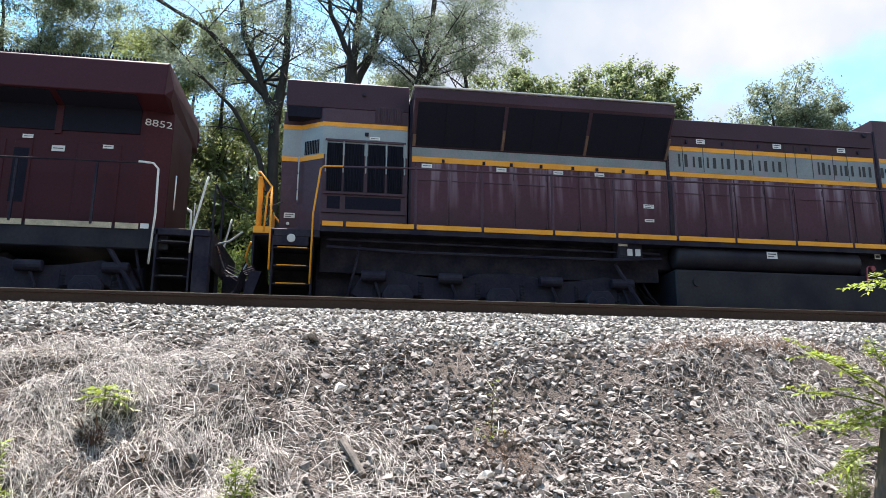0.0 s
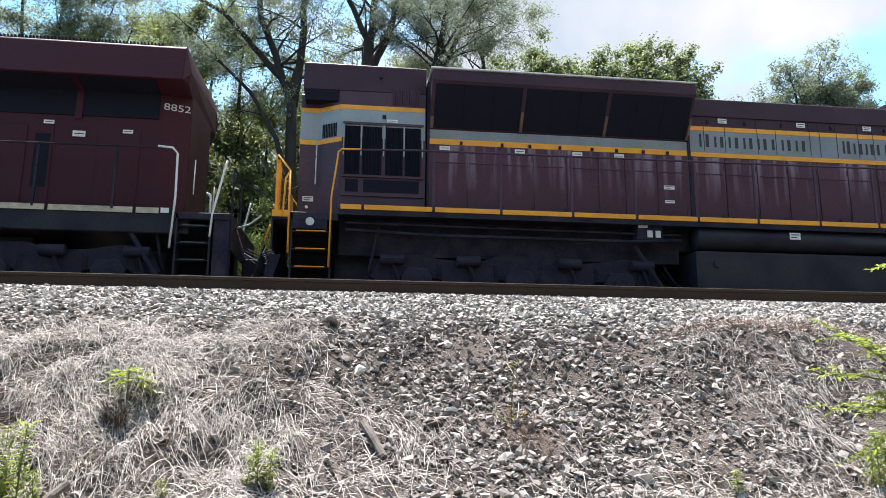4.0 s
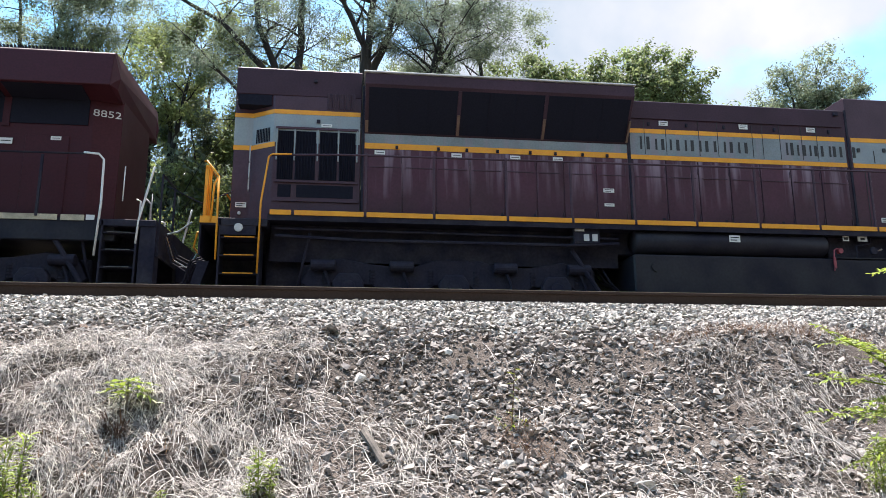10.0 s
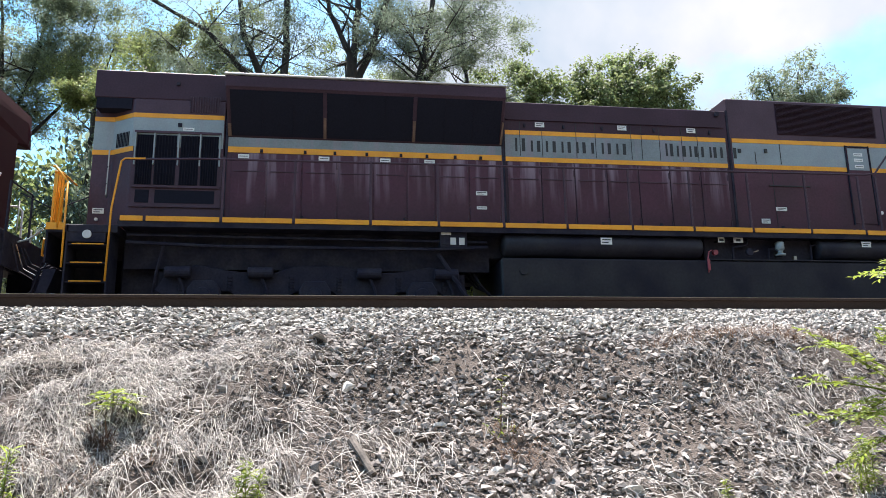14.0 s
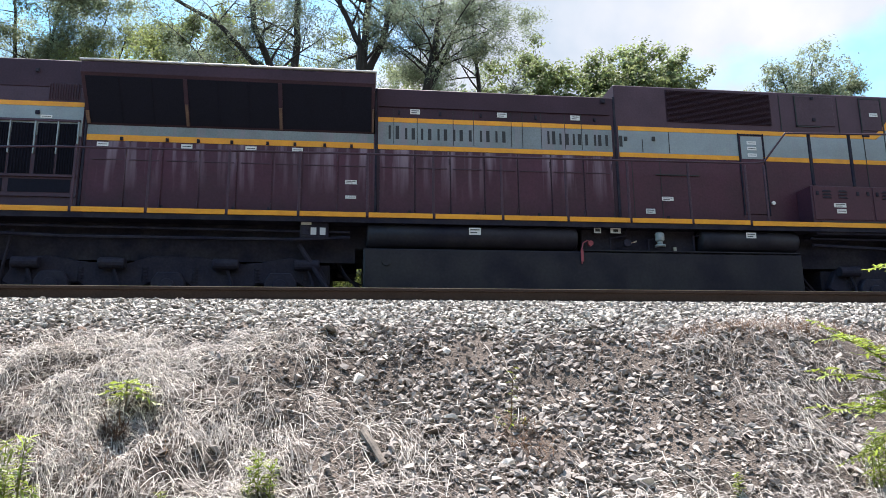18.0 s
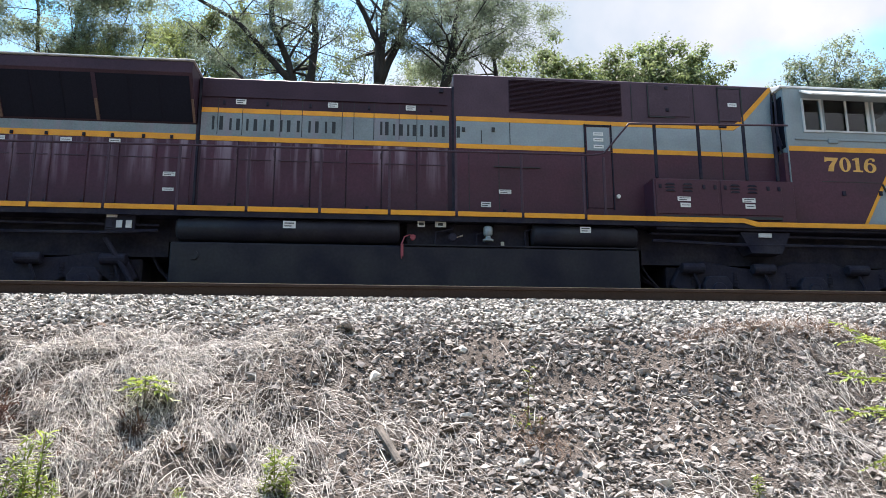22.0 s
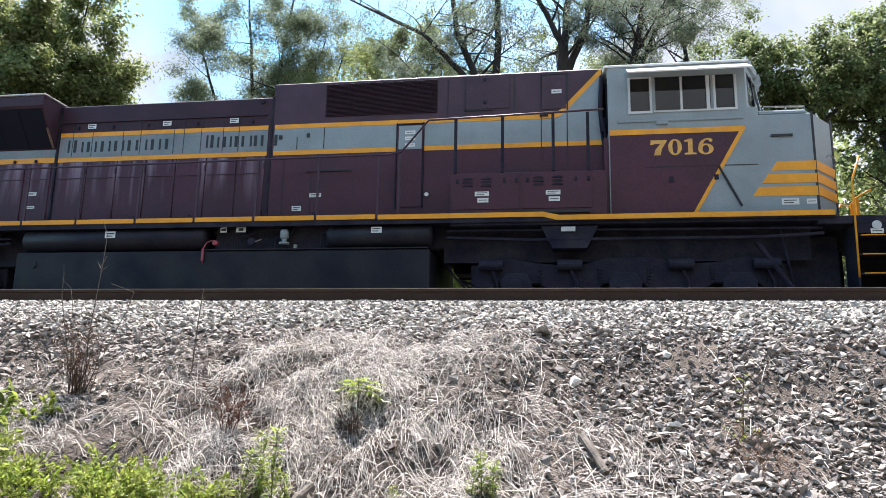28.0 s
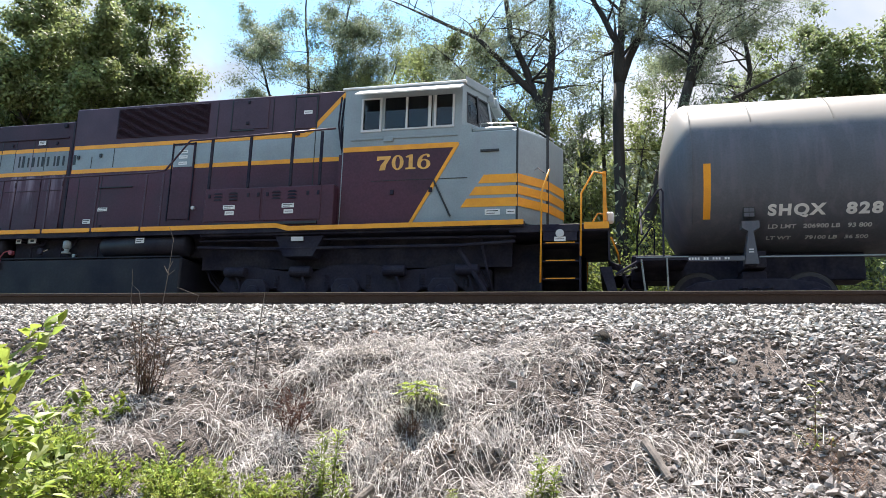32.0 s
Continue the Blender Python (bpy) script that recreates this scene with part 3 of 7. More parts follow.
def wheelset(parent, x, r, gauge=0.755):
    bm = bmesh.new()
    for s in (-1, 1):
        y0, y1 = sorted((s * (gauge - 0.05), s * (gauge + 0.085)))
        cyl(bm, "y", (0, 0), r, y0, y1, 28, 0.012)
        cyl(bm, "y", (0, 0), r * 0.3, y0 - 0.03, y1 + 0.05, 12)
        for k in range(5):
            a = k * 2 * math.pi / 5
            cyl(bm, "y", (r * 0.6 * math.cos(a), r * 0.6 * math.sin(a)), r * 0.09, y0 - 0.006, y1 + 0.006, 8)
    cyl(bm, "y", (0, 0), 0.09, -gauge, gauge, 10)
    ob = part("wheelset", bm, TRUCK, parent, "dark steel wheels on one axle")
    ob.location = (x, 0, r)
    return ob


WHEELS = []


def six_wheel_truck(loco, xc, flip=1):
    """A three-axle truck with cast side frames, journal boxes, springs and brake gear."""
    fr = new("truck")
    fr.parent = loco
    fr.location = (xc, 0, 0)
    for s in (-1, 1):
        y0, y1 = sorted((s * 1.02, s * 1.20))
        prof = [(-2.75, 0.62), (-2.55, 0.98), (-2.05, 1.08), (-1.5, 0.98), (-0.8, 0.92), (-0.35, 1.08), (0.5, 1.08), (0.95, 0.95), (1.5, 0.98), (2.05, 1.08), (2.55, 0.98), (2.75, 0.62),
                (2.45, 0.42), (2.2, 0.62), (1.5, 0.60), (1.15, 0.40), (0.55, 0.38), (0.3, 0.60), (-0.35, 0.60), (-0.6, 0.40), (-1.2, 0.40), (-1.5, 0.60), (-2.2, 0.62), (-2.45, 0.42)]
        part("side_frame", P(prof, "y", y0, y1, bevel=0.02), TRUCK, fr)
        for ax in (-1.9, 0.0, 1.9):
            y2, y3 = sorted((s * 1.19, s * 1.36))
            part("journal_box", P([(ax - 0.26, 0.36), (ax + 0.26, 0.36), (ax + 0.28, 0.62), (ax + 0.18, 0.78), (ax - 0.18, 0.78), (ax - 0.28, 0.62)], "y", y2, y3, bevel=0.02), TRUCK, fr)
            part("axle_cap", CY("y", (ax, 0.53), 0.13, *sorted((s * 1.35, s * 1.41)), 16, 0.015), TRUCK, fr)
            for d in (-0.42, 0.42):
                bm = bmesh.new()
                for k in range(5):
                    cyl(bm, "z", (ax + d, s * 1.14), 0.085, 0.62 + k * 0.055, 0.655 + k * 0.055, 10)
                part("coil_spring", bm, TRUCK, fr)
        for bx in (-2.35, -0.95, 0.95, 2.35):
            part("brake_cylinder", CY("x", (s * 1.28, 0.93), 0.10, bx - 0.22, bx + 0.22, 14, 0.015), TRUCK, fr)
            part("brake_rod", T([(bx, s * 1.27, 0.9), (bx + 0.12, s * 1.27, 0.6), (bx + 0.1, s * 1.22, 0.36)], 0.03, 6), TRUCK, fr)
        part("sand_pipe", T([(-2.6 * flip, s * 1.3, 1.5), (-2.72 * flip, s * 1.25, 0.9), (-2.9 * flip, s * 0.9, 0.12)], 0.028, 6), TRUCK, fr)
        part("damper", T([(2.2, s * 1.33, 1.30), (2.75, s * 1.33, 0.45)], 0.045, 8), TRUCK, fr)
    part("bolster", B(-0.5, 0.5, -1.0, 1.0, 0.7, 1.2, bevel=0.03), TRUCK, fr)
    for ax in (-1.25, 0.65, 1.25 * flip + 0.0):
        part("traction_motor", B(ax - 0.42, ax + 0.42, -0.6, 0.6, 0.2, 0.98, bevel=0.08), BLACK, fr)
    part("cross_beam", B(-2.75, -2.4, -1.0, 1.0, 0.35, 1.0, bevel=0.03), BLACK, fr)
    part("cross_beam", B(2.4, 2.75, -1.0, 1.0, 0.35, 1.0, bevel=0.03), BLACK, fr)
    for ax in (-1.9, 0.0, 1.9):
        w = wheelset(loco, xc + ax, 0.53)
        WHEELS.append((w, 0.53))


def stair(loco, x0, x1, top, levels, yside, edge_mat, side=-1):
    """Corner steps: two cheek plates, a dark well and treads with a painted edge."""
    for s in (-1, 1):
        a, b = sorted((s * 1.02, s * 1.05))
        part("step_well", B(x0, x1, a, b, levels[-1] - 0.06, top - 0.04), BLACK, loco)
    for s in (-1, 1):
        for x in (x0, x1 - 0.03):
            a, b = sorted((s * 1.05, s * 1.50))
            part("step_cheek", P([(a, levels[-1] - 0.05), (b, levels[-1] - 0.05), (b, top - 0.02), (a, top - 0.02)], "x", x, x + 0.03), BLACK, loco)
        for z in levels:
            a, b = sorted((s * 1.06, s * 1.48))
            part("step_tread", B(x0 + 0.03, x1 - 0.03, a, b, z - 0.03, z - 0.003, bevel=0.004), BLACK, loco)
            a, b = sorted((s * 1.48, s * 1.505))
            part("step_edge", B(x0 + 0.10, x1 - 0.10, a, b, z - 0.016, z + 0.002, bevel=0.003), edge_mat, loco)


def sticker(loco, x, z, w=0.19, h=0.10, y=-1.013, bars=2, name="warning_label"):
    ob = part(name, B(x - w / 2, x + w / 2, y - 0.004, y, z - h / 2, z + h / 2), WHITE, loco, "small white warning label")
    for k in range(bars):
        zz = z + h / 2 - h * (k + 0.75) / (bars + 0.5)
        part("print_line", B(x - w * 0.38, x + w * (0.38 - 0.2 * (k % 2)), y - 0.0075, y - 0.0045, zz - h * 0.07, zz + h * 0.07), INK, ob)


def handrail(loco, pts, mat, r=0.022, name="handrail", label=""):
    return part(name, T(pts, r, 8), mat, loco, label, smooth=True)


def louvre(loco, x0, x1, z0, z1, y, n, mat=MESH, vertical=False, frame_mat=None, slat_mat=None):
    base = part("grille", B(x0, x1, y, y + 0.02, z0, z1), mat, loco, "dark louvred air grille")
    if vertical:
        w = (x1 - x0) / n
        for k in range(n):
            part("slat", P([(x0 + k * w, y), (x0 + k * w + w * 0.25, y - 0.03), (x0 + k * w + w * 0.45, y - 0.03), (x0 + k * w + w * 0.3, y)], "z", z0 + 0.01, z1 - 0.01), slat_mat or BLACK, base)
    else:
        h = (z1 - z0) / n
        for k in range(n):
            part("slat", P([(y, z0 + k * h + h * 0.7), (y - 0.025, z0 + k * h + h * 0.2), (y - 0.025, z0 + k * h + h * 0.4), (y, z0 + k * h + h * 0.9)], "x", x0 + 0.01, x1 - 0.01), slat_mat or BLACK, base)
    if frame_mat:
        bm = bmesh.new()
        for a in ((x0 - 0.03, x1 + 0.03, z1, z1 + 0.03), (x0 - 0.03, x1 + 0.03, z0 - 0.03, z0), (x0 - 0.03, x0, z0, z1), (x1, x1 + 0.03, z0, z1)):
            box(bm, a[0], a[1], y - 0.03, y + 0.01, a[2], a[3])
        part("grille_frame", bm, frame_mat, base)
    return base


def both(f):
    for s in (-1, 1):
        f(s)


LOCO_LABEL = "maroon and grey heritage diesel locomotive with yellow stripes, rolling slowly"


def numeral_ring(bm, cx, cz, a, b, ai, bi, y0, y1, n=28):
    """An upright oval ring with a heavier stroke at its sides."""
    rows = []
    for y in (y0, y1):
        for p, q in ((a, b), (ai, bi)):
            rows.append([bm.verts.new((cx + p * math.cos(2 * math.pi * k / n), y, cz + q * math.sin(2 * math.pi * k / n))) for k in range(n)])
    for u, v in ((0, 1), (1, 3), (3, 2), (2, 0)):
        for k in range(n):
            bm.faces.new((rows[u][k], rows[u][(k + 1) % n], rows[v][(k + 1) % n], rows[v][k]))
    bmesh.ops.recalc_face_normals(bm, faces=bm.faces)
    return bm


def cab_numerals(loco, x, z):
    """Gold serif numerals on the cab side."""
    y0, y1 = -1.412, -1.405

    def flat(dx, pts):
        return P([(x + dx + p, z + q) for p, q in pts], "y", y0, y1)
    part("cab_numeral", flat(0.0, [(0, 0.195), (0.015, 0.297), (0.03, 0.28), (0.285, 0.28), (0.285, 0.255), (0.20, 0.12), (0.175, 0), (0.06, 0), (0.085, 0.10), (0.175, 0.212), (0.07, 0.212), (0.03, 0.195)]), GOLD, loco)
    part("cab_numeral", numeral_ring(bmesh.new(), x + 0.425, z + 0.144, 0.118, 0.15, 0.046, 0.122, y0, y1), GOLD, loco)
    part("cab_numeral", flat(0.585, [(0, 0), (0.2, 0), (0.2, 0.028), (0.14, 0.036), (0.14, 0.292), (0.09, 0.292), (0.0, 0.262), (0.0, 0.238), (0.062, 0.238), (0.062, 0.036), (0, 0.028)]), GOLD, loco)
    six = numeral_ring(bmesh.new(), x + 0.815 + 0.130, z + 0.092, 0.130, 0.100, 0.056, 0.074, y0, y1)
    prism(six, [(x + 0.815 + p, z + q) for p, q in ((0.001, 0.10), (0.012, 0.17), (0.045, 0.235), (0.10, 0.278), (0.17, 0.294), (0.225, 0.284), (0.25, 0.25), (0.23, 0.222), (0.195, 0.228), (0.182, 0.262), (0.14, 0.258), (0.108, 0.232), (0.085, 0.18), (0.076, 0.13), (0.074, 0.10))], "y", y0 - 0.002, y1)
    part("cab_numeral", six, GOLD, loco)


def heritage_locomotive():
    loco = thing("locomotive", (0, TRACK2, 0), LOCO_LABEL, "locomotive", "cars of the train")
    # deck, platforms and walkways
    part("underframe", B(-0.3, 21.3, -1.05, 1.05, 1.28, 1.74, bevel=0.02), BLACK, loco)
    both(lambda s: part("walkway", B(-0.33, 15.06, *sorted((s * 1.0, s * 1.545)), 1.70, 1.79), BLACK, loco))
    part("rear_platform", B(-1.46, -0.33, -1.5, 1.5, 1.56, 1.70, bevel=0.01), BLACK, loco)
    part("front_platform", B(21.3, 23.03, -1.5, 1.5, 1.56, 1.70, bevel=0.01), BLACK, loco)
    part("front_deck", B(15.06, 21.32, -1.5, 1.5, 1.62, 1.80, bevel=0.01), BLACK, loco)
    # yellow sill stripe in lengths between the stanchions
    joints = [-0.32, 0.10, 1.37, 2.61, 3.96, 5.19, 6.40, 7.60, 8.87, 10.10, 11.31, 12.53, 13.70]
    for s in (-1, 1):
        ya, yb = sorted((s * 1.545, s * 1.565))
        for a, b in zip(joints, joints[1:]):
            part("sill_stripe", B(a + 0.025, b - 0.025, ya, yb, 1.765, 1.855, bevel=0.004), YELLOW, loco)
        part("sill_stripe", P([(13.73, 1.755), (16.74, 1.755), (16.98, 1.69), (21.56, 1.70), (21.56, 1.79), (17.02, 1.78), (16.74, 1.845), (13.73, 1.845)], "y", ya, yb), YELLOW, loco)
        part("sill_plate", B(-0.33, 21.58, *sorted((s * 1.50, s * 1.543)), 1.67, 1.76), BLACK, loco)
    # rear hood with chamfered corners and an overhanging top
    foot = [(-0.36, -1.0), (1.27, -1.0), (1.27, 1.0), (-0.36, 1.0), (-0.78, 0.72), (-1.12, 0.72), (-1.12, -0.72), (-0.78, -0.72)]
    part("rear_hood", P(foot, "z", 1.70, 4.24, bevel=0.012), MAROON_TOP, loco)
    part("rear_hood_top", P([(-1.0, 4.242), (1.0, 4.242), (1.0, 4.765), (0.97, 4.79), (-0.97, 4.79), (-1.0, 4.765)], "x", -1.08, 1.27, bevel=0.01), MAROON_DARK, loco)
    # black block put in for the shade below the overhang
    part("hood_recess", B(-1.04, -0.42, -0.99, -0.73, 4.03, 4.238), MESH, loco, "black block standing for shade under the overhang")
    part("roof_hatch", B(-0.16, 1.20, -0.7, 0.7, 4.792, 4.86, bevel=0.015), BLACK, loco)

    def wrap(name, z0, z1, mat, off=0.004, end=1.25):
        pts = [(-1.12 - off, -0.72), (-1.12 - off, -0.72 - off), (-0.78, -0.72 - off), (-0.36, -1.0 - off), (end, -1.0 - off), (end, -0.999), (-0.36, -0.999), (-0.78, -0.719), (-1.12, -0.719)]
        part(name, P(pts, "z", z0, z1), mat, loco)
        part(name, P([(x, -y) for x, y in pts], "z", z0, z1), mat, loco)
    wrap("grey_band", 3.31, 3.865, GREY)
    wrap("yellow_stripe", 3.868, 3.955, YELLOW, 0.007)
    wrap("yellow_stripe", 3.215, 3.307, YELLOW, 0.007, end=-0.30)
    part("grey_panel", B(-0.33, 1.25, -1.012, -1.001, 2.16, 3.30), MAROON_TOP, loco)
    part("grey_surround", B(-0.33, 1.25, -1.014, -1.001, 3.30, 3.62), GREY, loco)
    for x0, x1 in ((-0.27, 0.02), (0.06, 0.43), (0.50, 0.83), (0.87, 1.17)):
        louvre(loco, x0, x1, 2.58, 3.53, -1.016, 7, vertical=True, slat_mat=MESH)
    for x0, x1 in ((-0.24, 0.0), (0.10, 1.14)):
        part("lower_panel", B(x0, x1, -1.019, -1.012, 2.24, 2.48), MESH, loco, "dark lower filter panel")
    part("panel_rail", B(-0.33, 1.25, -1.03, -1.012, 2.16, 2.20), MAROON_TOP, loco)
    # upright slats on the chamfered corner
    for k in range(9):
        u = 0.18 + 0.075 * k
        x, y = -0.78 + 0.42 * u, -0.72 - 0.28 * u
        part("corner_slat", P([(x, y - 0.004), (x + 0.012, y - 0.03), (x + 0.024, y - 0.028), (x + 0.018, y - 0.012)], "z", 3.33, 3.60), MESH, loco)
    louvre(loco, 0.62, 1.16, 3.99, 4.32, -1.004, 12, mat=MAROON_TOP, vertical=True, slat_mat=MAROON_TOP)
    for x in (-0.29, 0.04, 0.465, 0.85, 1.20):
        part("mullion", B(x - 0.012, x + 0.012, -1.05, -1.012, 2.95, 3.56), GREY, loco)
    for zz in (2.52, 3.56):
        part("mullion", B(-0.31, 1.22, -1.052, -1.012, zz, zz + 0.04), MAROON_TOP, loco)
    for zz in (2.95, 3.2):
        part("latch", B(0.455, 0.475, -1.03, -1.016, zz, zz + 0.1), STEEL, loco)
    part("grab_iron", T([(-0.80, -0.76, 3.30), (-0.80, -0.80, 3.27), (-0.80, -0.80, 2.42), (-0.80, -0.76, 2.40)], 0.014, 6), STEEL, loco)
    sticker(loco, -0.93, 2.14, 0.2, 0.1, -0.735)
    part("marker_light", CY("y", (-0.95, 1.98), 0.03, -0.76, -0.72, 10), WHITE, loco)
    part("lift_eye", B(0.36, 0.42, -1.04, -1.0, 4.52, 4.58), BLACK, loco)
    part("number_plate_box", B(0.43, 0.50, -1.03, -1.012, 3.70, 3.77), BLACK, loco)
    sticker(loco, 0.62, 3.66, 0.2, 0.06, -1.013, 1)
    # flared radiator section
    prof = [(-1.0, 3.545), (-1.53, 4.30), (-1.55, 4.32), (-1.55, 4.52), (-1.50, 4.545), (1.50, 4.545), (1.55, 4.52), (1.55, 4.32), (1.53, 4.30), (1.0, 3.545)]
    part("radiator_housing", P(prof, "x", 1.33, 6.52, bevel=0.006), MAROON_DARK, loco)
    # light grey stands in for sunlight on the radiator roof
    part("radiator_roof", B(1.30, 6.55, -1.57, 1.57, 4.548, 4.575, bevel=0.004), LIGHT, loco, "roof plate coloured pale for sunlight")
    for s in (-1, 1):
        for a, b in ((1.40, 3.08), (3.14, 4.76), (4.82, 6.46)):
            scr = part("radiator_screen", P([(s * 1.03, 3.575), (s * 1.515, 4.268), (s * 1.523, 4.262), (s * 1.038, 3.569)], "x", a, b), MESH, loco, "black radiator intake screen")
            for k in range(1, 3):
                x = a + (b - a) * k / 3
                part("screen_bar", P([(s * 1.040, 3.570), (s * 1.523, 4.262), (s * 1.530, 4.257), (s * 1.047, 3.565)], "x", x - 0.008, x + 0.008), MESH, scr)
        for x in (3.11, 4.79):
            part("screen_joint", P([(s * 1.03, 3.575), (s * 1.515, 4.268), (s * 1.53, 4.256), (s * 1.045, 3.563)], "x", x - 0.036, x + 0.036), DARKGRILLE, loco)
            part("radiator_strut", P([(s * 1.03, 3.56), (s * 1.26, 3.89), (s * 1.285, 3.875), (s * 1.05, 3.55)], "x", x - 0.025, x + 0.025), STRUT, loco, "rubbed tan lower strut")
    part("end_strut", P([(-1.04, 3.56), (-1.30, 3.92), (-1.33, 3.9), (-1.07, 3.55)], "x", 6.48, 6.515), STRUT, loco)
    part("end_strut", P([(-1.03, 3.56), (-1.16, 3.75), (-1.19, 3.74), (-1.05, 3.55)], "x", 1.34, 1.40), STRUT, loco)
    for x in (1.31, 6.56):
        part("joint_strip", B(x - 0.02, x + 0.02, -1.02, 1.02, 1.80, 4.47 if x > 3 else 4.50), BLACK, loco)
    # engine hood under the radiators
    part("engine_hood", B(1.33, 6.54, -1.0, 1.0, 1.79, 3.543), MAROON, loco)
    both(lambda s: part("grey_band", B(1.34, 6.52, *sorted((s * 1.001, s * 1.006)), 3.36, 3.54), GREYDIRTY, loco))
    both(lambda s: part("yellow_stripe", B(1.34, 6.52, *sorted((s * 1.001, s * 1.009)), 3.245, 3.357), YELLOW, loco))

    def doors(xs, z0, z1, latch_z):
        for k, (a, b) in enumerate(zip(xs, xs[1:])):
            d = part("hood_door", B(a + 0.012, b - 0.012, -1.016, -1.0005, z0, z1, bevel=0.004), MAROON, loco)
            part("door_latch", B(a + 0.10, a + 0.15, -1.035, -1.016, latch_z, latch_z + 0.05), BLACK, d)
            part("hinge", B(b - 0.03, b - 0.012, -1.03, -1.014, z0 + 0.15, z0 + 0.27), MAROON_TOP, d)
            part("hinge", B(b - 0.03, b - 0.012, -1.03, -1.014, z1 - 0.27, z1 - 0.15), MAROON_TOP, d)
            part("door_rib", B(a + 0.06, b - 0.06, -1.028, -1.015, z1 - 0.36, z1 - 0.345), MAROON_TOP, d)
    doors([1.40, 2.06, 2.70, 3.36, 4.02, 4.66, 5.20, 5.86, 6.48], 1.86, 3.235, 1.95)
    for x in (1.95, 2.75, 3.3, 3.9, 4.55, 5.05, 5.6, 6.1):
        part("stripe_latch", B(x - 0.025, x + 0.025, -1.04, -1.008, 3.25, 3.31), BLACK, loco)
    for x in (1.63, 3.10, 4.25, 5.10):
        sticker(loco, x, 3.17, 0.2, 0.08, -1.018, 1)
    sticker(loco, 6.10, 2.57, 0.22, 0.08, -1.018)
    sticker(loco, 6.10, 2.28, 0.2, 0.06, -1.018, 1)
    # middle hood
    part("middle_hood", P([(-1.0, 1.79), (1.0, 1.79), (1.0, 4.475), (0.97, 4.50), (-0.97, 4.50), (-1.0, 4.475)], "x", 6.58, 11.30, bevel=0.008), MAROON_DARK, loco)
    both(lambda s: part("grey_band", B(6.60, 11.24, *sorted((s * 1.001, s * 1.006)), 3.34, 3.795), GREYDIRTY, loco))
    both(lambda s: part("yellow_stripe", B(6.60, 11.24, *sorted((s * 1.001, s * 1.009)), 3.798, 3.89), YELLOW, loco))
    both(lambda s: part("yellow_stripe", B(6.60, 11.24, *sorted((s * 1.001, s * 1.009)), 3.245, 3.337), YELLOW, loco))
    part("hood_lip", B(6.62, 11.20, -1.03, -0.999, 4.105, 4.14), MAROON_DARK, loco)
    part("roof_lifting_lug", B(11.05, 11.13, -1.05, -0.99, 4.36, 4.44), BLACK, loco)
    part("exhaust_stack", B(8.0, 8.7, -0.35, 0.35, 4.505, 4.64, bevel=0.02), BLACK, loco)
    doors([6.62, 7.30, 7.98, 8.64, 9.30, 9.96, 10.62, 11.22], 1.86, 3.235, 1.95)
    for x in (6.9, 7.35, 8.05, 8.45, 9.20, 9.42, 9.80, 10.28, 10.62):
        part("door_seam", B(x - 0.006, x + 0.006, -1.012, -1.008, 3.36, 4.10), INK, loco)
    for x in (7.0, 7.8, 8.6, 9.7, 10.9):
        part("door_latch", B(x - 0.02, x + 0.02, -1.03, -1.0, 3.96, 4.03), BLACK, loco)
    for x in (7.31, 9.02, 10.5):
        sticker(loco, x, 4.02, 0.19, 0.10, -1.014)
    # front hood with dynamic brake grille
    part("front_hood", P([(-1.0, 1.79), (1.0, 1.79), (1.0, 4.755), (0.97, 4.78), (-0.97, 4.78), (-1.0, 4.755)], "x", 11.33, 17.86, bevel=0.008), MAROON_TOP, loco)
    part("lower_panel", B(11.35, 17.85, -1.006, -1.001, 1.80, 3.25), MAROON_PLAIN, loco)
    part("joint_strip", B(11.295, 11.34, -1.015, 1.015, 1.8, 4.50), BLACK, loco)
    both(lambda s: part("grey_band", P([(11.38, 3.34), (17.84, 3.34), (17.84, 4.66), (17.14, 3.92), (17.0, 3.80), (11.38, 3.80)], "y", *sorted((s * 1.001, s * 1.008))), GREY, loco))
    both(lambda s: part("yellow_stripe", P([(11.38, 3.803), (16.98, 3.803), (17.14, 3.90), (17.845, 4.66), (17.845, 4.76), (17.80, 4.74), (17.08, 3.98), (16.95, 3.892), (11.38, 3.892)], "y", *sorted((s * 1.001, s * 1.012))), YELLOW, loco))
    both(lambda s: part("yellow_stripe", B(11.38, 17.84, *sorted((s * 1.001, s * 1.012)), 3.245, 3.337), YELLOW, loco))
    louvre(loco, 12.42, 14.70, 4.02, 4.71, -1.004, 26, mat=DARKGRILLE, slat_mat=DARKGRILLE)
    for x in (11.62, 12.2, 14.9, 16.2):
        part("panel_seam", B(x - 0.006, x + 0.006, -1.012, -1.0, 3.93 if x > 13 else 1.9, 4.70 if x > 13 else 3.2), INK, loco)
    part("hatch", B(15.26, 16.10, -1.018, -1.0, 4.05, 4.70, bevel=0.006), MAROON_TOP, loco)
    part("access_door", B(16.72, 17.18, -1.018, -1.0, 3.99, 4.68, bevel=0.006), MAROON_TOP, loco)
    for a, b, c, d in ((15.235, 15.258, 4.02, 4.72), (15.235, 15.78, 4.02, 4.045), (16.70, 17.20, 4.685, 4.71), (17.185, 17.215, 3.93, 4.71), (16.70, 16.716, 3.93, 4.70)):
        part("door_gap", B(a, b, -1.022, -1.0, c, d), INK, loco, "dark shut line")
    for x in (16.70, 17.185):
        part("door_gap", B(x, x + 0.016, -1.016, -1.0, 2.62, 3.92), INK, loco, "dark shut line")
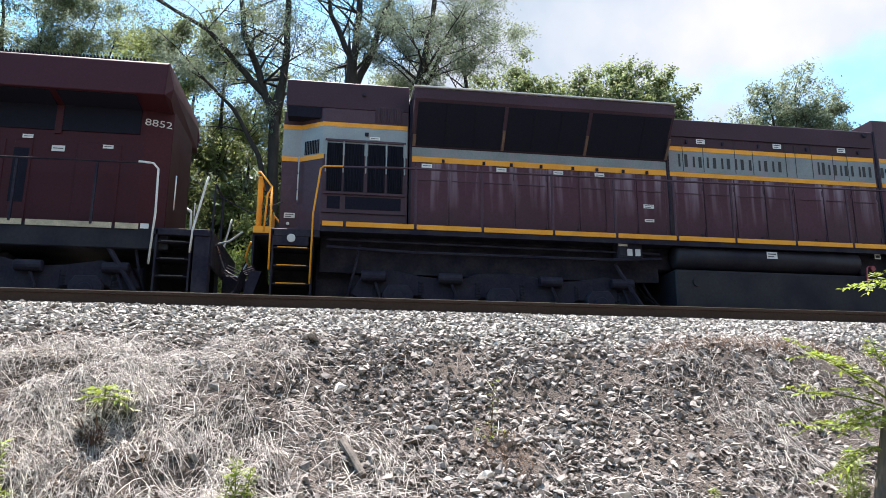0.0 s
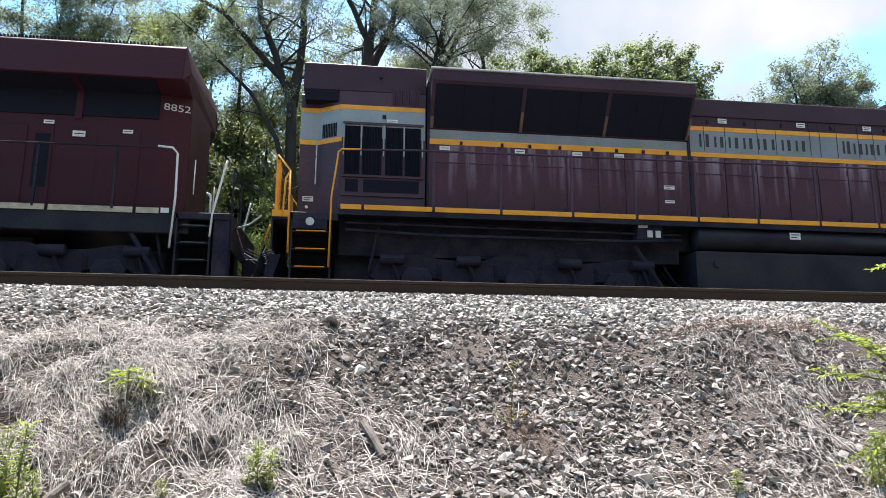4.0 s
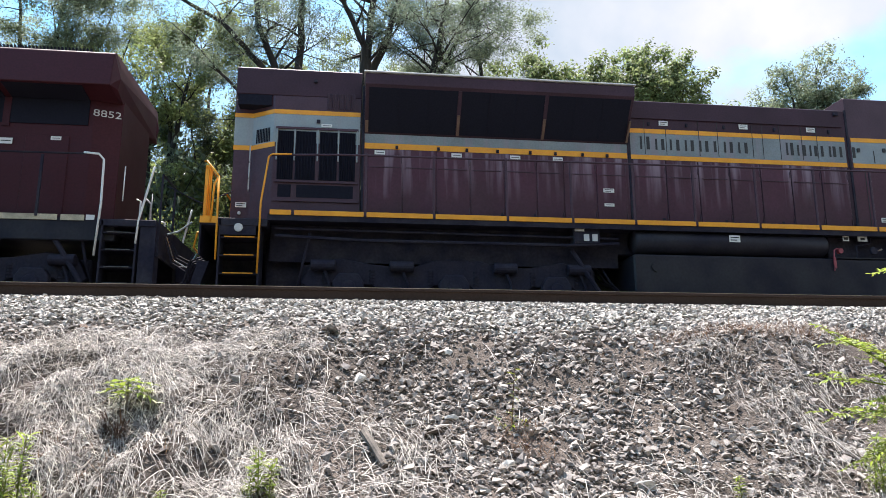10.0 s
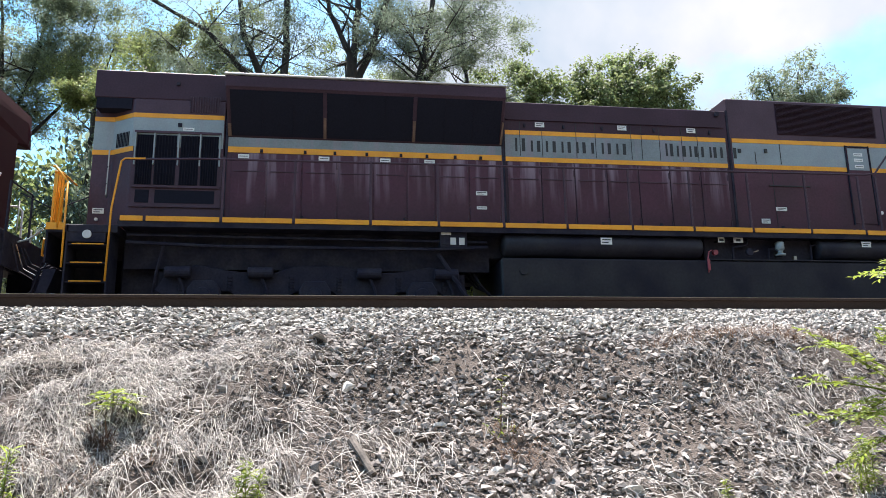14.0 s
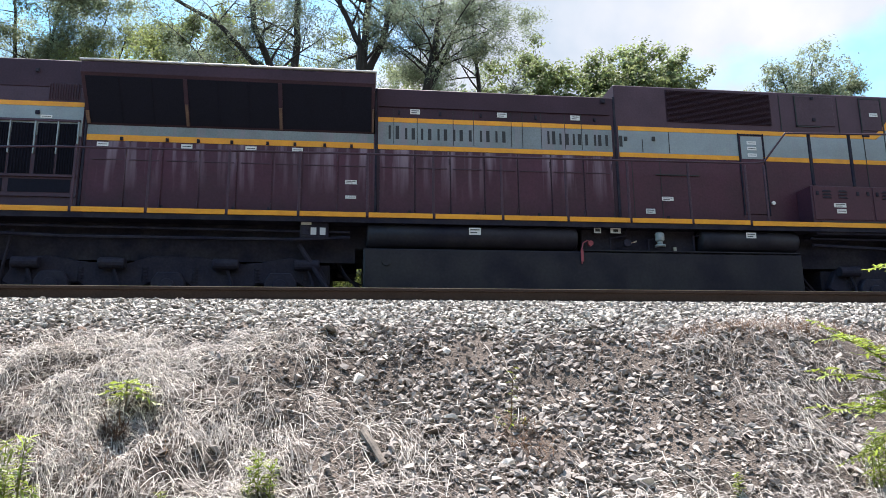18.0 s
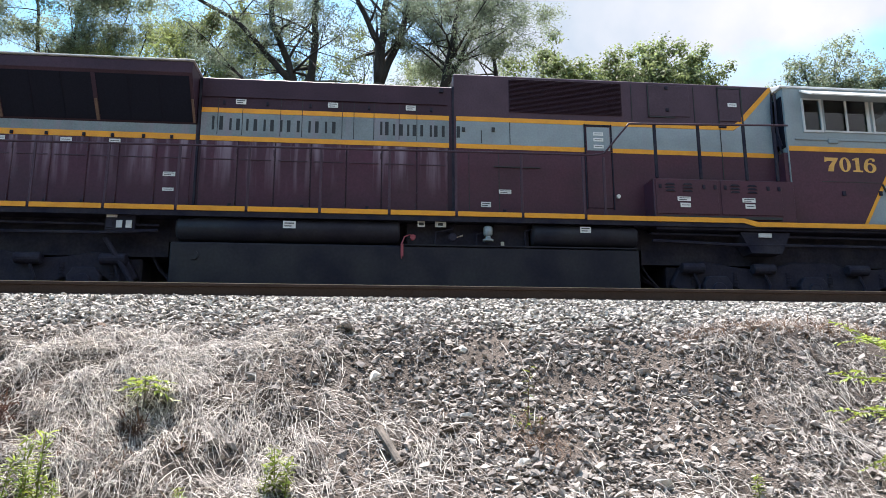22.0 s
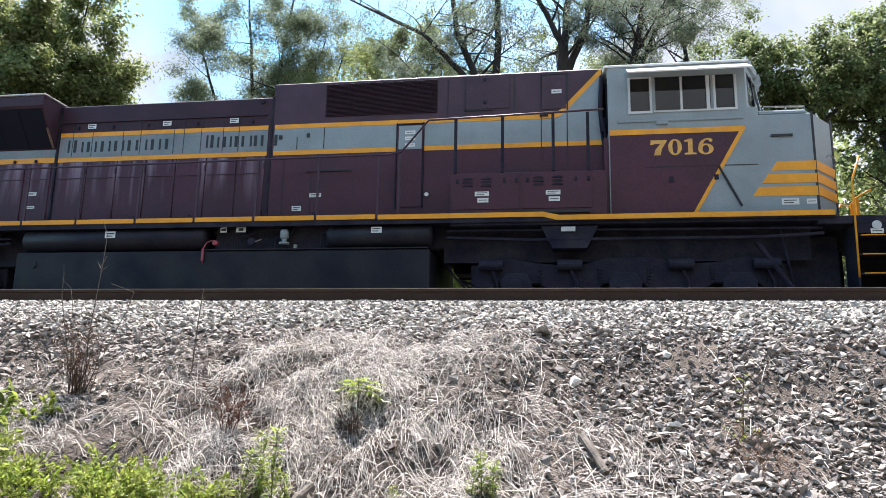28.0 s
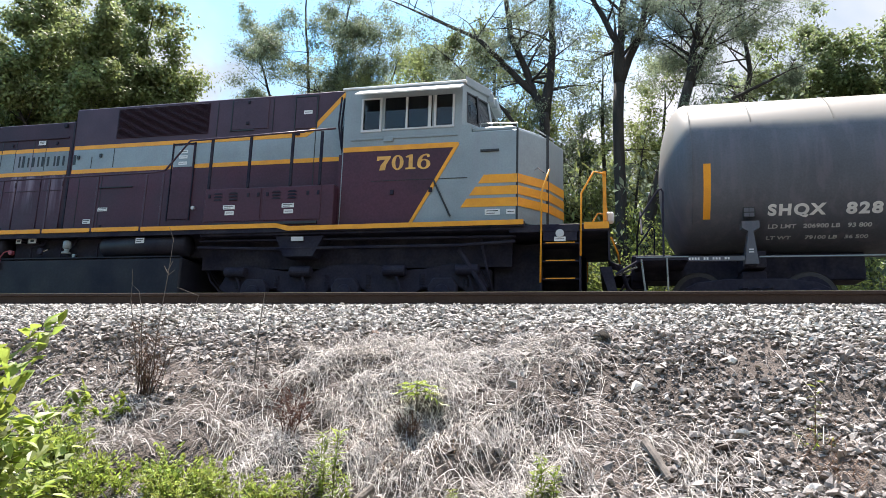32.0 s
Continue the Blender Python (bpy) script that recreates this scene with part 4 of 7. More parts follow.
    part("stop_block", B(16.68, 16.84, -1.04, -1.0, 3.845, 3.895, bevel=0.006), BLACK, loco)
    for x, z in ((15.6, 4.62), (15.6, 4.15)):
        part("latch", B(x, x + 0.06, -1.04, -1.018, z, z + 0.06), BLACK, loco)
    sticker(loco, 17.0, 4.34, 0.19, 0.08, -1.02, 1)
    # equipment-room door
    door = part("equipment_door", B(13.93, 14.43, -1.022, -1.0, 2.12, 3.78, bevel=0.008), MAROON_PLAIN, loco)
    part("door_upper", B(13.95, 14.41, -1.028, -1.023, 3.28, 3.76), GREY, door)
    for x in (13.90, 14.435):
        part("door_frame", B(x, x + 0.022, -1.032, -1.0, 2.1, 3.82), BLACK, door)
    part("door_frame", B(13.90, 14.457, -1.032, -1.0, 3.785, 3.81), BLACK, door)
    for z in (3.62, 3.50, 3.36):
        sticker(loco, 14.18, z, 0.2, 0.07, -1.029, 1)
    for x, z in ((11.52, 3.58), (12.1, 3.60)):
        part("latch", B(x - 0.03, x + 0.03, -1.035, -1.008, z, z + 0.08), INK, loco)
    part("door_edge", B(11.86, 11.875, -1.014, -1.008, 3.36, 3.62), INK, loco)
    part("door_edge", B(12.42, 12.435, -1.014, -1.008, 3.36, 3.80), INK, loco)
    sticker(loco, 12.31, 2.40, 0.24, 0.08, -1.012)
    sticker(loco, 11.94, 2.14, 0.19, 0.10, -1.012)
    part("wall_lamp", CY("y", (14.53, 2.36), 0.04, -1.05, -1.005, 12), WHITE, loco, "small round white lamp")
    part("grab_bar", B(12.1, 13.0, -1.03, -1.006, 2.88, 2.90), INK, loco)
    # raised equipment box along the front walkway
    part("walkway_box", B(15.06, 17.86, -1.46, -1.0, 1.80, 2.62, bevel=0.012), MAROON_PLAIN, loco)
    part("walkway_box", B(15.06, 17.86, 1.0, 1.46, 1.80, 2.62, bevel=0.012), MAROON_PLAIN, loco)
    for a, b in ((15.10, 16.32), (16.38, 17.60)):
        part("box_cover", B(a, b, -1.475, -1.462, 1.93, 2.60, bevel=0.004), MAROON_PLAIN, loco)
        for xx in (a + 0.28, a + 0.62):
            for k in range(3):
                part("cooling_slot", P([(xx - 0.10, 2.36 + k * 0.065), (xx + 0.10, 2.36 + k * 0.065), (xx + 0.06, 2.395 + k * 0.065), (xx - 0.06, 2.395 + k * 0.065)], "y", -1.49, -1.474), BLACK, loco)
        for xx in (a + 0.06, a + 0.92, b - 0.08):
            part("box_latch", B(xx, xx + 0.05, -1.49, -1.474, 2.42, 2.50), BLACK, loco)
        sticker(loco, a + 0.54, 2.22, 0.26, 0.085, -1.477)
        sticker(loco, a + 0.56, 2.10, 0.20, 0.085, -1.477, 1)
    part("kick_plate", B(15.2, 17.55, -1.50, -1.462, 1.84, 1.89), INK, loco)
    # walkway handrails
    for s in (-1, 1):
        y = s * 1.50
        handrail(loco, [(-0.36, y, 2.88), (1.0, y, 2.93), (7, y, 2.97), (13.9, y, 3.02), (14.12, y, 3.06), (14.63, y, 3.67), (16, y, 3.70), (17.84, y, 3.75)], MAROON_TOP, 0.02)
        for x in joints[2:] + [14.1]:
            part("stanchion", B(x - 0.022, x + 0.022, y - 0.015, y + 0.015, 1.79, 2.98, bevel=0.005), MAROON_TOP, loco)
        for x in (15.14, 16.01, 16.93, 17.55):
            part("stanchion", B(x - 0.028, x + 0.028, y - 0.02 + 0.03 * (s < 0), y + 0.02 + 0.03 * (s < 0), 2.62, 3.72, bevel=0.005), BLACK, loco)
    # cab
    before_cab = set(loco.children)

    def cab_wall(y0, y1):
        """The cab side with real window openings."""
        bm = bmesh.new()
        xs = [17.88, 18.28, 18.62, 18.72, 19.68, 19.76, 20.08, 20.45]
        zs = [1.80, 3.71, 4.36, 4.58]
        for i, (a, b) in enumerate(zip(xs, xs[1:])):
            for j, (c, d) in enumerate(zip(zs, zs[1:])):
                if j == 1 and i in (1, 3, 5):
                    continue
                if j and i == 6:
                    b = 20.27
                box(bm, a, b, y0, y1, c, d)
        bmesh.ops.remove_doubles(bm, verts=bm.verts, dist=0.0005)
        return bm
    part("cab_side", cab_wall(-1.40, -1.34), GREY, loco)
    part("cab_side", cab_wall(1.34, 1.40), GREY, loco)
    part("cab_rear_wall", B(17.88, 17.93, -1.34, 1.34, 1.8, 4.58), GREY, loco)
    part("cab_floor", B(17.93, 20.9, -1.33, 1.33, 1.81, 2.2), BLACK, loco)
    # black block added to fill the cab and darken its windows
    part("cab_interior", B(17.96, 20.3, -0.35, 1.32, 2.2, 4.5), BLACK, loco, "black block darkening the cab windows")
    part("cab_front_lower", P([(20.24, -1.385), (20.28, -1.385), (20.79, -0.57), (20.81, 0), (20.79, 0.57), (20.28, 1.385), (20.24, 1.385)], "z", 1.80, 3.66), GREY, loco)
    for s in (-1, 1):
        # the corner windscreens
        p, q = Vector((20.27, s * 1.40)), Vector((20.78, s * 0.56))
        n = Vector((-(q - p).y, (q - p).x)).normalized() * 0.05 * s

        def slab(a, b, z0, z1, mat, name, off=0.0):
            u, v = p + (q - p) * a + n * off, p + (q - p) * b + n * off
            part(name, P([(u.x, u.y), (v.x, v.y), (v.x - n.x * 0.9, v.y - n.y * 0.9), (u.x - n.x * 0.9, u.y - n.y * 0.9)], "z", z0, z1), mat, loco)
        slab(0, 0.14, 3.66, 4.56, GREY, "windscreen_post")
        slab(0.93, 1.0, 3.66, 4.56, GREY, "windscreen_post")
        slab(0.14, 0.93, 3.66, 3.80, GREY, "windscreen_sill")
        slab(0.14, 0.93, 4.42, 4.56, GREY, "windscreen_head")
        slab(0.14, 0.93, 3.80, 4.42, GLASS, "windscreen", -0.4)
        slab(0.14, 0.18, 3.80, 4.42, INK, "windscreen_seal", 0.1)
        slab(0.14, 0.93, 4.40, 4.43, INK, "windscreen_seal", 0.1)
        slab(0.50, 0.56, 3.9, 4.45, INK, "wiper", 0.3)
    part("front_post", B(20.74, 20.80, -0.555, 0.555, 3.66, 3.8), GREY, loco)
    part("front_head", B(20.74, 20.80, -0.555, 0.555, 4.42, 4.56), GREY, loco)
    part("front_glass", B(20.76, 20.775, -0.55, 0.55, 3.8, 4.42), GLASS, loco)
    roof = [(-1.43, 4.58), (-1.43, 4.62), (-0.75, 4.80), (0.75, 4.80), (1.43, 4.62), (1.43, 4.58)]
    # white paint stands in for sunlight on the cab roof
    part("cab_roof", P(roof, "x", 17.82, 20.34, bevel=0.008), WHITE, loco, "cab roof coloured white for sunlight")
    part("cab_roof_front", P([(20.342, -1.38), (20.86, -0.60), (20.90, 0), (20.86, 0.60), (20.342, 1.38)], "z", 4.56, 4.72, bevel=0.01), GREY, loco)
    part("headlight_box", B(20.78, 20.97, -0.3, 0.3, 4.43, 4.66, bevel=0.02), GREY, loco)
    part("number_board", B(20.72, 20.92, -0.62, -0.36, 4.44, 4.64, bevel=0.01), GREY, loco)
    part("awning", P([(-1.42, 4.50), (-1.44, 4.53), (-1.84, 4.31), (-1.83, 4.285)], "x", 18.22, 20.30), WHITE, loco, "white metal window awning")
    bm = bmesh.new()
    for a, b, c, d in ((18.24, 18.66, 3.665, 3.71), (18.24, 18.66, 4.34, 4.365), (18.24, 18.28, 3.71, 4.34), (18.62, 18.66, 3.71, 4.34), (18.69, 19.71, 3.68, 3.71), (19.15, 19.19, 3.71, 4.34), (19.72, 20.12, 3.68, 3.72), (19.72, 19.76, 3.72, 4.34), (20.08, 20.12, 3.72, 4.34), (19.60, 19.66, 3.71, 4.34)):
        box(bm, a, b, -1.425, -1.398, c, d)
    part("window_frame", bm, LIGHT, loco, "pale aluminium sliding window frame")
    for a, b in ((18.28, 18.62), (18.72, 19.68), (19.76, 20.08)):
        part("cab_window", B(a, b, -1.378, -1.37, 3.71, 4.36), GLASS, loco)
        part("cab_window", B(a, b, 1.37, 1.378, 3.71, 4.36), GLASS, loco)
    part("drip_rail", B(18.04, 20.2, -1.425, -1.40, 3.50, 3.54, bevel=0.006), GREY, loco)
    part("side_light", B(18.72, 18.92, -1.45, -1.40, 3.44, 3.54, bevel=0.01), GREY, loco)
    # maroon cab panel with its yellow outline
    part("maroon_panel", P([(17.90, 1.82), (19.30, 1.82), (20.12, 3.28), (17.90, 3.28)], "y", -1.407, -1.401), MAROON_PLAIN, loco)
    part("yellow_outline", P([(17.90, 3.27), (20.12, 3.27), (19.29, 1.82), (19.36, 1.82), (20.22, 3.31), (20.22, 3.36), (20.19, 3.37), (17.90, 3.37)], "y", -1.414, -1.402), YELLOW, loco)
    cab_numerals(loco, 18.60, 2.872)
    part("panel_line", B(18.5, 20.4, -1.412, -1.4, 2.655, 2.665), INK, loco)
    part("brace_bar", T([(19.75, -1.42, 2.63), (20.09, -1.42, 1.92)], 0.02, 6), INK, loco)
    for x, z in ((18.9, 2.38), (19.66, 2.40)):
        part("socket", B(x, x + 0.07, -1.43, -1.405, z, z + 0.09), BLACK, loco)
    part("cab_step_panel", B(17.80, 17.935, -1.37, -1.0, 1.80, 3.24), MAROON_PLAIN, loco)
    part("cab_rear_window", B(17.862, 17.879, -1.34, -1.02, 3.36, 4.42, bevel=0.004), MESH, loco, "dark doorway in the cab rear wall")
    for k in range(4):
        x, y = 17.80 - 0.035 * (k % 2), -1.08 - 0.075 * k
        part("cab_hose", T([(x, y, 4.48), (x - 0.03, y - 0.02, 3.9), (x, y + 0.01, 3.35 + 0.1 * k), (x + 0.05, y, 2.95 + 0.15 * k)], 0.02, 6), TRUCK, loco)
    part("conduit_box", B(17.76, 17.86, -1.20, -1.04, 3.42, 3.70, bevel=0.01), TRUCK, loco)
    # nose
    nose = [(20.42, -1.398), (21.34, -1.398), (21.84, -0.75), (22.08, -0.05), (22.08, 0.05), (21.84, 0.75), (21.34, 1.398), (20.42, 1.398)]
    part("nose", P(nose, "z", 1.78, 3.56, bevel=0.012), GREY, loco)
    part("nose_top", P([(20.45, -1.36), (21.25, -1.36), (21.72, -0.72), (21.95, 0), (21.72, 0.72), (21.25, 1.36), (20.45, 1.36)], "z", 3.562, 3.66, bevel=0.03), GREY, loco)
    part("nose_seam", P([(21.31, -1.402), (21.35, -1.402), (21.35, -1.39), (21.31, -1.39)], "z", 1.8, 3.6), INK, loco)
    part("nose_door_edge", P([(21.82, -0.79), (21.86, -0.755), (21.84, -0.74), (21.80, -0.775)], "z", 1.85, 3.62), INK, loco)
    for a, z0, z1, b in ((20.69, 2.535, 2.70, 20.58), (20.53, 2.31, 2.475, 20.42), (20.37, 2.085, 2.25, 20.26)):
        part("nose_stripe", P([(b + 0.02, z0), (21.335, z0), (21.335, z1), (a + 0.02, z1)], "y", -1.405, -1.399), YELLOW, loco)
        p, q, r = (21.345, -1.400), (21.846, -0.752), (22.085, -0.05)
        part("nose_stripe", P([p, q, r, (22.09, -0.05), (21.853, -0.758), (21.352, -1.406)], "z", z0, z1), YELLOW, loco)
        part("nose_stripe", P([(p[0], 1.400), (q[0], 0.752), (r[0], 0.05), (22.09, 0.05), (21.853, 0.758), (21.352, 1.406)], "z", z0, z1), YELLOW, loco)
    sticker(loco, 20.88, 1.98, 0.28, 0.11, -1.402)
    sticker(loco, 21.22, 1.98, 0.16, 0.09, -1.402, 1)
    part("nose_grab", B(20.64, 20.99, -1.43, -1.40, 3.15, 3.19), INK, loco)
    part("nose_railing", T([(20.6, -1.2, 3.66), (20.6, -1.2, 3.78), (21.3, -1.15, 3.78), (21.3, -1.15, 3.66)], 0.014, 6), STEEL, loco)
    part("nose_railing", T([(21.55, -0.8, 3.66), (21.6, -0.8, 3.76), (21.9, -0.2, 3.72), (21.9, -0.2, 3.62)], 0.014, 6), STEEL, loco)
    part("nose_grab", T([(21.62, -1.05, 2.85), (21.68, -1.10, 2.88), (21.85, -0.85, 2.8), (21.80, -0.8, 2.75)], 0.014, 6), STEEL, loco)
    # the windscreens lean back towards the roof
    for ob in set(loco.children) - before_cab:
        if ob.name.split(".")[0] in ("windscreen_post", "windscreen_sill", "windscreen_head", "windscreen", "windscreen_seal", "wiper", "front_post", "front_head", "front_glass", "cab_roof_front", "headlight_box", "number_board"):
            for v in ob.data.vertices:
                if v.co.x > 20.27:
                    v.co.x = 20.27 + (v.co.x - 20.27) * (1.0 - 0.30 * min(1.0, max(0.0, (v.co.z - 3.66) / 0.9)))
    # the cab and nose stand slightly in from the edge of the deck
    inset = Matrix.Translation((-0.096, 0, 0.011)) @ Matrix.Diagonal((1.008, 0.929, 1.008, 1))
    for ob in set(loco.children) - before_cab:
        for o in (ob, *ob.children_recursive):
            o.data.transform(inset)
    # end railings and steps
    levels = [1.37, 1.05, 0.73, 0.46]
    stair(loco, -1.15, -0.44, 1.70, levels, 1.5, YELLOW)
    stair(loco, 21.85, 22.56, 1.70, levels, 1.5, YELLOW)
    for x in (-0.82, 22.2):
        part("reflector_disc", CY("y", (x, 1.53), 0.075, -1.512, -1.49, 18, 0.005), LIGHT, loco, "pale round reflector disc")
        part("step_riser", B(x - 0.3, x + 0.3, -1.49, -1.45, 1.40, 1.68), BLACK, loco)
    sticker(loco, 22.2, 1.43, 0.2, 0.08, -1.492, 1)
    for s in (-1, 1):
        y = s * 1.51
        handrail(loco, [(0.04, y, 2.90), (-0.30, y, 2.89), (-0.36, y, 2.84), (-0.40, y, 2.5), (-0.46, y, 2.0), (-0.47, y, 0.72)], YELLOW, 0.018)
        handrail(loco, [(-1.30, y, 1.62), (-1.27, y, 2.3), (-1.20, y, 2.45), (-1.42, y, 2.72), (-1.46, y, 2.70)], YELLOW, 0.018)
        handrail(loco, [(-1.20, y, 2.45), (-1.18, y, 0.95)], YELLOW, 0.018)
        handrail(loco, [(22.02, y, 2.72), (21.88, y, 2.3), (21.86, y, 0.65)], YELLOW, 0.018)
        handrail(loco, [(22.56, y, 1.12), (22.58, y, 2.25), (22.80, y, 2.64), (23.0, y * 0.97, 2.60)], YELLOW, 0.018)
        for xe in (-1.42, 22.98):
            for k in range(3):
                part("railing_bar", B(xe - 0.03, xe + 0.03, s * (1.42 - 0.14 * k) - 0.02, s * (1.42 - 0.14 * k) + 0.02, 1.70, 2.66), YELLOW, loco)
            handrail(loco, [(xe, s * 1.48, 2.62), (xe, s * 1.2, 2.70), (xe, s * 0.5, 2.68)], YELLOW, 0.018)
            part("railing_panel", B(xe - 0.012, xe + 0.012, *sorted((s * 1.06, s * 1.46)), 1.75, 2.3), YELLOW, loco)
        for a, b in ((-1.48, -1.18), (22.62, 23.05)):
            part("platform_edge", B(a, b, *sorted((s * 1.50, s * 1.515)), 1.60, 1.72), YELLOW, loco)
    # black boxes added to keep the gaps behind the steps dark
    for a, b in ((-0.42, 0.28), (20.9, 21.84)):
        part("frame_end_box", B(a, b, -0.85, 0.85, 0.28, 1.5, bevel=0.04), BLACK, loco)
    for xe, d in ((-1.46, -1), (23.03, 1)):
        part("end_plate", B(*sorted((xe, xe + d * 0.03)), -1.45, 1.45, 1.05, 1.62), BLACK, loco)
        part("coupler_shank", B(*sorted((xe, xe + d * 0.45)), -0.12, 0.12, 0.78, 1.0, bevel=0.02), TRUCK, loco)
        part("coupler_knuckle", P([(xe + d * 0.40, -0.2), (xe + d * 0.68, -0.22), (xe + d * 0.72, 0.02), (xe + d * 0.55, 0.18), (xe + d * 0.40, 0.2)], "z", 0.72, 1.05, bevel=0.02), TRUCK, loco)
        part("plow", P([(xe - d * 0.15, 0.95), (xe + d * 0.05, 0.95), (xe + d * 0.22, 0.14), (xe + d * 0.10, 0.14)], "y", -1.35, 1.35), BLACK, loco)
        for k in range(4):
            y = -0.5 - 0.17 * k
            part("air_hose", T([(xe, y, 1.1), (xe + d * 0.22, y - 0.03, 1.0), (xe + d * 0.34, y, 0.62), (xe + d * 0.55, y + 0.06, 0.45)], 0.022, 6), TRUCK, loco)
        part("cut_lever", T([(xe + d * 0.05, -1.45, 1.45), (xe + d * 0.16, -1.2, 1.22), (xe + d * 0.2, -0.3, 1.2)], 0.018, 6), YELLOW, loco)
    part("classification_light", B(23.0, 23.14, -1.12, -0.96, 1.80, 2.0, bevel=0.03), WHITE, loco)
    # fuel tank, air reservoirs and piping
    part("fuel_tank", P([(-1.50, 1.22), (-1.50, 0.45), (-1.25, 0.22), (1.25, 0.22), (1.50, 0.45), (1.50, 1.22)], "x", 6.34, 14.70, bevel=0.03), TANKBLK, loco)
    for a, b in ((5.74, 6.33), (14.77, 15.36)):
        part("pipe_bracket", B(a + 0.1, b - 0.1, 0.3, 0.9, 1.05, 1.5, bevel=0.04), BLACK, loco)
        for k in range(3):
            part("brake_pipe", T([(a, -0.9 + 0.2 * k, 1.35 - 0.1 * k), (a + 0.3, -0.95 + 0.2 * k, 0.8), (b, -0.9 + 0.2 * k, 0.5 + 0.1 * k)], 0.022, 6), TRUCK, loco)
    part("tank_rim", B(10.36, 14.66, -1.515, -1.40, 1.222, 1.245), TANKBLK, loco)
    part("tank_cap", CY("y", (6.75, 0.98), 0.08, -1.53, -1.49, 14), TANKBLK, loco)
    for s in (-1, 1):
        part("air_reservoir", CY("x", (s * 1.27, 1.495), 0.235, 6.40, 10.30, 28, 0.05), TANKBLK, loco, smooth=True)
        part("air_reservoir", CY("x", (s * 1.27, 1.495), 0.225, 12.72, 14.72, 28, 0.05), TANKBLK, loco, smooth=True)
    sticker(loco, 8.35, 1.555, 0.22, 0.13, -1.507)
    sticker(loco, 13.70, 1.575, 0.2, 0.11, -1.497)
    part("equipment_rack", B(10.42, 12.70, -1.25, -0.9, 1.25, 1.7, bevel=0.02), BLACK, loco)
    for x, w in ((10.68, 0.13), (11.03, 0.20)):
        p_ = part("instruction_plate", B(x - w / 2, x + w / 2, -1.452, -1.444, 1.58, 1.68), LIGHT, loco)
        part("print_line", B(x - 0.045, x + 0.045, -1.456, -1.4525, 1.605, 1.655), INK, p_)
        part("plate_bracket", B(x - 0.03, x + 0.03, -1.444, -1.25, 1.61, 1.64), BLACK, p_)
    part("fuel_hose", T([(10.33, -1.51, 0.98), (10.33, -1.53, 1.25), (10.38, -1.49, 1.38), (10.47, -1.44, 1.43), (10.58, -1.42, 1.41)], 0.012, 8), REDHOSE, loco, "red cutoff hose")
    part("fuel_cutoff", CY("y", (10.53, 1.38), 0.05, -1.48, -1.40, 14), REDHOSE, loco, "round red fuel cutoff")
    part("cutoff_tag", B(10.31, 10.36, -1.545, -1.525, 1.02, 1.24), REDHOSE, loco)
    part("fuel_gauge", CY("y", (11.25, 1.40), 0.075, -1.46, -1.40, 18, 0.01), TRUCK, loco)
    part("filler_pipe", T([(11.29, -1.42, 1.39), (11.44, -1.42, 1.44)], 0.015, 6), STEEL, loco)
    bm = bmesh.new()
    cyl(bm, "z", (11.90, -1.42), 0.085, 1.44, 1.62, 16, 0.03)
    cyl(bm, "z", (11.90, -1.42), 0.05, 1.38, 1.45, 12)
    cyl(bm, "z", (11.90, -1.42), 0.10, 1.34, 1.375, 12)
    part("air_filter_bowl", bm, GREY, loco, "pale grey air filter bowl", smooth=True)
    part("drain_valve", B(12.12, 12.18, -1.5, -1.44, 1.25, 1.32), STEEL, loco)
    for x, z in ((10.95, 1.30), (11.7, 1.28), (12.6, 1.36)):
        part("pipe", T([(x, -1.35, 1.2), (x, -1.36, z + 0.2), (x + 0.3, -1.36, z + 0.26), (x + 0.35, -1.3, 1.7)], 0.02, 6), TRUCK, loco)
    box_ = part("junction_box", B(5.22, 5.72, -1.46, -1.2, 1.40, 1.70, bevel=0.015), BLACK, loco)
    for x in (5.30, 5.46, 5.62):
        part("socket_cover", B(x - 0.05, x + 0.05, -1.475, -1.458, 1.45, 1.58), LIGHT if x > 5.4 else TRUCK, box_)
    part("label_strip", B(5.24, 5.42, -1.47, -1.46, 1.63, 1.68), WHITE, box_)
    for a, b in ((-0.2, 6.1), (15.0, 21.4)):
        part("frame_pipe", T([(a, -1.42, 1.42), (a + 1.5, -1.44, 1.36), (b - 1.0, -1.44, 1.36), (b, -1.42, 1.42)], 0.03, 6), BLACK, loco)
        part("frame_conduit", T([(a, -1.38, 1.56), (b, -1.38, 1.52)], 0.025, 6), BLACK, loco)
    part("bracket_lamp", B(17.05, 17.30, -1.50, -1.40, 1.50, 1.58), LIGHT, loco)
    for x in (2.72, 3.98, 4.62, 7.2, 8.5, 9.7, 11.3, 12.3):
        part("door_latch", B(x - 0.03, x + 0.03, -1.022, -1.004, 1.98, 2.05, bevel=0.004), BLACK, loco)
    # plates added to catch skylight where the void over the trucks renders black
    for a, b in ((-0.32, 6.2), (14.9, 21.3)):
        for s in (-1, 1):
            part("bolster_skirt", B(a, b, *sorted((s * 1.0, s * 1.06)), 1.02, 1.69), BLACK, loco)
    part("jacking_pad", P([(16.9, 1.2), (17.5, 1.2), (17.7, 1.6), (16.7, 1.6)], "y", -1.46, -1.1), BLACK, loco)
    # company name, drawn as plain upright bars of the characters' size
    for start, pitch, widths in ((6.80, 0.297, (20, 19, 20, 19, 19, 7, 19, 20)), (9.92, 0.262, (16, 19, 17, 7, 15, 7, 17))):
        x = start
        for k, w in enumerate(widths):
            w = w / 100
            h = 0.04 if k == 0 else 0.0
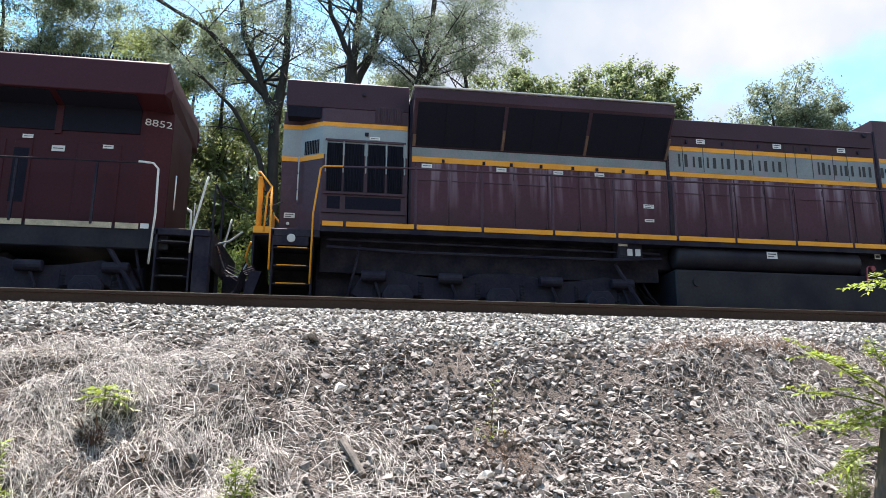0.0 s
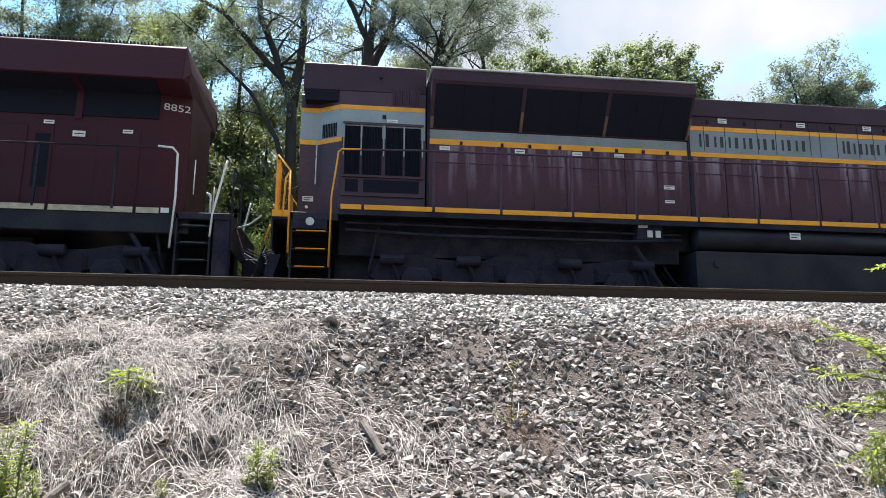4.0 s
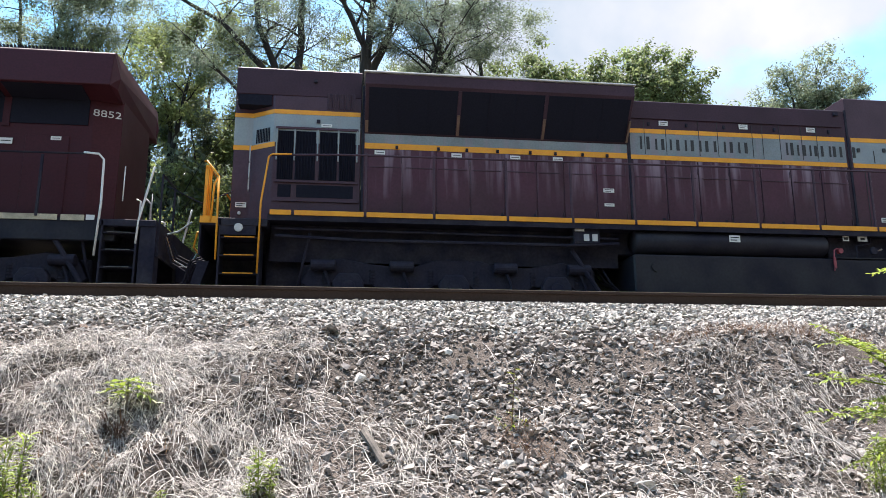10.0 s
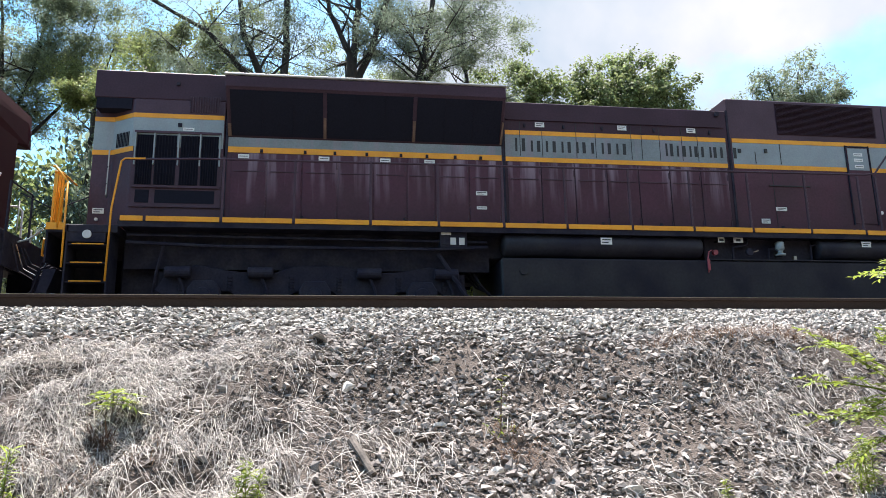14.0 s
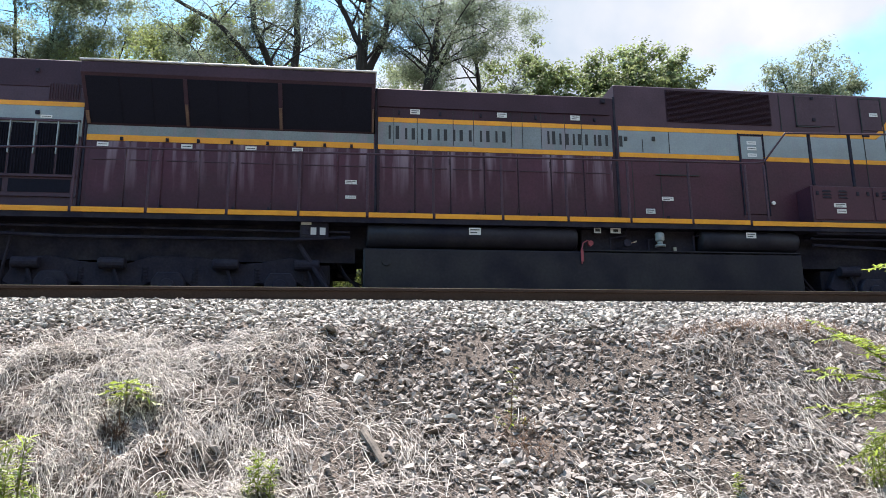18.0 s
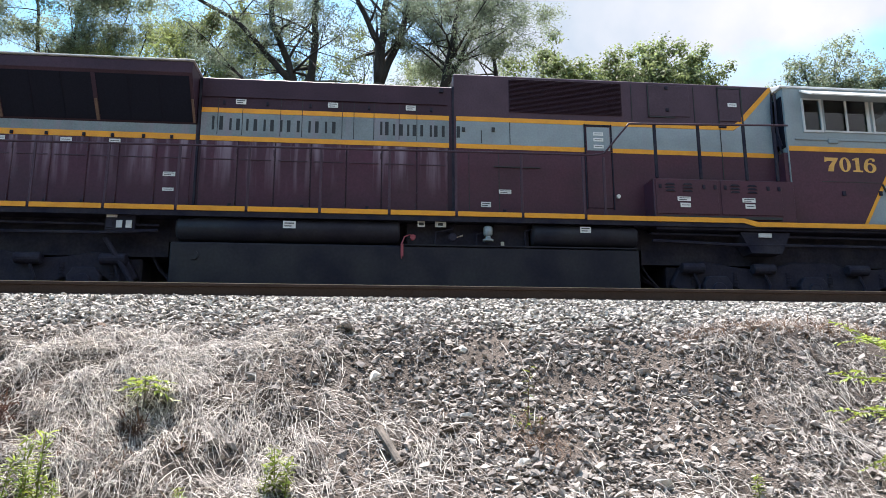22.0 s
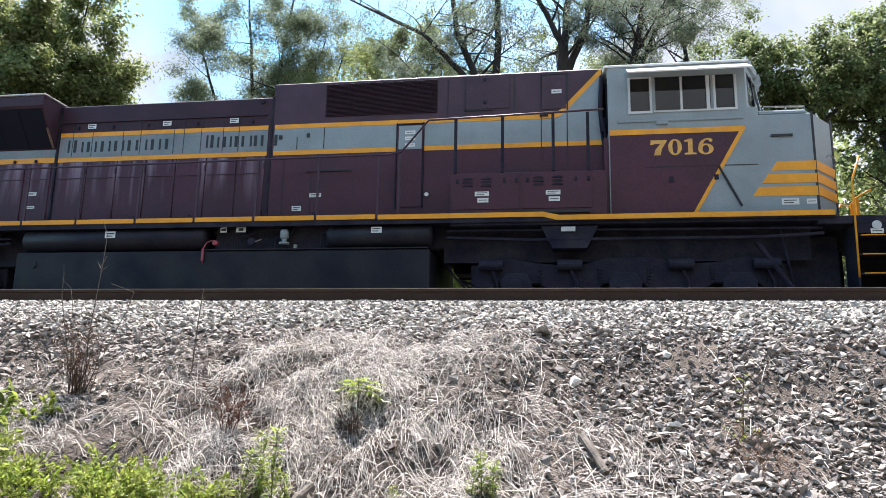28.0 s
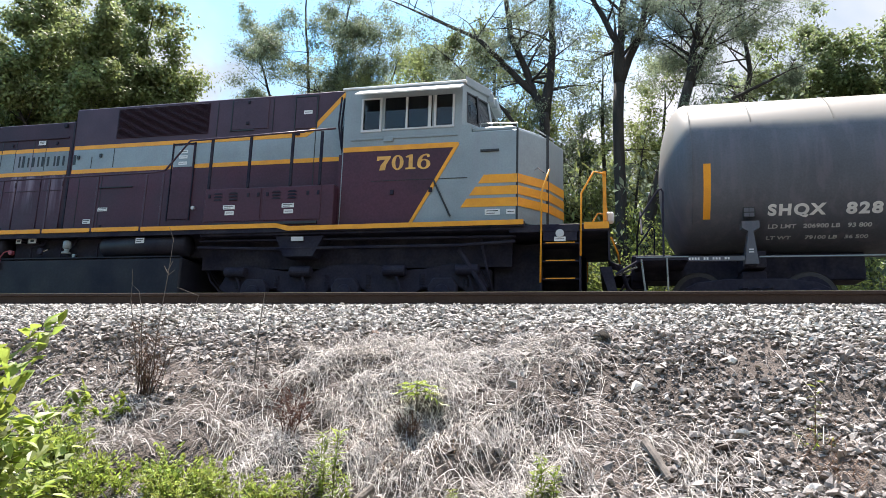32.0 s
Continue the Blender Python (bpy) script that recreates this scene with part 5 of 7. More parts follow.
            for a, b in (((x, x + 0.055),) if w < 0.1 else ((x, x + 0.042), (x + w - 0.066, x + w))):
                part("lettering_bar", B(a, b, -1.0125, -1.0095, 3.455, 3.685 + h), INK, loco)
            x += w + pitch - 0.18 + (0.03 if w < 0.1 else 0)
    six_wheel_truck(loco, 3.0, 1)
    six_wheel_truck(loco, 18.15, -1)
    return loco


heritage = heritage_locomotive()


def red_locomotive():
    loco = thing("locomotive", (-24.4, TRACK2, 0), "dark red diesel locomotive with cream sill dashes, rolling ahead", "locomotive", "cars of the train")
    o = 24.4
    part("underframe", B(2.0, o - 2.9, -1.4, 1.4, 1.25, 1.62, bevel=0.02), TANKBLK, loco)
    part("rear_platform", B(o - 3.2, o - 2.2, -1.5, 1.5, 1.5, 1.62, bevel=0.01), BLACK, loco)
    foot = [(6.0, -1.0), (o - 3.58, -1.0), (o - 3.12, -0.85), (o - 3.12, 0.85), (o - 3.58, 1.0), (6.0, 1.0)]
    part("hood", P(foot, "z", 1.62, 4.15, bevel=0.01), RED, loco)
    top = [(-1.55, 4.05), (-1.45, 4.69), (-1.38, 4.74), (1.38, 4.74), (1.45, 4.69), (1.55, 4.05), (1.0, 3.96), (-1.0, 3.96)]
    part("radiator_overhang", P(top, "x", o - 7.4, o - 3.16, bevel=0.012), RED, loco)
    bm = bmesh.new()
    a = [(o - 3.16, -1.55, 4.05), (o - 3.16, -1.45, 4.69), (o - 3.16, -1.38, 4.74), (o - 3.16, 1.38, 4.74), (o - 3.16, 1.45, 4.69), (o - 3.16, 1.55, 4.05), (o - 3.16, 1.0, 3.96), (o - 3.16, -1.0, 3.96)]
    b = [(o - 3.11, -1.28, 4.06), (o - 3.07, -1.30, 4.28), (o - 3.11, -1.22, 4.52), (o - 3.11, 1.22, 4.52), (o - 3.07, 1.30, 4.28), (o - 3.11, 1.28, 4.06), (o - 3.13, 0.9, 3.97), (o - 3.13, -0.9, 3.97)]
    va, vb = [bm.verts.new(p) for p in a], [bm.verts.new(p) for p in b]
    bm.faces.new(va)
    bm.faces.new(vb)
    for k in range(8):
        bm.faces.new((va[k], va[(k + 1) % 8], vb[(k + 1) % 8], vb[k]))
    bmesh.ops.recalc_face_normals(bm, faces=bm.faces)
    part("overhang_end", bm, RED, loco)
    part("roof_grating", B(o - 7.3, o - 3.6, -1.3, 1.3, 4.745, 4.79), TRUCK, loco)
    bm = bmesh.new()
    for k in range(60):
        x = o - 7.3 + k * 0.062
        box(bm, x, x + 0.02, -1.32, -1.26, 4.79, 4.83)
    tagged(part("grating_edge", bm, TRUCK, loco), kind="stuff")
    for a_, b_ in ((o - 6.9, o - 5.12), (o - 5.0, o - 3.66)):
        for s in (-1, 1):
            scr = part("radiator_screen", B(a_, b_, *sorted((s * 1.004, s * 1.02)), 3.47, 3.955), MESH, loco)
            part("screen_slope", P([(s * 1.03, 3.956), (s * 1.49, 4.040), (s * 1.49, 4.030), (s * 1.03, 3.946)], "x", a_, b_), MESH, scr)
    part("screen_post", B(o - 5.12, o - 5.0, -1.03, -1.0, 3.40, 3.94), RED, loco)
    for x0, x1 in ((o - 6.6, o - 5.9), (o - 5.75, o - 5.45), (o - 4.7, o - 3.95)):
        part("hood_door", B(x0, x1, -1.018, -1.0, 1.75, 3.25, bevel=0.006), RED, loco)
    part("door_opening", B(o - 5.75, o - 5.50, -1.022, -1.016, 2.1, 3.1), MESH, loco)
    for x, z, w in ((o - 5.55, 3.32, 0.18), (o - 5.02, 3.12, 0.22), (o - 4.18, 3.20, 0.18)):
        sticker(loco, x, z, w, 0.07 if w < 0.2 else 0.11, -1.02, 1)
    p, q = Vector((o - 3.58, -1.0)), Vector((o - 3.12, -0.85))
    ang = math.degrees(math.atan2(q.y - p.y, q.x - p.x))
    split_letters(lettering("road_numeral", "8852", 0.135, (o - 3.60, -1.006, 3.67), loco, LIGHT, fit=0.47, turn=(90, 0, ang)), "road_numeral")
    for a_, b_ in ((o - 8.2, o - 7.2), (o - 7.15, o - 6.3), (o - 6.25, o - 5.3), (o - 5.24, o - 3.86), (o - 3.80, o - 3.42)):
        part("sill_dash", B(a_, b_, -1.425, -1.405, 1.60, 1.70), CREAM, loco)
    sticker(loco, o - 3.32, 1.66, 0.14, 0.09, -1.41, 0)
    part("walkway", B(6.0, o - 3.2, -1.40, 1.40, 1.60, 1.66), BLACK, loco)
    stair(loco, o - 3.10, o - 2.50, 1.62, [1.40, 1.10, 0.80, 0.52], 1.5, STEELDARK)
    for s in (-1, 1):
        y = s * 1.49
        handrail(loco, [(o - 3.50, y, 2.80), (o - 3.25, y, 2.78), (o - 3.16, y, 2.68), (o - 3.14, y, 1.9), (o - 3.18, y, 0.98)], WHITE, 0.02)
        handrail(loco, [(o - 2.30, y, 2.58), (o - 2.33, y, 2.45), (o - 2.50, y, 1.6), (o - 2.52, y, 1.2)], WHITE, 0.02)
        handrail(loco, [(o - 2.98, s * 0.9, 2.75), (o - 2.98, s * 0.9, 2.1)], WHITE, 0.012)
        handrail(loco, [(o - 2.75, s * 0.85, 2.15), (o - 2.68, s * 0.85, 2.12), (o - 2.68, s * 0.85, 1.65)], WHITE, 0.016)
    handrail(loco, [(8, -1.42, 2.7), (o - 3.5, -1.42, 2.8)], BLACK, 0.018)
    for x in (o - 7, o - 5.5, o - 4.2):
        part("stanchion", B(x - 0.02, x + 0.02, -1.44, -1.40, 1.66, 2.76), BLACK, loco)
    part("end_plate", B(o - 2.2, o - 2.16, -1.4, 1.4, 1.0, 1.60), BLACK, loco)
    part("coupler_shank", B(o - 2.16, o - 1.75, -0.12, 0.12, 0.78, 1.0, bevel=0.02), TRUCK, loco)
    part("step_reflector", CY("y", (o - 2.80, 0.43), 0.035, -1.515, -1.503, 12), WHITE, loco, "small white reflector")
    part("step_guard", B(o - 2.46, o - 2.2, -1.48, -1.2, 0.3, 1.5), BLACK, loco)
    part("cable_bracket", T([(o - 2.16, -0.9, 1.5), (o - 1.95, -0.95, 1.55), (o - 1.72, -1.0, 1.72)], 0.018, 6), GREY, loco)
    for k in range(4):
        y = -1.1 + 0.16 * k
        part("jumper_cable", T([(o - 2.16, y, 1.45), (o - 2.0, y - 0.02, 0.95 + 0.07 * k), (o - 1.75, y, 0.8 + 0.08 * k), (o - 1.62, y, 1.15)], 0.013, 6), STEEL if k == 1 else BLACK, loco, "hanging jumper hose")
    part("end_railing", T([(o - 2.2, -1.3, 1.6), (o - 2.2, -1.3, 2.5), (o - 2.2, -0.4, 2.5), (o - 2.2, -0.4, 1.6)], 0.02, 6), BLACK, loco)
    part("drawbar_chain", T([(o - 2.2, -0.9, 2.4), (o - 1.6, -0.9, 2.1), (o - 1.05, -0.9, 2.35)], 0.012, 5), TRUCK, loco)
    part("fuel_tank", P([(-1.4, 1.2), (-1.4, 0.4), (-1.1, 0.2), (1.1, 0.2), (1.4, 0.4), (1.4, 1.2)], "x", 8.6, 15.4, bevel=0.03), BLACK, loco)
    part("cab", P([(2.6, -1.45), (6.0, -1.45), (6.0, 1.45), (2.6, 1.45)], "z", 1.62, 4.62, bevel=0.05), RED, loco)
    part("nose", P([(1.2, -1.1), (2.6, -1.3), (2.6, 1.3), (1.2, 1.1)], "z", 1.62, 3.5, bevel=0.05), RED, loco)
    six_wheel_truck(loco, o - 6.1, -1)
    six_wheel_truck(loco, 5.2, 1)
    return loco


red = red_locomotive()


def two_axle_truck(car, xc):
    fr = new("truck")
    fr.parent = car
    fr.location = (xc, 0, 0)
    for s in (-1, 1):
        a, b = sorted((s * 0.95, s * 1.10))
        prof = [(-1.15, 0.60), (-0.95, 0.70), (-0.45, 0.76), (0.45, 0.76), (0.95, 0.70), (1.15, 0.60), (1.12, 0.44), (0.70, 0.44), (0.42, 0.28), (-0.42, 0.28), (-0.70, 0.44), (-1.12, 0.44)]
        part("side_frame", P(prof, "y", a, b, bevel=0.02), TRUCK, fr)
        for ax in (-0.89, 0.89):
            part("bearing_cap", CY("y", (ax, 0.46), 0.12, *sorted((s * 1.09, s * 1.2)), 16, 0.02), TRUCK, fr)
        for d in (-0.2, 0.0, 0.2):
            bm = bmesh.new()
            for k in range(5):
                cyl(bm, "z", (d, s * 1.1), 0.075, 0.36 + k * 0.055, 0.395 + k * 0.055, 10)
            part("coil_spring", bm, TRUCK, fr)
    part("bolster", B(-0.2, 0.2, -1.0, 1.0, 0.62, 0.9, bevel=0.02), TRUCK, fr)
    for ax in (-0.89, 0.89):
        w = wheelset(car, xc + ax, 0.46)
        part("wheel_rim", CY("y", (0, 0), 0.455, -0.86, -0.842, 28, 0.02), WHEELDARK, w)
        part("wheel_web", CY("y", (0, 0), 0.37, -0.868, -0.8605, 24), TRUCK, w)
        WHEELS.append((w, 0.46))


def tank_car():
    car = thing("tank_car", (24.0, TRACK2, 0), "weathered grey railway tank car with white lettering, coupled behind", "tank car", "cars of the train")
    R0, ZC, L = 1.47, 2.80, 17.2
    bm = bmesh.new()
    n = 64
    prof = [(0.0, 0.02), (0.015, 0.35), (0.055, 0.72), (0.125, 1.04), (0.21, 1.25), (0.30, 1.38), (0.38, 1.445), (0.46, R0)]
    rings = [(x, r) for x, r in prof] + [(L - x, r) for x, r in prof[::-1]]
    vs = [[bm.verts.new((x, r * math.cos(2 * math.pi * k / n), ZC + r * math.sin(2 * math.pi * k / n))) for k in range(n)] for x, r in rings]
    for lo, hi in zip(vs, vs[1:]):
        for k in range(n):
            bm.faces.new((lo[k], lo[(k + 1) % n], hi[(k + 1) % n], hi[k]))
    bm.faces.new(vs[0][::-1])
    bm.faces.new(vs[-1])
    bmesh.ops.recalc_face_normals(bm, faces=bm.faces)
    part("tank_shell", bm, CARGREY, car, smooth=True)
    for x in (0.47, 1.48, 2.80, 5.4, 7.9, 10.4, 12.9, 15.4):
        bm = bmesh.new()
        lo, hi = math.radians(-50 if x == 0.47 else 28), math.radians(230 if x == 0.47 else 152)
        pts = [(x, (R0 + 0.004) * math.cos(lo + (hi - lo) * k / 30), ZC + (R0 + 0.004) * math.sin(lo + (hi - lo) * k / 30)) for k in range(31)]
        part("weld_seam", T(pts, 0.011, 5, bm), CARGREY, car)

    def on_shell(z, off=0.004):
        return -math.sqrt(max(0.01, (R0 + off) ** 2 - (z - ZC) ** 2))
    # yellow reflective strip and lettering follow the round side
    bm = bmesh.new()
    zs = [1.81 + 0.90 * k / 10 for k in range(11)]
    a = [bm.verts.new((0.65, on_shell(z), z)) for z in zs]
    b = [bm.verts.new((0.77, on_shell(z), z)) for z in zs]
    for k in range(10):
        bm.faces.new((a[k], b[k], b[k + 1], a[k + 1]))
    part("reflective_strip", bm, YELLOW, car, "upright yellow reflective strip")
    for text, x, z, h, w in (("SHQX", 1.70, 1.85, 0.20, 1.06), ("828", 2.92, 1.85, 0.20, 1.16), ("LD LMT   206900 LB   93 800", 1.72, 1.66, 0.085, 1.15), ("LT WT      79100 LB   36 500", 1.72, 1.51, 0.085, 1.15)):
        y0, y1 = on_shell(z, 0.006), on_shell(z + h, 0.006)
        tilt = math.degrees(math.atan2(y0 - y1, h))
        split_letters(lettering("car_lettering", text, h, (x, y0, z), car, WHITE if h > 0.1 else LIGHT, wide=w, depth=0.003, turn=(90 + tilt, 0, 0), bold=0.012 if h > 0.1 else 0.002, space=1.22 if h > 0.1 else 1.0), "car_letter")
    plate = part("data_panel", B(1.30, 1.48, on_shell(1.93) - 0.03, on_shell(1.93) + 0.05, 1.80, 1.98), INK, car)
    for dx, dz in ((0.01, 0.10), (0.095, 0.10), (0.01, 0.015), (0.095, 0.015)):
        part("placard", B(1.30 + dx, 1.375 + dx, on_shell(1.93) - 0.034, on_shell(1.93) - 0.0305, 1.80 + dz, 1.865 + dz), CARGREY, plate)
    # saddle, stub sill, walkway and end gear
    part("bolster_rib", P([(1.25, 1.72), (1.53, 1.72), (1.53, 1.60), (1.43, 1.54), (1.49, 0.98), (1.27, 0.98), (1.35, 1.54), (1.25, 1.60)], "y", -1.30, -1.05), CARGREY, car)
    part("bolster_rib", P([(1.25, 1.72), (1.53, 1.72), (1.53, 1.60), (1.43, 1.54), (1.49, 0.98), (1.27, 0.98), (1.35, 1.54), (1.25, 1.60)], "y", 1.05, 1.30), CARGREY, car)
    for z in (1.17, 1.215):
        part("rib_label", B(1.34, 1.42, -1.306, -1.301, z, z + 0.022), LIGHT, car)
    part("body_bolster", B(1.30, 1.66, -1.04, 1.04, 0.95, 1.25, bevel=0.02), BLACK, car)
    part("body_bolster", B(L - 1.66, L - 1.30, -1.3, 1.3, 0.95, 1.5, bevel=0.02), BLACK, car)
    part("stub_sill", B(-0.55, 3.4, -0.32, 0.32, 0.85, 1.34, bevel=0.02), BLACK, car)
    part("stub_sill", B(L - 3.4, L + 0.55, -0.32, 0.32, 0.85, 1.34, bevel=0.02), BLACK, car)
    part("end_platform", B(-0.50, 0.35, -1.45, 1.45, 1.03, 1.075), BLACK, car)
    part("side_sill", B(0.2, 1.26, -1.34, -1.27, 1.03, 1.11), CARGREY, car)
    part("walkway_edge", B(1.50, 15.5, -1.33, -1.29, 1.085, 1.105), GREY, car)
    for k in range(16):
        if k not in (6, 9, 13):
            part("sill_print", B(0.27 + 0.048 * k, 0.30 + 0.048 * k, -1.346, -1.341, 1.05, 1.09), WHITE, car)
    part("platform_edge", B(-0.50, 0.35, -1.46, -1.44, 1.077, 1.095), GREY, car)
    part("step_tread", B(-0.40, 0.0, -1.50, -1.30, 0.43, 0.46), TRUCK, car)
    part("step_hanger", T([(0.0, -1.46, 1.06), (0.01, -1.46, 0.44)], 0.016, 6), STEEL, car)
    for s in (-1, 1):
        part("platform_railing", T([(-0.43, s * 1.42, 1.78), (-0.27, s * 1.43, 2.03), (-0.11, s * 1.45, 2.27), (-0.06, s * 1.45, 2.29), (-0.03, s * 1.45, 2.24), (-0.05, s * 1.45, 1.09)], 0.018, 8), TRUCK, car)
        part("platform_brace", T([(-0.85, s * 1.40, 0.80), (-0.42, s * 1.44, 1.05)], 0.024, 6), TRUCK, car)
        part("platform_leg", T([(-0.42, s * 1.45, 1.05), (-0.36, s * 1.45, 0.45)], 0.018, 6), STEEL, car)
    part("end_railing", T([(-0.40, -1.4, 1.5), (-0.40, -1.0, 2.0), (-0.40, 1.0, 2.0), (-0.40, 1.4, 1.5)], 0.018, 6), TRUCK, car)
    part("coupler_shank", B(-0.95, -0.5, -0.12, 0.12, 0.78, 1.0, bevel=0.02), TRUCK, car)
    part("uncoupling_lever", T([(-0.5, -1.4, 0.92), (-0.7, -1.1, 0.88), (-0.9, -0.2, 0.95)], 0.016, 6), STEEL, car)
    part("train_hose", T([(-0.6, -0.4, 0.9), (-0.8, -0.42, 0.6), (-1.1, -0.4, 0.45), (-1.3, -0.38, 0.6)], 0.025, 6), TRUCK, car)
    part("dome", CY("z", (8.6, 0), 0.55, 4.22, 4.56, 24, 0.03), CARGREY, car)
    two_axle_truck(car, 1.46)
    two_axle_truck(car, L - 1.42)
    return car


tanker = tank_car()

# ---------------------------------------------------------------- trees and plants


def unit(v):
    return v / (np.linalg.norm(v, axis=-1, keepdims=True) + 1e-9)


def leaf_mesh(name, centres, dirs, length, width, mat, parent, spread=0.7, fold=True):
    """One pointed blade for each centre, its midrib along dirs, slightly cupped."""
    n = len(centres)
    d = unit(dirs + R.normal(0, spread, (n, 3)))
    s = unit(np.cross(d, R.normal(0, 1, (n, 3)) + (0, 0, 0.6)))
    u = np.cross(s, d)
    L = (length * R.uniform(0.65, 1.3, (n, 1)))
    W = (width * R.uniform(0.7, 1.25, (n, 1)))
    c = centres
    v = np.stack([c - d * L * 0.5, c + s * W * 0.5 + u * W * 0.18, c + d * L * 0.5, c - s * W * 0.5 + u * W * 0.18], 1).reshape(-1, 3)
    i = np.arange(n)[:, None] * 4
    f = np.concatenate([i + (0, 1, 2), i + (0, 2, 3)], 0) if fold else i + (0, 1, 2, 3)
    me = bpy.data.meshes.new(name)
    me.from_pydata(v.tolist(), [], f.tolist())
    me.materials.append(mat)
    ob = new(name, me)
    ob.parent = parent
    return ob


def clump_mesh(name, centres, radius, per, length, width, mat, parent, flat=0.75):
    """Tufts of leaves: each tuft a loose shell of blades that face outward and up."""
    m = len(centres)
    n = m * per
    c = np.repeat(centres, per, 0)
    r = np.repeat(radius * R.uniform(0.55, 1.35, (m, 1)), per, 0)
    o = unit(R.normal(0, 1, (n, 3)) + (0, 0, 0.35))
    p = c + o * r * (0.15 + 1.1 * R.uniform(0, 1, (n, 1)) ** 0.7) * (1, 1, flat)
    nrm = unit(o + (0, 0, 0.5) + R.normal(0, 0.45, (n, 3)))
    d = unit(np.cross(nrm, R.normal(0, 1, (n, 3))))
    s = np.cross(d, nrm)
    L, W = length * R.uniform(0.6, 1.25, (n, 1)) * 0.5, width * R.uniform(0.7, 1.2, (n, 1)) * 0.5
    v = np.stack([p - d * L, p + s * W - nrm * W * 0.3, p + d * L, p - s * W - nrm * W * 0.3], 1).reshape(-1, 3)
    i = np.arange(n)[:, None] * 4
    me = bpy.data.meshes.new(name)
    me.from_pydata(v.tolist(), [], np.concatenate([i + (0, 1, 2), i + (0, 2, 3)], 0).tolist())
    me.materials.append(mat)
    ob = new(name, me)
    ob.parent = parent
    return ob


def blade_mesh(name, centres, dirs, length, width, mat, parent, spread=0.4, shape=(0.62, 1.0, 0.66)):
    """Leaves seen close by: pointed blades folded along the midrib, their tips bent down."""
    n = len(centres)
    d = unit(dirs + R.normal(0, spread, (n, 3)))
    s = unit(np.cross(d, (0, 0, 1)) + R.normal(0, 0.25, (n, 3)))
    u = np.cross(s, d)
    L, W = length * R.uniform(0.6, 1.25, (n, 1)), width * R.uniform(0.75, 1.2, (n, 1))
    bend = R.uniform(0.05, 0.35, (n, 1))
    base = centres - d * L * 0.45
    rows = [base]
    for k, f in enumerate(shape):
        t = (k + 1) / (len(shape) + 1)
        m = base + d * L * t - u * L * bend * t * t
        rows += [m + s * W * 0.5 * f + u * W * 0.16 * f, m, m - s * W * 0.5 * f + u * W * 0.16 * f]
    rows.append(base + d * L - u * L * bend)
    v = np.stack(rows, 1).reshape(-1, 3)
    c = len(rows)
    f = [(0, 1, 2), (0, 2, 3), (c - 1, c - 3, c - 4), (c - 1, c - 2, c - 3)]
    for k in range(len(shape) - 1):
        a = 1 + 3 * k
        f += [(a, a + 3, a + 4), (a, a + 4, a + 1), (a + 1, a + 4, a + 5), (a + 1, a + 5, a + 2)]
    i = np.arange(n)[:, None] * c
    me = bpy.data.meshes.new(name)
    me.from_pydata(v.tolist(), [], np.concatenate([i + q for q in f], 0).tolist())
    me.materials.append(mat)
    ob = new(name, me)
    ob.parent = parent
    return ob


class Wood:
    def __init__(self):
        self.v, self.f, self.tips = [], [], []

    def add(self, pts, radii, n=6):
        v, f = tube_data(pts, radii, n, len(self.v))
        self.v += [tuple(p) for p in v]
        self.f += f


def grow(wood, start, way, length, radius, depth, droop, kids, rnd, bend=0.25):
    """A limb that wanders, tapers and forks; its last twigs carry the leaves."""
    pts, p, d = [Vector(start)], Vector(start), Vector(way).normalized()
    steps = 4 if depth else 3
    for k in range(steps):
        d = (d + Vector((rnd.uniform(-1, 1), rnd.uniform(-1, 1), rnd.uniform(-0.6, 0.8))) * bend * 0.5 + Vector((0, 0, -droop * (k / steps)))).normalized()
        p = p + d * length / steps
        pts.append(p.copy())
    radii = [radius * (1 - 0.75 * k / steps) for k in range(steps + 1)]
    wood.add(pts, radii, 6 if depth > 1 else (4 if depth else 3))
    if depth == 0:
        wood.tips.append(np.array([tuple(q) for q in pts]))
        return
    for k in range(kids):
        t = 0.3 + 0.7 * (k + rnd.random()) / kids
        i = min(int(t * steps), steps - 1)
        at = pts[i].lerp(pts[i + 1], t * steps - i)
        along = (pts[i + 1] - pts[i]).normalized()
        off = Vector((rnd.uniform(-1, 1), rnd.uniform(-1, 1), rnd.uniform(-0.5, 0.9)))
        off = (off - along * off.dot(along)).normalized()
        grow(wood, at, along * rnd.uniform(0.3, 0.9) + off, length * rnd.uniform(0.42, 0.68), radii[i] * 0.55, depth - 1, droop, kids, rnd, bend)
    grow(wood, pts[-1], d, length * 0.5, radii[-1], depth - 1, droop, kids, rnd, bend)


def leaves_on(wood, count, scatter):
    tips = np.array(wood.tips)
    # boughs differ: some carry thick foliage, some are nearly bare
    mid = tips.mean(1)
    wgt = np.clip(0.40 + 0.7 * bumps(mid[:, 0] + mid[:, 1] * 0.7, mid[:, 2], 2.3) + 0.6 * bumps(mid[:, 0] - mid[:, 1] * 0.4, mid[:, 2] + 3, 1.0), 0.03, 2.4)
    i, j = R.choice(len(tips), count, p=wgt / wgt.sum()), R.uniform(0, tips.shape[1] - 1.001, count)
    k = j.astype(int)
    a, b = tips[i, k], tips[i, k + 1]
    c = a + (b - a) * (j - k)[:, None] + R.normal(0, scatter, (count, 3))
    return c, unit(b - a)


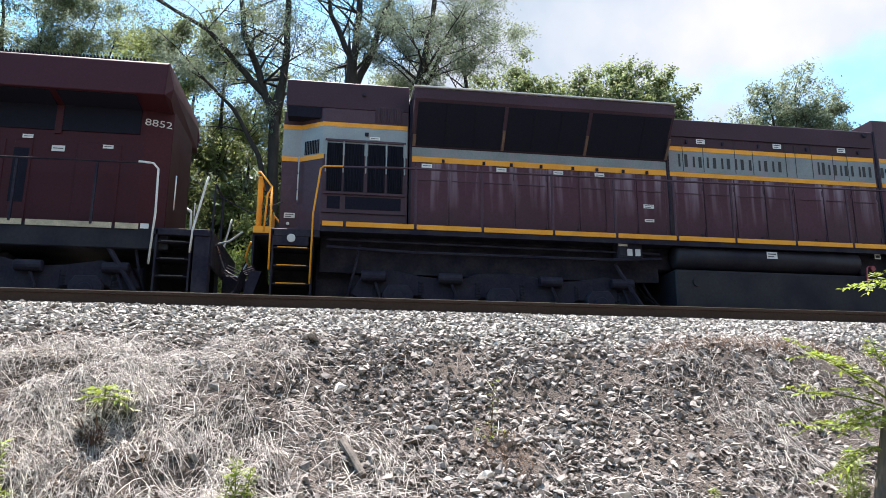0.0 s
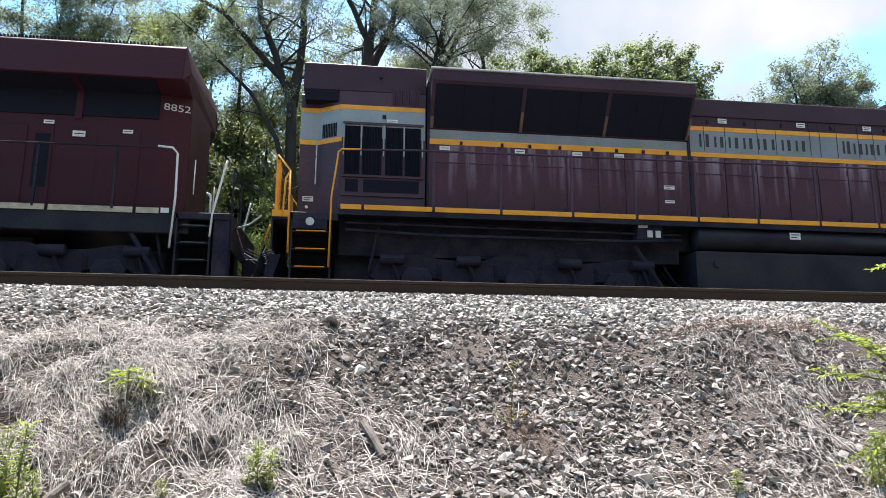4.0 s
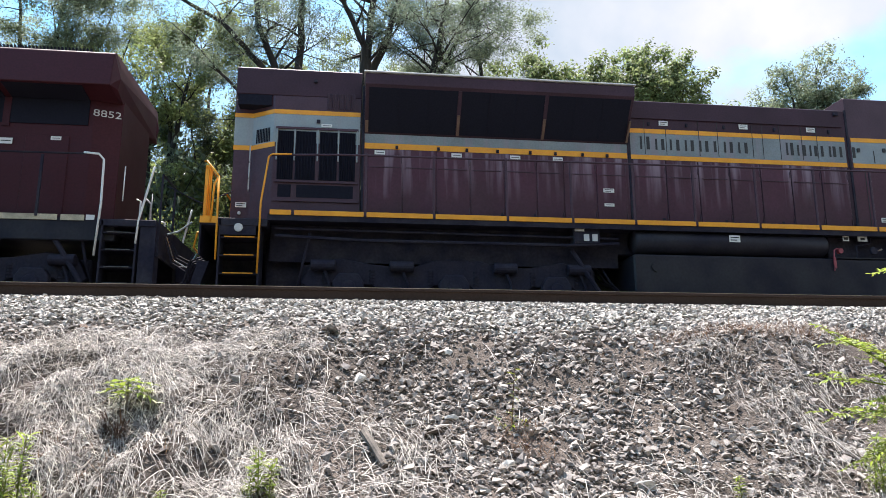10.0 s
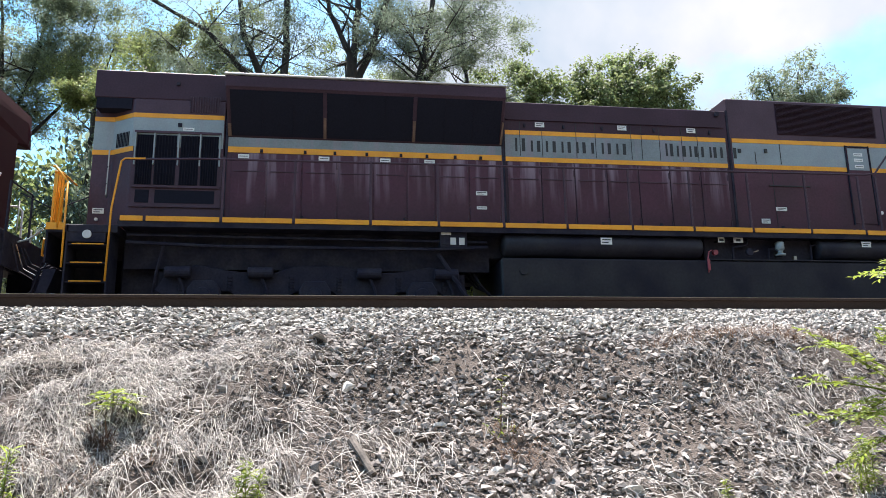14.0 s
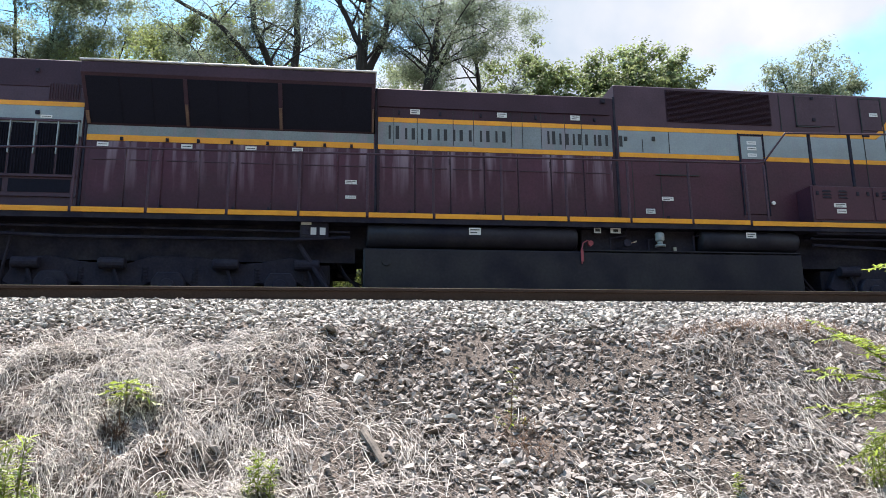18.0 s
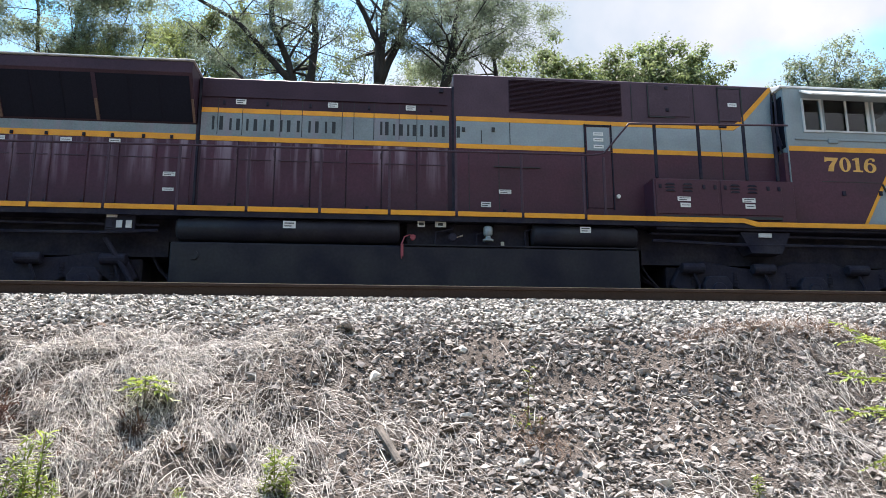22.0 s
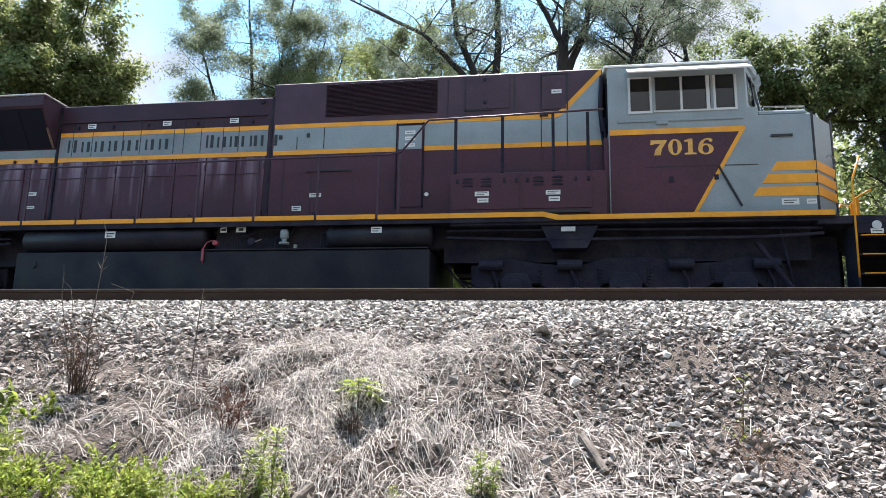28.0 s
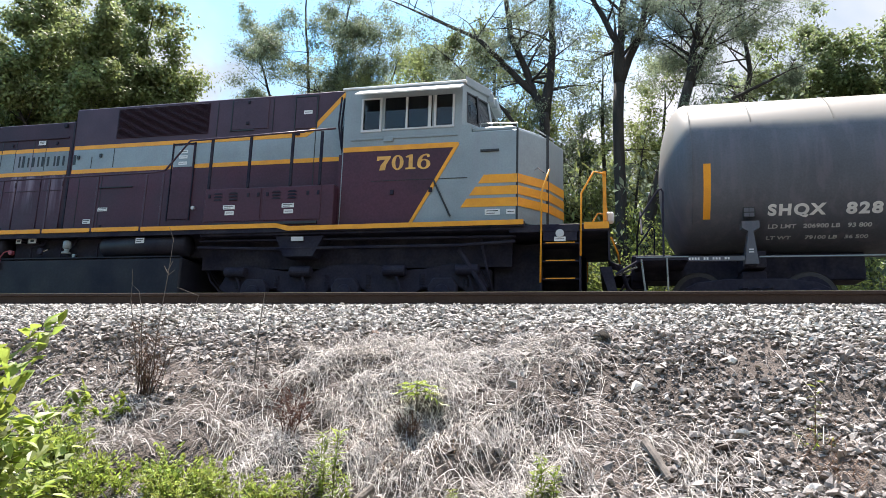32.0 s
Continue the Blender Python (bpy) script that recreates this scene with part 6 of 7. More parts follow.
def tree(at, limbs, leaf_count, leaf, mat, label, droop=0.05, kids=4, scatter=0.22, seed=1, depth=2, bend=0.3, spread=0.7, tufts=0, tuft_r=0.5, group="trees behind the railway"):
    """limbs: hand-set main stems, each (points relative to the base, start radius, end radius, how many boughs, bough length)."""
    rnd = random.Random(seed)
    t = thing("tree", at, label, "tree", group)
    w = Wood()
    for pts, r0, r1, boughs, blen in limbs:
        pts = [Vector(p) for p in pts]
        fine = []
        for a, b in zip(pts, pts[1:]):
            for k in range(4):
                fine.append(a.lerp(b, k / 4) + Vector((rnd.uniform(-1, 1), rnd.uniform(-1, 1), 0)) * r0 * 0.25)
        fine.append(pts[-1])
        m = len(fine)
        rad = [r0 + (r1 - r0) * k / (m - 1) for k in range(m)]
        w.add(fine, rad, 9)
        for k in range(boughs):
            u = 0.30 + 0.70 * (k + rnd.random()) / boughs
            i = min(int(u * (m - 1)), m - 2)
            way = Vector((rnd.uniform(-1, 1), rnd.uniform(-1, 1), rnd.uniform(-0.1, 0.8)))
            grow(w, fine[i], way, blen * rnd.uniform(0.7, 1.2), rad[i] * 0.45, depth, droop, kids, rnd, bend)
        grow(w, fine[-1], fine[-1] - fine[-2], blen, r1, depth, droop, kids, rnd, bend)
    raw("trunk", w.v, w.f, BARK, t, smooth=True)
    if tufts:
        mid = np.array(w.tips).mean(1)
        pick = R.choice(len(mid), min(tufts, len(mid)), replace=False)
        clump_mesh("crown", mid[pick], tuft_r, leaf_count // len(pick), leaf[0], leaf[1], mat, t)
        return t
    c, d = leaves_on(w, leaf_count, scatter)
    d[:, 2] -= droop * 4
    leaf_mesh("crown", c, d, leaf[0], leaf[1], mat, t, spread)
    return t


def ground_at(x, y):
    return float(ground_z(x, y))


WILLOW = (0.115, 0.028)
BROAD = (0.16, 0.115)


def place_trees():
    y = 22.0
    z = ground_at(-2, y)
    tree((-2.1, y, z - 0.2), [
        ([(0, 0, 0), (-0.05, 0, 4), (-0.1, 0, 8.6)], 0.21, 0.17, 0, 2),
        ([(-0.1, 0, 8.4), (-0.55, 0.2, 9.8), (-1.25, 0.3, 11.6), (-1.7, 0.4, 14.5)], 0.15, 0.07, 6, 2.6),
        ([(-0.05, 0, 8.4), (0.15, 0.1, 10.5), (0.10, 0, 13.0), (0.4, 0.2, 16.5)], 0.15, 0.06, 7, 2.6),
        ([(-0.3, 0.2, 9.2), (-1.4, 0.0, 10.4), (-2.3, -0.3, 11.3), (-3.8, -0.4, 12.1)], 0.12, 0.05, 5, 2.2),
        ([(0.0, 0, 5.5), (-0.5, -0.3, 7.2), (-1.3, -0.5, 8.6), (-2.2, -0.7, 9.4)], 0.10, 0.04, 4, 1.8),
    ], 23000, WILLOW, LEAF_WILLOW, "tall forked willow with dark limbs and thin drooping leaves", droop=0.16, seed=3, scatter=0.11)
    tree((0.15, y + 0.3, z - 0.2), [
        ([(0, 0, 0), (0.0, 0, 5), (0.02, 0, 9.6)], 0.21, 0.17, 0, 2),
        ([(0.0, 0, 9.4), (0.15, 0, 11.5), (0.3, 0.2, 14), (0.1, 0.3, 17)], 0.16, 0.06, 7, 2.6),
        ([(0.05, 0, 9.6), (0.7, 0.2, 11.4), (1.2, 0.3, 13.2), (1.9, 0.2, 15.5)], 0.15, 0.06, 6, 2.5),
        ([(0.0, 0, 11.0), (-0.7, 0.1, 12.6), (-1.0, 0.2, 14.8)], 0.11, 0.05, 4, 2.2),
    ], 19000, WILLOW, LEAF_WILLOW, "tall slender willow with an open crown against the sky", droop=0.16, seed=8, scatter=0.11)
    tree((0.35, y + 0.6, z - 0.2), [
        ([(0, 0, 0), (0.45, 0, 4), (0.85, 0, 5.8), (2.0, 0, 9.6)], 0.21, 0.16, 2, 2.0),
        ([(2.0, 0, 9.5), (2.4, 0.1, 11.7), (2.8, 0.2, 14.5)], 0.15, 0.06, 8, 2.3),
        ([(1.9, 0, 9.2), (2.6, 0.1, 10.8), (3.2, 0.0, 12.2)], 0.11, 0.05, 8, 1.8),
        ([(1.05, 0, 6.4), (2.1, 0.1, 7.9), (3.3, 0.0, 9.0), (4.4, 0.0, 9.5)], 0.10, 0.04, 1, 1.0),
    ], 33000, WILLOW, LEAF_WILLOW, "leaning willow with a thick grey-green crown", droop=0.14, seed=12, scatter=0.14)
    tree((4.0, y + 2.2, z - 0.2), [
        ([(0, 0, 0), (0.1, 0, 5), (0.0, 0, 8.5)], 0.18, 0.12, 5, 2.2),
        ([(0.0, 0, 8.3), (0.5, 0, 10.5), (0.3, 0, 12.6)], 0.12, 0.05, 7, 2.0),
    ], 38000, WILLOW, LEAF_PALE, "rounded grey-green willow beside a taller tree", droop=0.12, seed=15, scatter=0.15)
    # broad-leaved trees to the east
    tree((8.2, 26, z - 0.2), [
        ([(0, 0, 0), (0.1, 0, 5), (0.0, 0, 8.6)], 0.14, 0.10, 4, 1.6),
        ([(0.0, 0, 8.2), (-1.3, 0, 9.8), (-2.1, 0, 11.2)], 0.10, 0.04, 10, 1.2),
        ([(0.0, 0, 7.6), (-1.9, 0, 8.8), (-3.0, 0, 10.0)], 0.10, 0.04, 8, 1.1),
        ([(0.0, 0, 8.4), (-0.6, 0.3, 10.4), (-0.8, 0.4, 12.0)], 0.10, 0.04, 10, 1.2),
        ([(0.0, 0, 8.4), (0.6, -0.3, 9.9), (1.0, -0.3, 11.0)], 0.10, 0.04, 10, 1.2),
        ([(0.0, 0, 8.2), (1.5, -0.3, 9.6), (2.2, -0.3, 10.9)], 0.10, 0.04, 9, 1.1),
    ], 38000, (0.15, 0.09), LEAF_LIGHT, "dense broad-leaved tree with a lumpy crown", seed=21, droop=0.02, tufts=680, tuft_r=0.40)
    tree((11.7, 26.3, z - 0.2), [
        ([(0, 0, 0), (-0.1, 0, 5), (-0.2, 0, 8.8)], 0.20, 0.14, 9, 2.0),
        ([(-0.2, 0, 8.6), (-0.9, 0.3, 10.3), (-1.0, 0.3, 11.6)], 0.10, 0.04, 10, 1.2),
        ([(-0.2, 0, 8.6), (0.3, -0.3, 10.4), (0.2, -0.3, 12.0)], 0.10, 0.04, 10, 1.2),
        ([(-0.2, 0, 8.4), (1.0, 0, 10.0), (1.5, 0, 11.6)], 0.10, 0.04, 10, 1.2),
        ([(-0.2, 0, 8.0), (1.4, 0, 9.0), (2.1, 0, 9.8)], 0.10, 0.04, 9, 1.1),
    ], 42000, (0.15, 0.10), LEAF_LIGHT, "dense broad-leaved tree with a lumpy crown", seed=22, droop=0.02, tufts=580, tuft_r=0.40)
    tree((16.4, 29, z - 0.2), [
        ([(0, 0, 0), (0, 0, 6), (0.2, 0, 9.8)], 0.16, 0.08, 10, 1.6),
        ([(0, 0, 6.5), (-1.2, 0, 8.4), (-1.8, 0, 10.0)], 0.10, 0.05, 8, 1.4),
    ], 24000, (0.15, 0.10), LEAF_LIGHT, "low green treetop showing over the train", seed=23, droop=0.02, tufts=420, tuft_r=0.42)
    tree((21.4, 30, z - 0.2), [
        ([(0, 0, 0), (0.1, 0, 6), (0.2, 0, 10.0)], 0.22, 0.15, 6, 2.4),
        ([(0.2, 0, 9.8), (0.5, 0, 12.4), (0.6, 0, 14.3)], 0.14, 0.05, 12, 1.3),
        ([(0.2, 0, 9.4), (1.5, 0, 11.8), (1.9, 0, 13.2)], 0.12, 0.05, 10, 1.2),
        ([(0.2, 0, 9.4), (-0.6, 0, 11.8), (-0.7, 0, 13.4)], 0.12, 0.05, 10, 1.2),
        ([(0.2, 0, 9.0), (-1.5, 0, 10.6), (-2.1, 0, 11.8)], 0.12, 0.05, 10, 1.2),
        ([(0.2, 0, 8.4), (2.1, 0, 10.0), (2.9, 0, 11.4)], 0.10, 0.05, 10, 1.2),
        ([(0.1, 0, 7.0), (-1.8, 0, 8.8), (-2.7, 0, 10.0)], 0.10, 0.05, 9, 1.3),
        ([(0.1, 0, 7.0), (2.0, 0, 8.4), (3.2, 0, 9.6)], 0.10, 0.05, 9, 1.3),
    ], 62000, (0.16, 0.07), LEAF_PALE, "rounded light green tree standing apart from the others", seed=24, droop=0.04, tufts=1250, tuft_r=0.42)
    # feathery tree and big dark maple to the west
    tree((-13.6, 28, z - 0.2), [
        ([(0, 0, 0), (0.2, 0, 5), (0.4, 0, 9)], 0.18, 0.13, 2, 2),
        ([(0.4, 0, 9), (0.3, 0, 12.5), (-0.2, 0, 17)], 0.11, 0.04, 8, 2.0),
        ([(0.4, 0, 9), (1.4, 0, 12.5), (1.9, 0, 16.5)], 0.11, 0.04, 8, 2.0),
        ([(0.3, 0, 8), (-1.2, 0, 11.5), (-2.4, 0, 14.8)], 0.09, 0.04, 6, 1.5),
        ([(0.4, 0, 8.5), (2.6, 0, 11.2), (3.4, 0, 14.2)], 0.08, 0.03, 6, 1.4),
    ], 90000, (0.14, 0.04), LEAF_PALE, "feathery thin-stemmed tree with pale green foliage", seed=31, droop=0.08, tufts=1000, tuft_r=0.46)
    tree((-9.4, 27, z - 0.2), [
        ([(0, 0, 0), (0, 0, 5), (-0.1, 0, 9)], 0.16, 0.10, 5, 2.0),
        ([(-0.1, 0, 9), (0.0, 0, 11), (0.3, 0, 12.6)], 0.10, 0.04, 6, 1.6),
    ], 26000, WILLOW, LEAF_MAPLE, "small bright green tree between taller ones", seed=33, scatter=0.25, droop=0.05)
    tree((-6.2, 24, z - 0.2), [
        ([(0, 0, 0), (0, 0, 4), (-0.1, 0, 7.5)], 0.16, 0.10, 6, 2.2),
        ([(-0.1, 0, 7.5), (0.2, 0, 9.4), (0.4, 0, 10.8)], 0.10, 0.04, 6, 1.7),
    ], 38000, (0.15, 0.055), LEAF_MAPLE, "leafy green tree filling the gap behind the train", seed=34, scatter=0.14, droop=0.05)
    for k, (x, yy) in enumerate(((-7.6, 26), (-5.9, 27.4), (-4.4, 25.2), (-2.4, 26.4), (-0.4, 25.4), (1.8, 26.6))):
        tree((x, yy, z - 0.2), [
            ([(0, 0, 0), (0.1, 0, 4.0), (0, 0, 8.6 - 0.25 * max(0, x) + (2.6 if -7 < x < -2 else 1.3))], 0.13, 0.06, 13, 2.1),
            ([(0, 0, 2.0), (0.9, -0.4, 4.6), (1.2, -0.5, 7.2 + (1.4 if -7 < x < -2 else 0))], 0.08, 0.04, 9, 1.8),
            ([(0, 0, 1.6), (-0.9, -0.3, 4.0), (-1.3, -0.2, 6.4 + (1.4 if -7 < x < -2 else 0))], 0.08, 0.04, 9, 1.8),
        ], 33000, (0.15, 0.055), (LEAF_WILLOW, LEAF_MAPLE, LEAF_MAPLE)[k % 3], "leafy young tree in the thicket behind the tracks", seed=140 + k, scatter=0.13, droop=0.06)
    big = [([(0, 0, 0), (0, 0, 4), (0, 0, 7.5)], 0.35, 0.26, 4, 2.4)]
    for dx, dy, h in ((0.2, 0.2, 15.4), (2.0, 0, 14.3), (3.3, -0.4, 12.4), (3.8, -0.6, 10.2), (3.9, -0.3, 8.2), (1.6, -2.4, 12.6), (2.2, -2.8, 9.6), (-0.6, -2.8, 13.2), (-0.8, -3.4, 10.0),
                      (-2.2, 0, 15.6), (-4.2, 0, 14.8), (-3.0, -2.2, 12.2), (-5.8, -0.4, 12.6), (-6.4, -0.8, 10.0), (-3.6, -3.0, 9.2)):
        big.append(([(0, 0, 6.2), (dx * 0.6, dy * 0.6, 6.2 + (h - 6.2) * 0.5), (dx, dy, h)], 0.16, 0.05, 9, 1.35))
    tree((-21.7, 25, z - 0.2), big, 260000, (0.165, 0.12), LEAF_MAPLE, "big dark green maple with a dense heavy crown", seed=41, droop=0.03, tufts=2400, tuft_r=0.56)


place_trees()


def bush(at, size, count, leaf, mat, label, seed, name="bush", group="undergrowth behind the railway", stems=9):
    rnd = random.Random(seed)
    t = thing(name, at, label, "bush", group)
    w = Wood()
    for k in range(stems):
        a = rnd.uniform(0, 6.28)
        grow(w, (rnd.uniform(-0.2, 0.2) * size, rnd.uniform(-0.2, 0.2) * size, -0.1), (math.cos(a) * rnd.uniform(0.1, 0.7), math.sin(a) * rnd.uniform(0.1, 0.7), 1), size * rnd.uniform(0.35, 0.85), 0.008 * size + 0.008, 1, 0.06, 6, rnd, 0.35)
    raw("branching", w.v, w.f, BARK, t, smooth=True)
    c, d = leaves_on(w, count, 0.035 * size)
    leaf_mesh("leaves", c, d, leaf[0], leaf[1], mat, t, 0.8)
    return t


def place_bushes():
    rnd = random.Random(5)
    for k in range(17):
        x = -13 + k * 1.55 + rnd.uniform(-0.5, 0.5)
        y = rnd.uniform(19.0, 21.0)
        bush((x, y, ground_at(x, y)), rnd.uniform(2.2, 3.8), 12000, (0.095, 0.04), (LEAF_BUSH, LEAF_WILLOW, LEAF_MAPLE)[k % 3], "tangled green undergrowth below the trees", 60 + k)
    # these bushes stand in shade; their leaf colour imitates the sunlight
    for x, y, size in ((1.4, 21.5, 5.2), (2.8, 21.2, 5.6), (4.3, 21.6, 5.4), (-3.4, 21.4, 4.8), (-4.8, 21.6, 5.0)):
        bush((x, y, ground_at(x, y)), size, 18000, (0.10, 0.045), LEAF_BUSH, "yellow-green bush with leaves coloured as sunlit", int(x * 10) + 300, stems=14)
    for k in range(20):
        x = -24 + k * 2.5 + rnd.uniform(-0.8, 0.8)
        y = rnd.uniform(23.5, 27)
        size = rnd.uniform(6.6, 8.4) * (0.55 if 4.5 < x < 13 else 1.0)
        bush((x, y, ground_at(x, y)), size, 6000, (0.27, 0.12), (LEAF_WILLOW, LEAF_MAPLE)[k % 2], "dense green thicket behind the first trees", 90 + k, "thicket", "hedgerow thickets", 14)


place_bushes()



def far_woods():
    """A belt of distant woodland that closes the view."""
    n = 60000
    x = R.uniform(-56, 52, n)
    y = 41 + R.uniform(0, 9, n)
    top = 12.2 + 1.2 * bumps(x, x * 0, 17.0) + 0.8 * bumps(x, x * 0, 5.0)
    z = -1 + (top + 1) * R.uniform(0, 1, n) ** 0.85
    leaf_mesh("far_woods", np.stack([x, y, z], -1), R.normal(0, 1, (n, 3)), 0.62, 0.34, LEAF_MAPLE, None, 1.0)
    # unseen belt on the track's other side, added to block low skylight
    n = 46000
    x, y = R.uniform(-55, 55, n), R.uniform(-17, -10, n)
    top = 7.2 + 1.4 * bumps(x, x * 0, 14.0) + 0.9 * bumps(x, x * 0, 5.0)
    z = -3 + (top + 3) * R.uniform(0, 1, n)
    leaf_mesh("woods_opposite", np.stack([x, y, z], -1), R.normal(0, 1, (n, 3)), 0.95, 0.6, LEAF_MAPLE, None, 1.0)
    tagged(bpy.data.objects["woods_opposite"], "unseen belt of leaves added to block skylight", "woods", kind="stuff")
    tagged(bpy.data.objects["far_woods"], "belt of distant green woodland", "woods", kind="stuff")


far_woods()

# ---------------------------------------------------------------- the bank's small things


def straw_field(n, mat, name, label, lift, thick):
    """Grass stalks lying over the bank, combed and tangled."""
    x, y = R.uniform(-9.5, 7.8, n), R.uniform(4.6, 7.75, n)
    d = np.exp(-((x + 1.95) / 1.55) ** 4) * 0.66
    d = np.maximum(d, 0.24 * (x < -3.2) * np.clip((7.2 - y) / 0.6, 0, 1))
    d = np.maximum(d, 0.30 * np.exp(-((x - 4.8) / 1.5) ** 4))
    d = np.maximum(d, 0.55 * np.exp(-((x - 0.30) / 0.36) ** 2 - ((y - 5.9) / 0.45) ** 2))
    d = np.maximum(d, 0.22 * np.exp(-((x - 2.6) / 0.9) ** 2 - ((y - 5.4) / 0.30) ** 2))
    d = np.maximum(d, 0.010)
    d *= np.clip(0.62 + 0.6 * bumps(x, y, 0.9) + 0.5 * bumps(y, x + 3, 0.33), 0.02, 1.25)
    d *= np.clip((7.72 + 0.1 * bumps(x, x * 0, 1.6) - y) / 0.15, 0.0, 1)
    keep = R.uniform(0, 1, n) < d
    x, y = x[keep], y[keep]
    n = len(x)
    ang = R.normal(0, 0.8, n) + np.pi * 0.42 + 1.0 * bumps(x, y, 0.7) + 2.2 * R.normal(0, 1, n) * (R.uniform(0, 1, n) < 0.32)
    L = 0.05 + 0.27 * R.uniform(0, 1, n) ** 1.7
    L = np.where(x > 3.0, L * 0.62, L)
    wid = np.where(x > 3.0, 0.8, 1.0) * R.uniform(0.0012, 0.0027, n) * thick
    arch = 0.004 + 0.075 * R.uniform(0, 1, n) ** 2
    curl = R.normal(0, 0.12, n)
    V = []
    for k in range(4):
        t = k / 3
        a = ang + curl * t
        px, py = x + np.cos(a) * L * t, y - np.sin(a) * L * t
        pz = ground_z(px, py) + 0.006 + lift + arch * (0.4 + 40 * lift) * np.sin(np.pi * min(1, t * 0.85 + 0.1))
        sx, sy = -np.sin(a) * wid, -np.cos(a) * wid
        V += [np.stack([px + sx, py + sy, pz], -1), np.stack([px - sx, py - sy, pz + 0.002], -1)]
    V = np.stack(V, 1).reshape(-1, 3)
    b = np.arange(n)[:, None] * 8
    F = np.concatenate([b + (0, 1, 3, 2), b + (2, 3, 5, 4), b + (4, 5, 7, 6)], 0)
    me = bpy.data.meshes.new(name)
    me.from_pydata(V.tolist(), [], F.tolist())
    me.materials.append(mat)
    tagged(new(name, me), label, "dry grass", kind="stuff")


# dark strands laid under the straw as the shade in its gaps
straw_field(150000, GAP_STRAW, "old_thatch", "dark strands standing for shade under the dry grass", 0.0, 2.2)
straw_field(250000, STRAW, "dry_grass", "matted bleached dry grass lying over the bank", 0.014, 1.0)


def rust_patch(cx, cy, sx, sy, n, label):
    x, y = R.normal(cx, sx, n), R.normal(cy, sy, n)
    ang, L = R.uniform(0, 6.28, n), R.uniform(0.06, 0.2, n)
    h = R.uniform(0.02, 0.12, n)
    z = ground_z(x, y)
    a = np.stack([x, y, z], -1)
    b = np.stack([x + np.cos(ang) * L, y + np.sin(ang) * L, z + h], -1)
    s = np.stack([-np.sin(ang) * 0.003, np.cos(ang) * 0.003, 0 * x], -1)
    V = np.stack([a - s, a + s, b + s * 0.4, b - s * 0.4], 1).reshape(-1, 3)
    F = np.arange(n)[:, None] * 4 + np.arange(4)
    me = bpy.data.meshes.new("brown_grass")
    me.from_pydata(V.tolist(), [], F.tolist())
    me.materials.append(RUSTGRASS)
    tagged(new("brown_grass", me), label, "dry grass", kind="stuff")


rust_patch(4.6, 7.45, 0.75, 0.10, 900, "low rust-brown dead grass at the ballast edge")
rust_patch(-2.1, 6.0, 0.5, 0.3, 420, "rust-brown withered grass among the straw")
rust_patch(1.5, 6.1, 0.12, 0.2, 240, "rust-brown withered grass beside a thin weed")


def rock(x, y, r, mat, label, flat=0.6, seed=0, long=1.0, turn=0.0):
    rnd = random.Random(seed)
    bm = bmesh.new()
    for j in range(15):
        q = Vector((rnd.gauss(0, 1), rnd.gauss(0, 1), rnd.gauss(0, 1))).normalized()
        q = q * r / (0.45 + 0.55 * max(abs(q.x), abs(q.y), abs(q.z)))
        bm.verts.new((q.x * long, q.y * 0.85, q.z * flat))
    bmesh.ops.convex_hull(bm, input=bm.verts)
    bmesh.ops.delete(bm, geom=[v for v in bm.verts if not v.link_faces], context="VERTS")
    bmesh.ops.bevel(bm, geom=bm.edges[:], offset=r * 0.05, segments=1, affect="EDGES", clamp_overlap=True)
    ob = part("rock", bm, mat)
    ob.matrix_basis = pose(x, y, ground_at(x, y) + r * 0.15, rnd.uniform(20, 38), rnd.uniform(-8, 8), turn)
    return tagged(ob, label, "rock", "larger rocks on the bank")


for k, (x, y, r, m, lab, fl, lg) in enumerate([
        (0.96, 7.38, 0.062, PALE, "pale angular rock lying on the bank", 0.6, 1.2), (0.07, 6.86, 0.075, PALE, "pale squarish rock lying on the bank", 0.7, 1.2),
        (-0.21, 7.66, 0.10, STONE, "long flat grey stone at the ballast edge", 0.3, 1.7), (2.28, 5.62, 0.085, PALE, "flat pale rock in loose earth", 0.4, 1.4),
        (0.88, 6.40, 0.06, PALE, "pale chipped stone in the dirt", 0.6, 1.2), (0.70, 6.15, 0.075, DRYWOOD, "dark flat slab of stone", 0.35, 1.7),
        (2.75, 7.05, 0.07, ROCK, "brown rock in the dusty hollow", 0.6, 1.2), (3.05, 6.95, 0.06, ROCK, "brown rock in the dusty hollow", 0.6, 1.1),
        (-2.75, 7.78, 0.05, RUSTGRASS, "reddish broken brick lump at the ballast edge", 0.7, 1.1), (-0.9, 5.75, 0.04, PALE, "small white stone among straw", 0.7, 1.0),
        (0.30, 7.1, 0.06, ROCK, "brown-grey angular rock on the bank", 0.6, 1.2), (-0.35, 6.62, 0.06, ROCK, "brown-grey angular rock on the bank", 0.6, 1.2),
        (1.25, 5.8, 0.06, PALE, "pale chipped stone in the dirt", 0.6, 1.2), (1.7, 6.7, 0.05, ROCK, "brown-grey angular rock on the bank", 0.6, 1.2)]):
    rock(x, y, r, m, lab, fl, k * 3 + 1, lg, k * 47)


def stick(pts, r0, r1, mat, label, name="stick"):
    bm = bmesh.new()
    n = len(pts)
    T(pts, [r0 + (r1 - r0) * k / (n - 1) for k in range(n)], 9, bm)
    for v in bm.verts:
        v.co += Vector([noise.noise(v.co * 18 + Vector((i * 7, 0, 0))) * r0 * 0.3 for i in range(3)])
    return tagged(part(name, bm, mat, smooth=False), label, "stick")


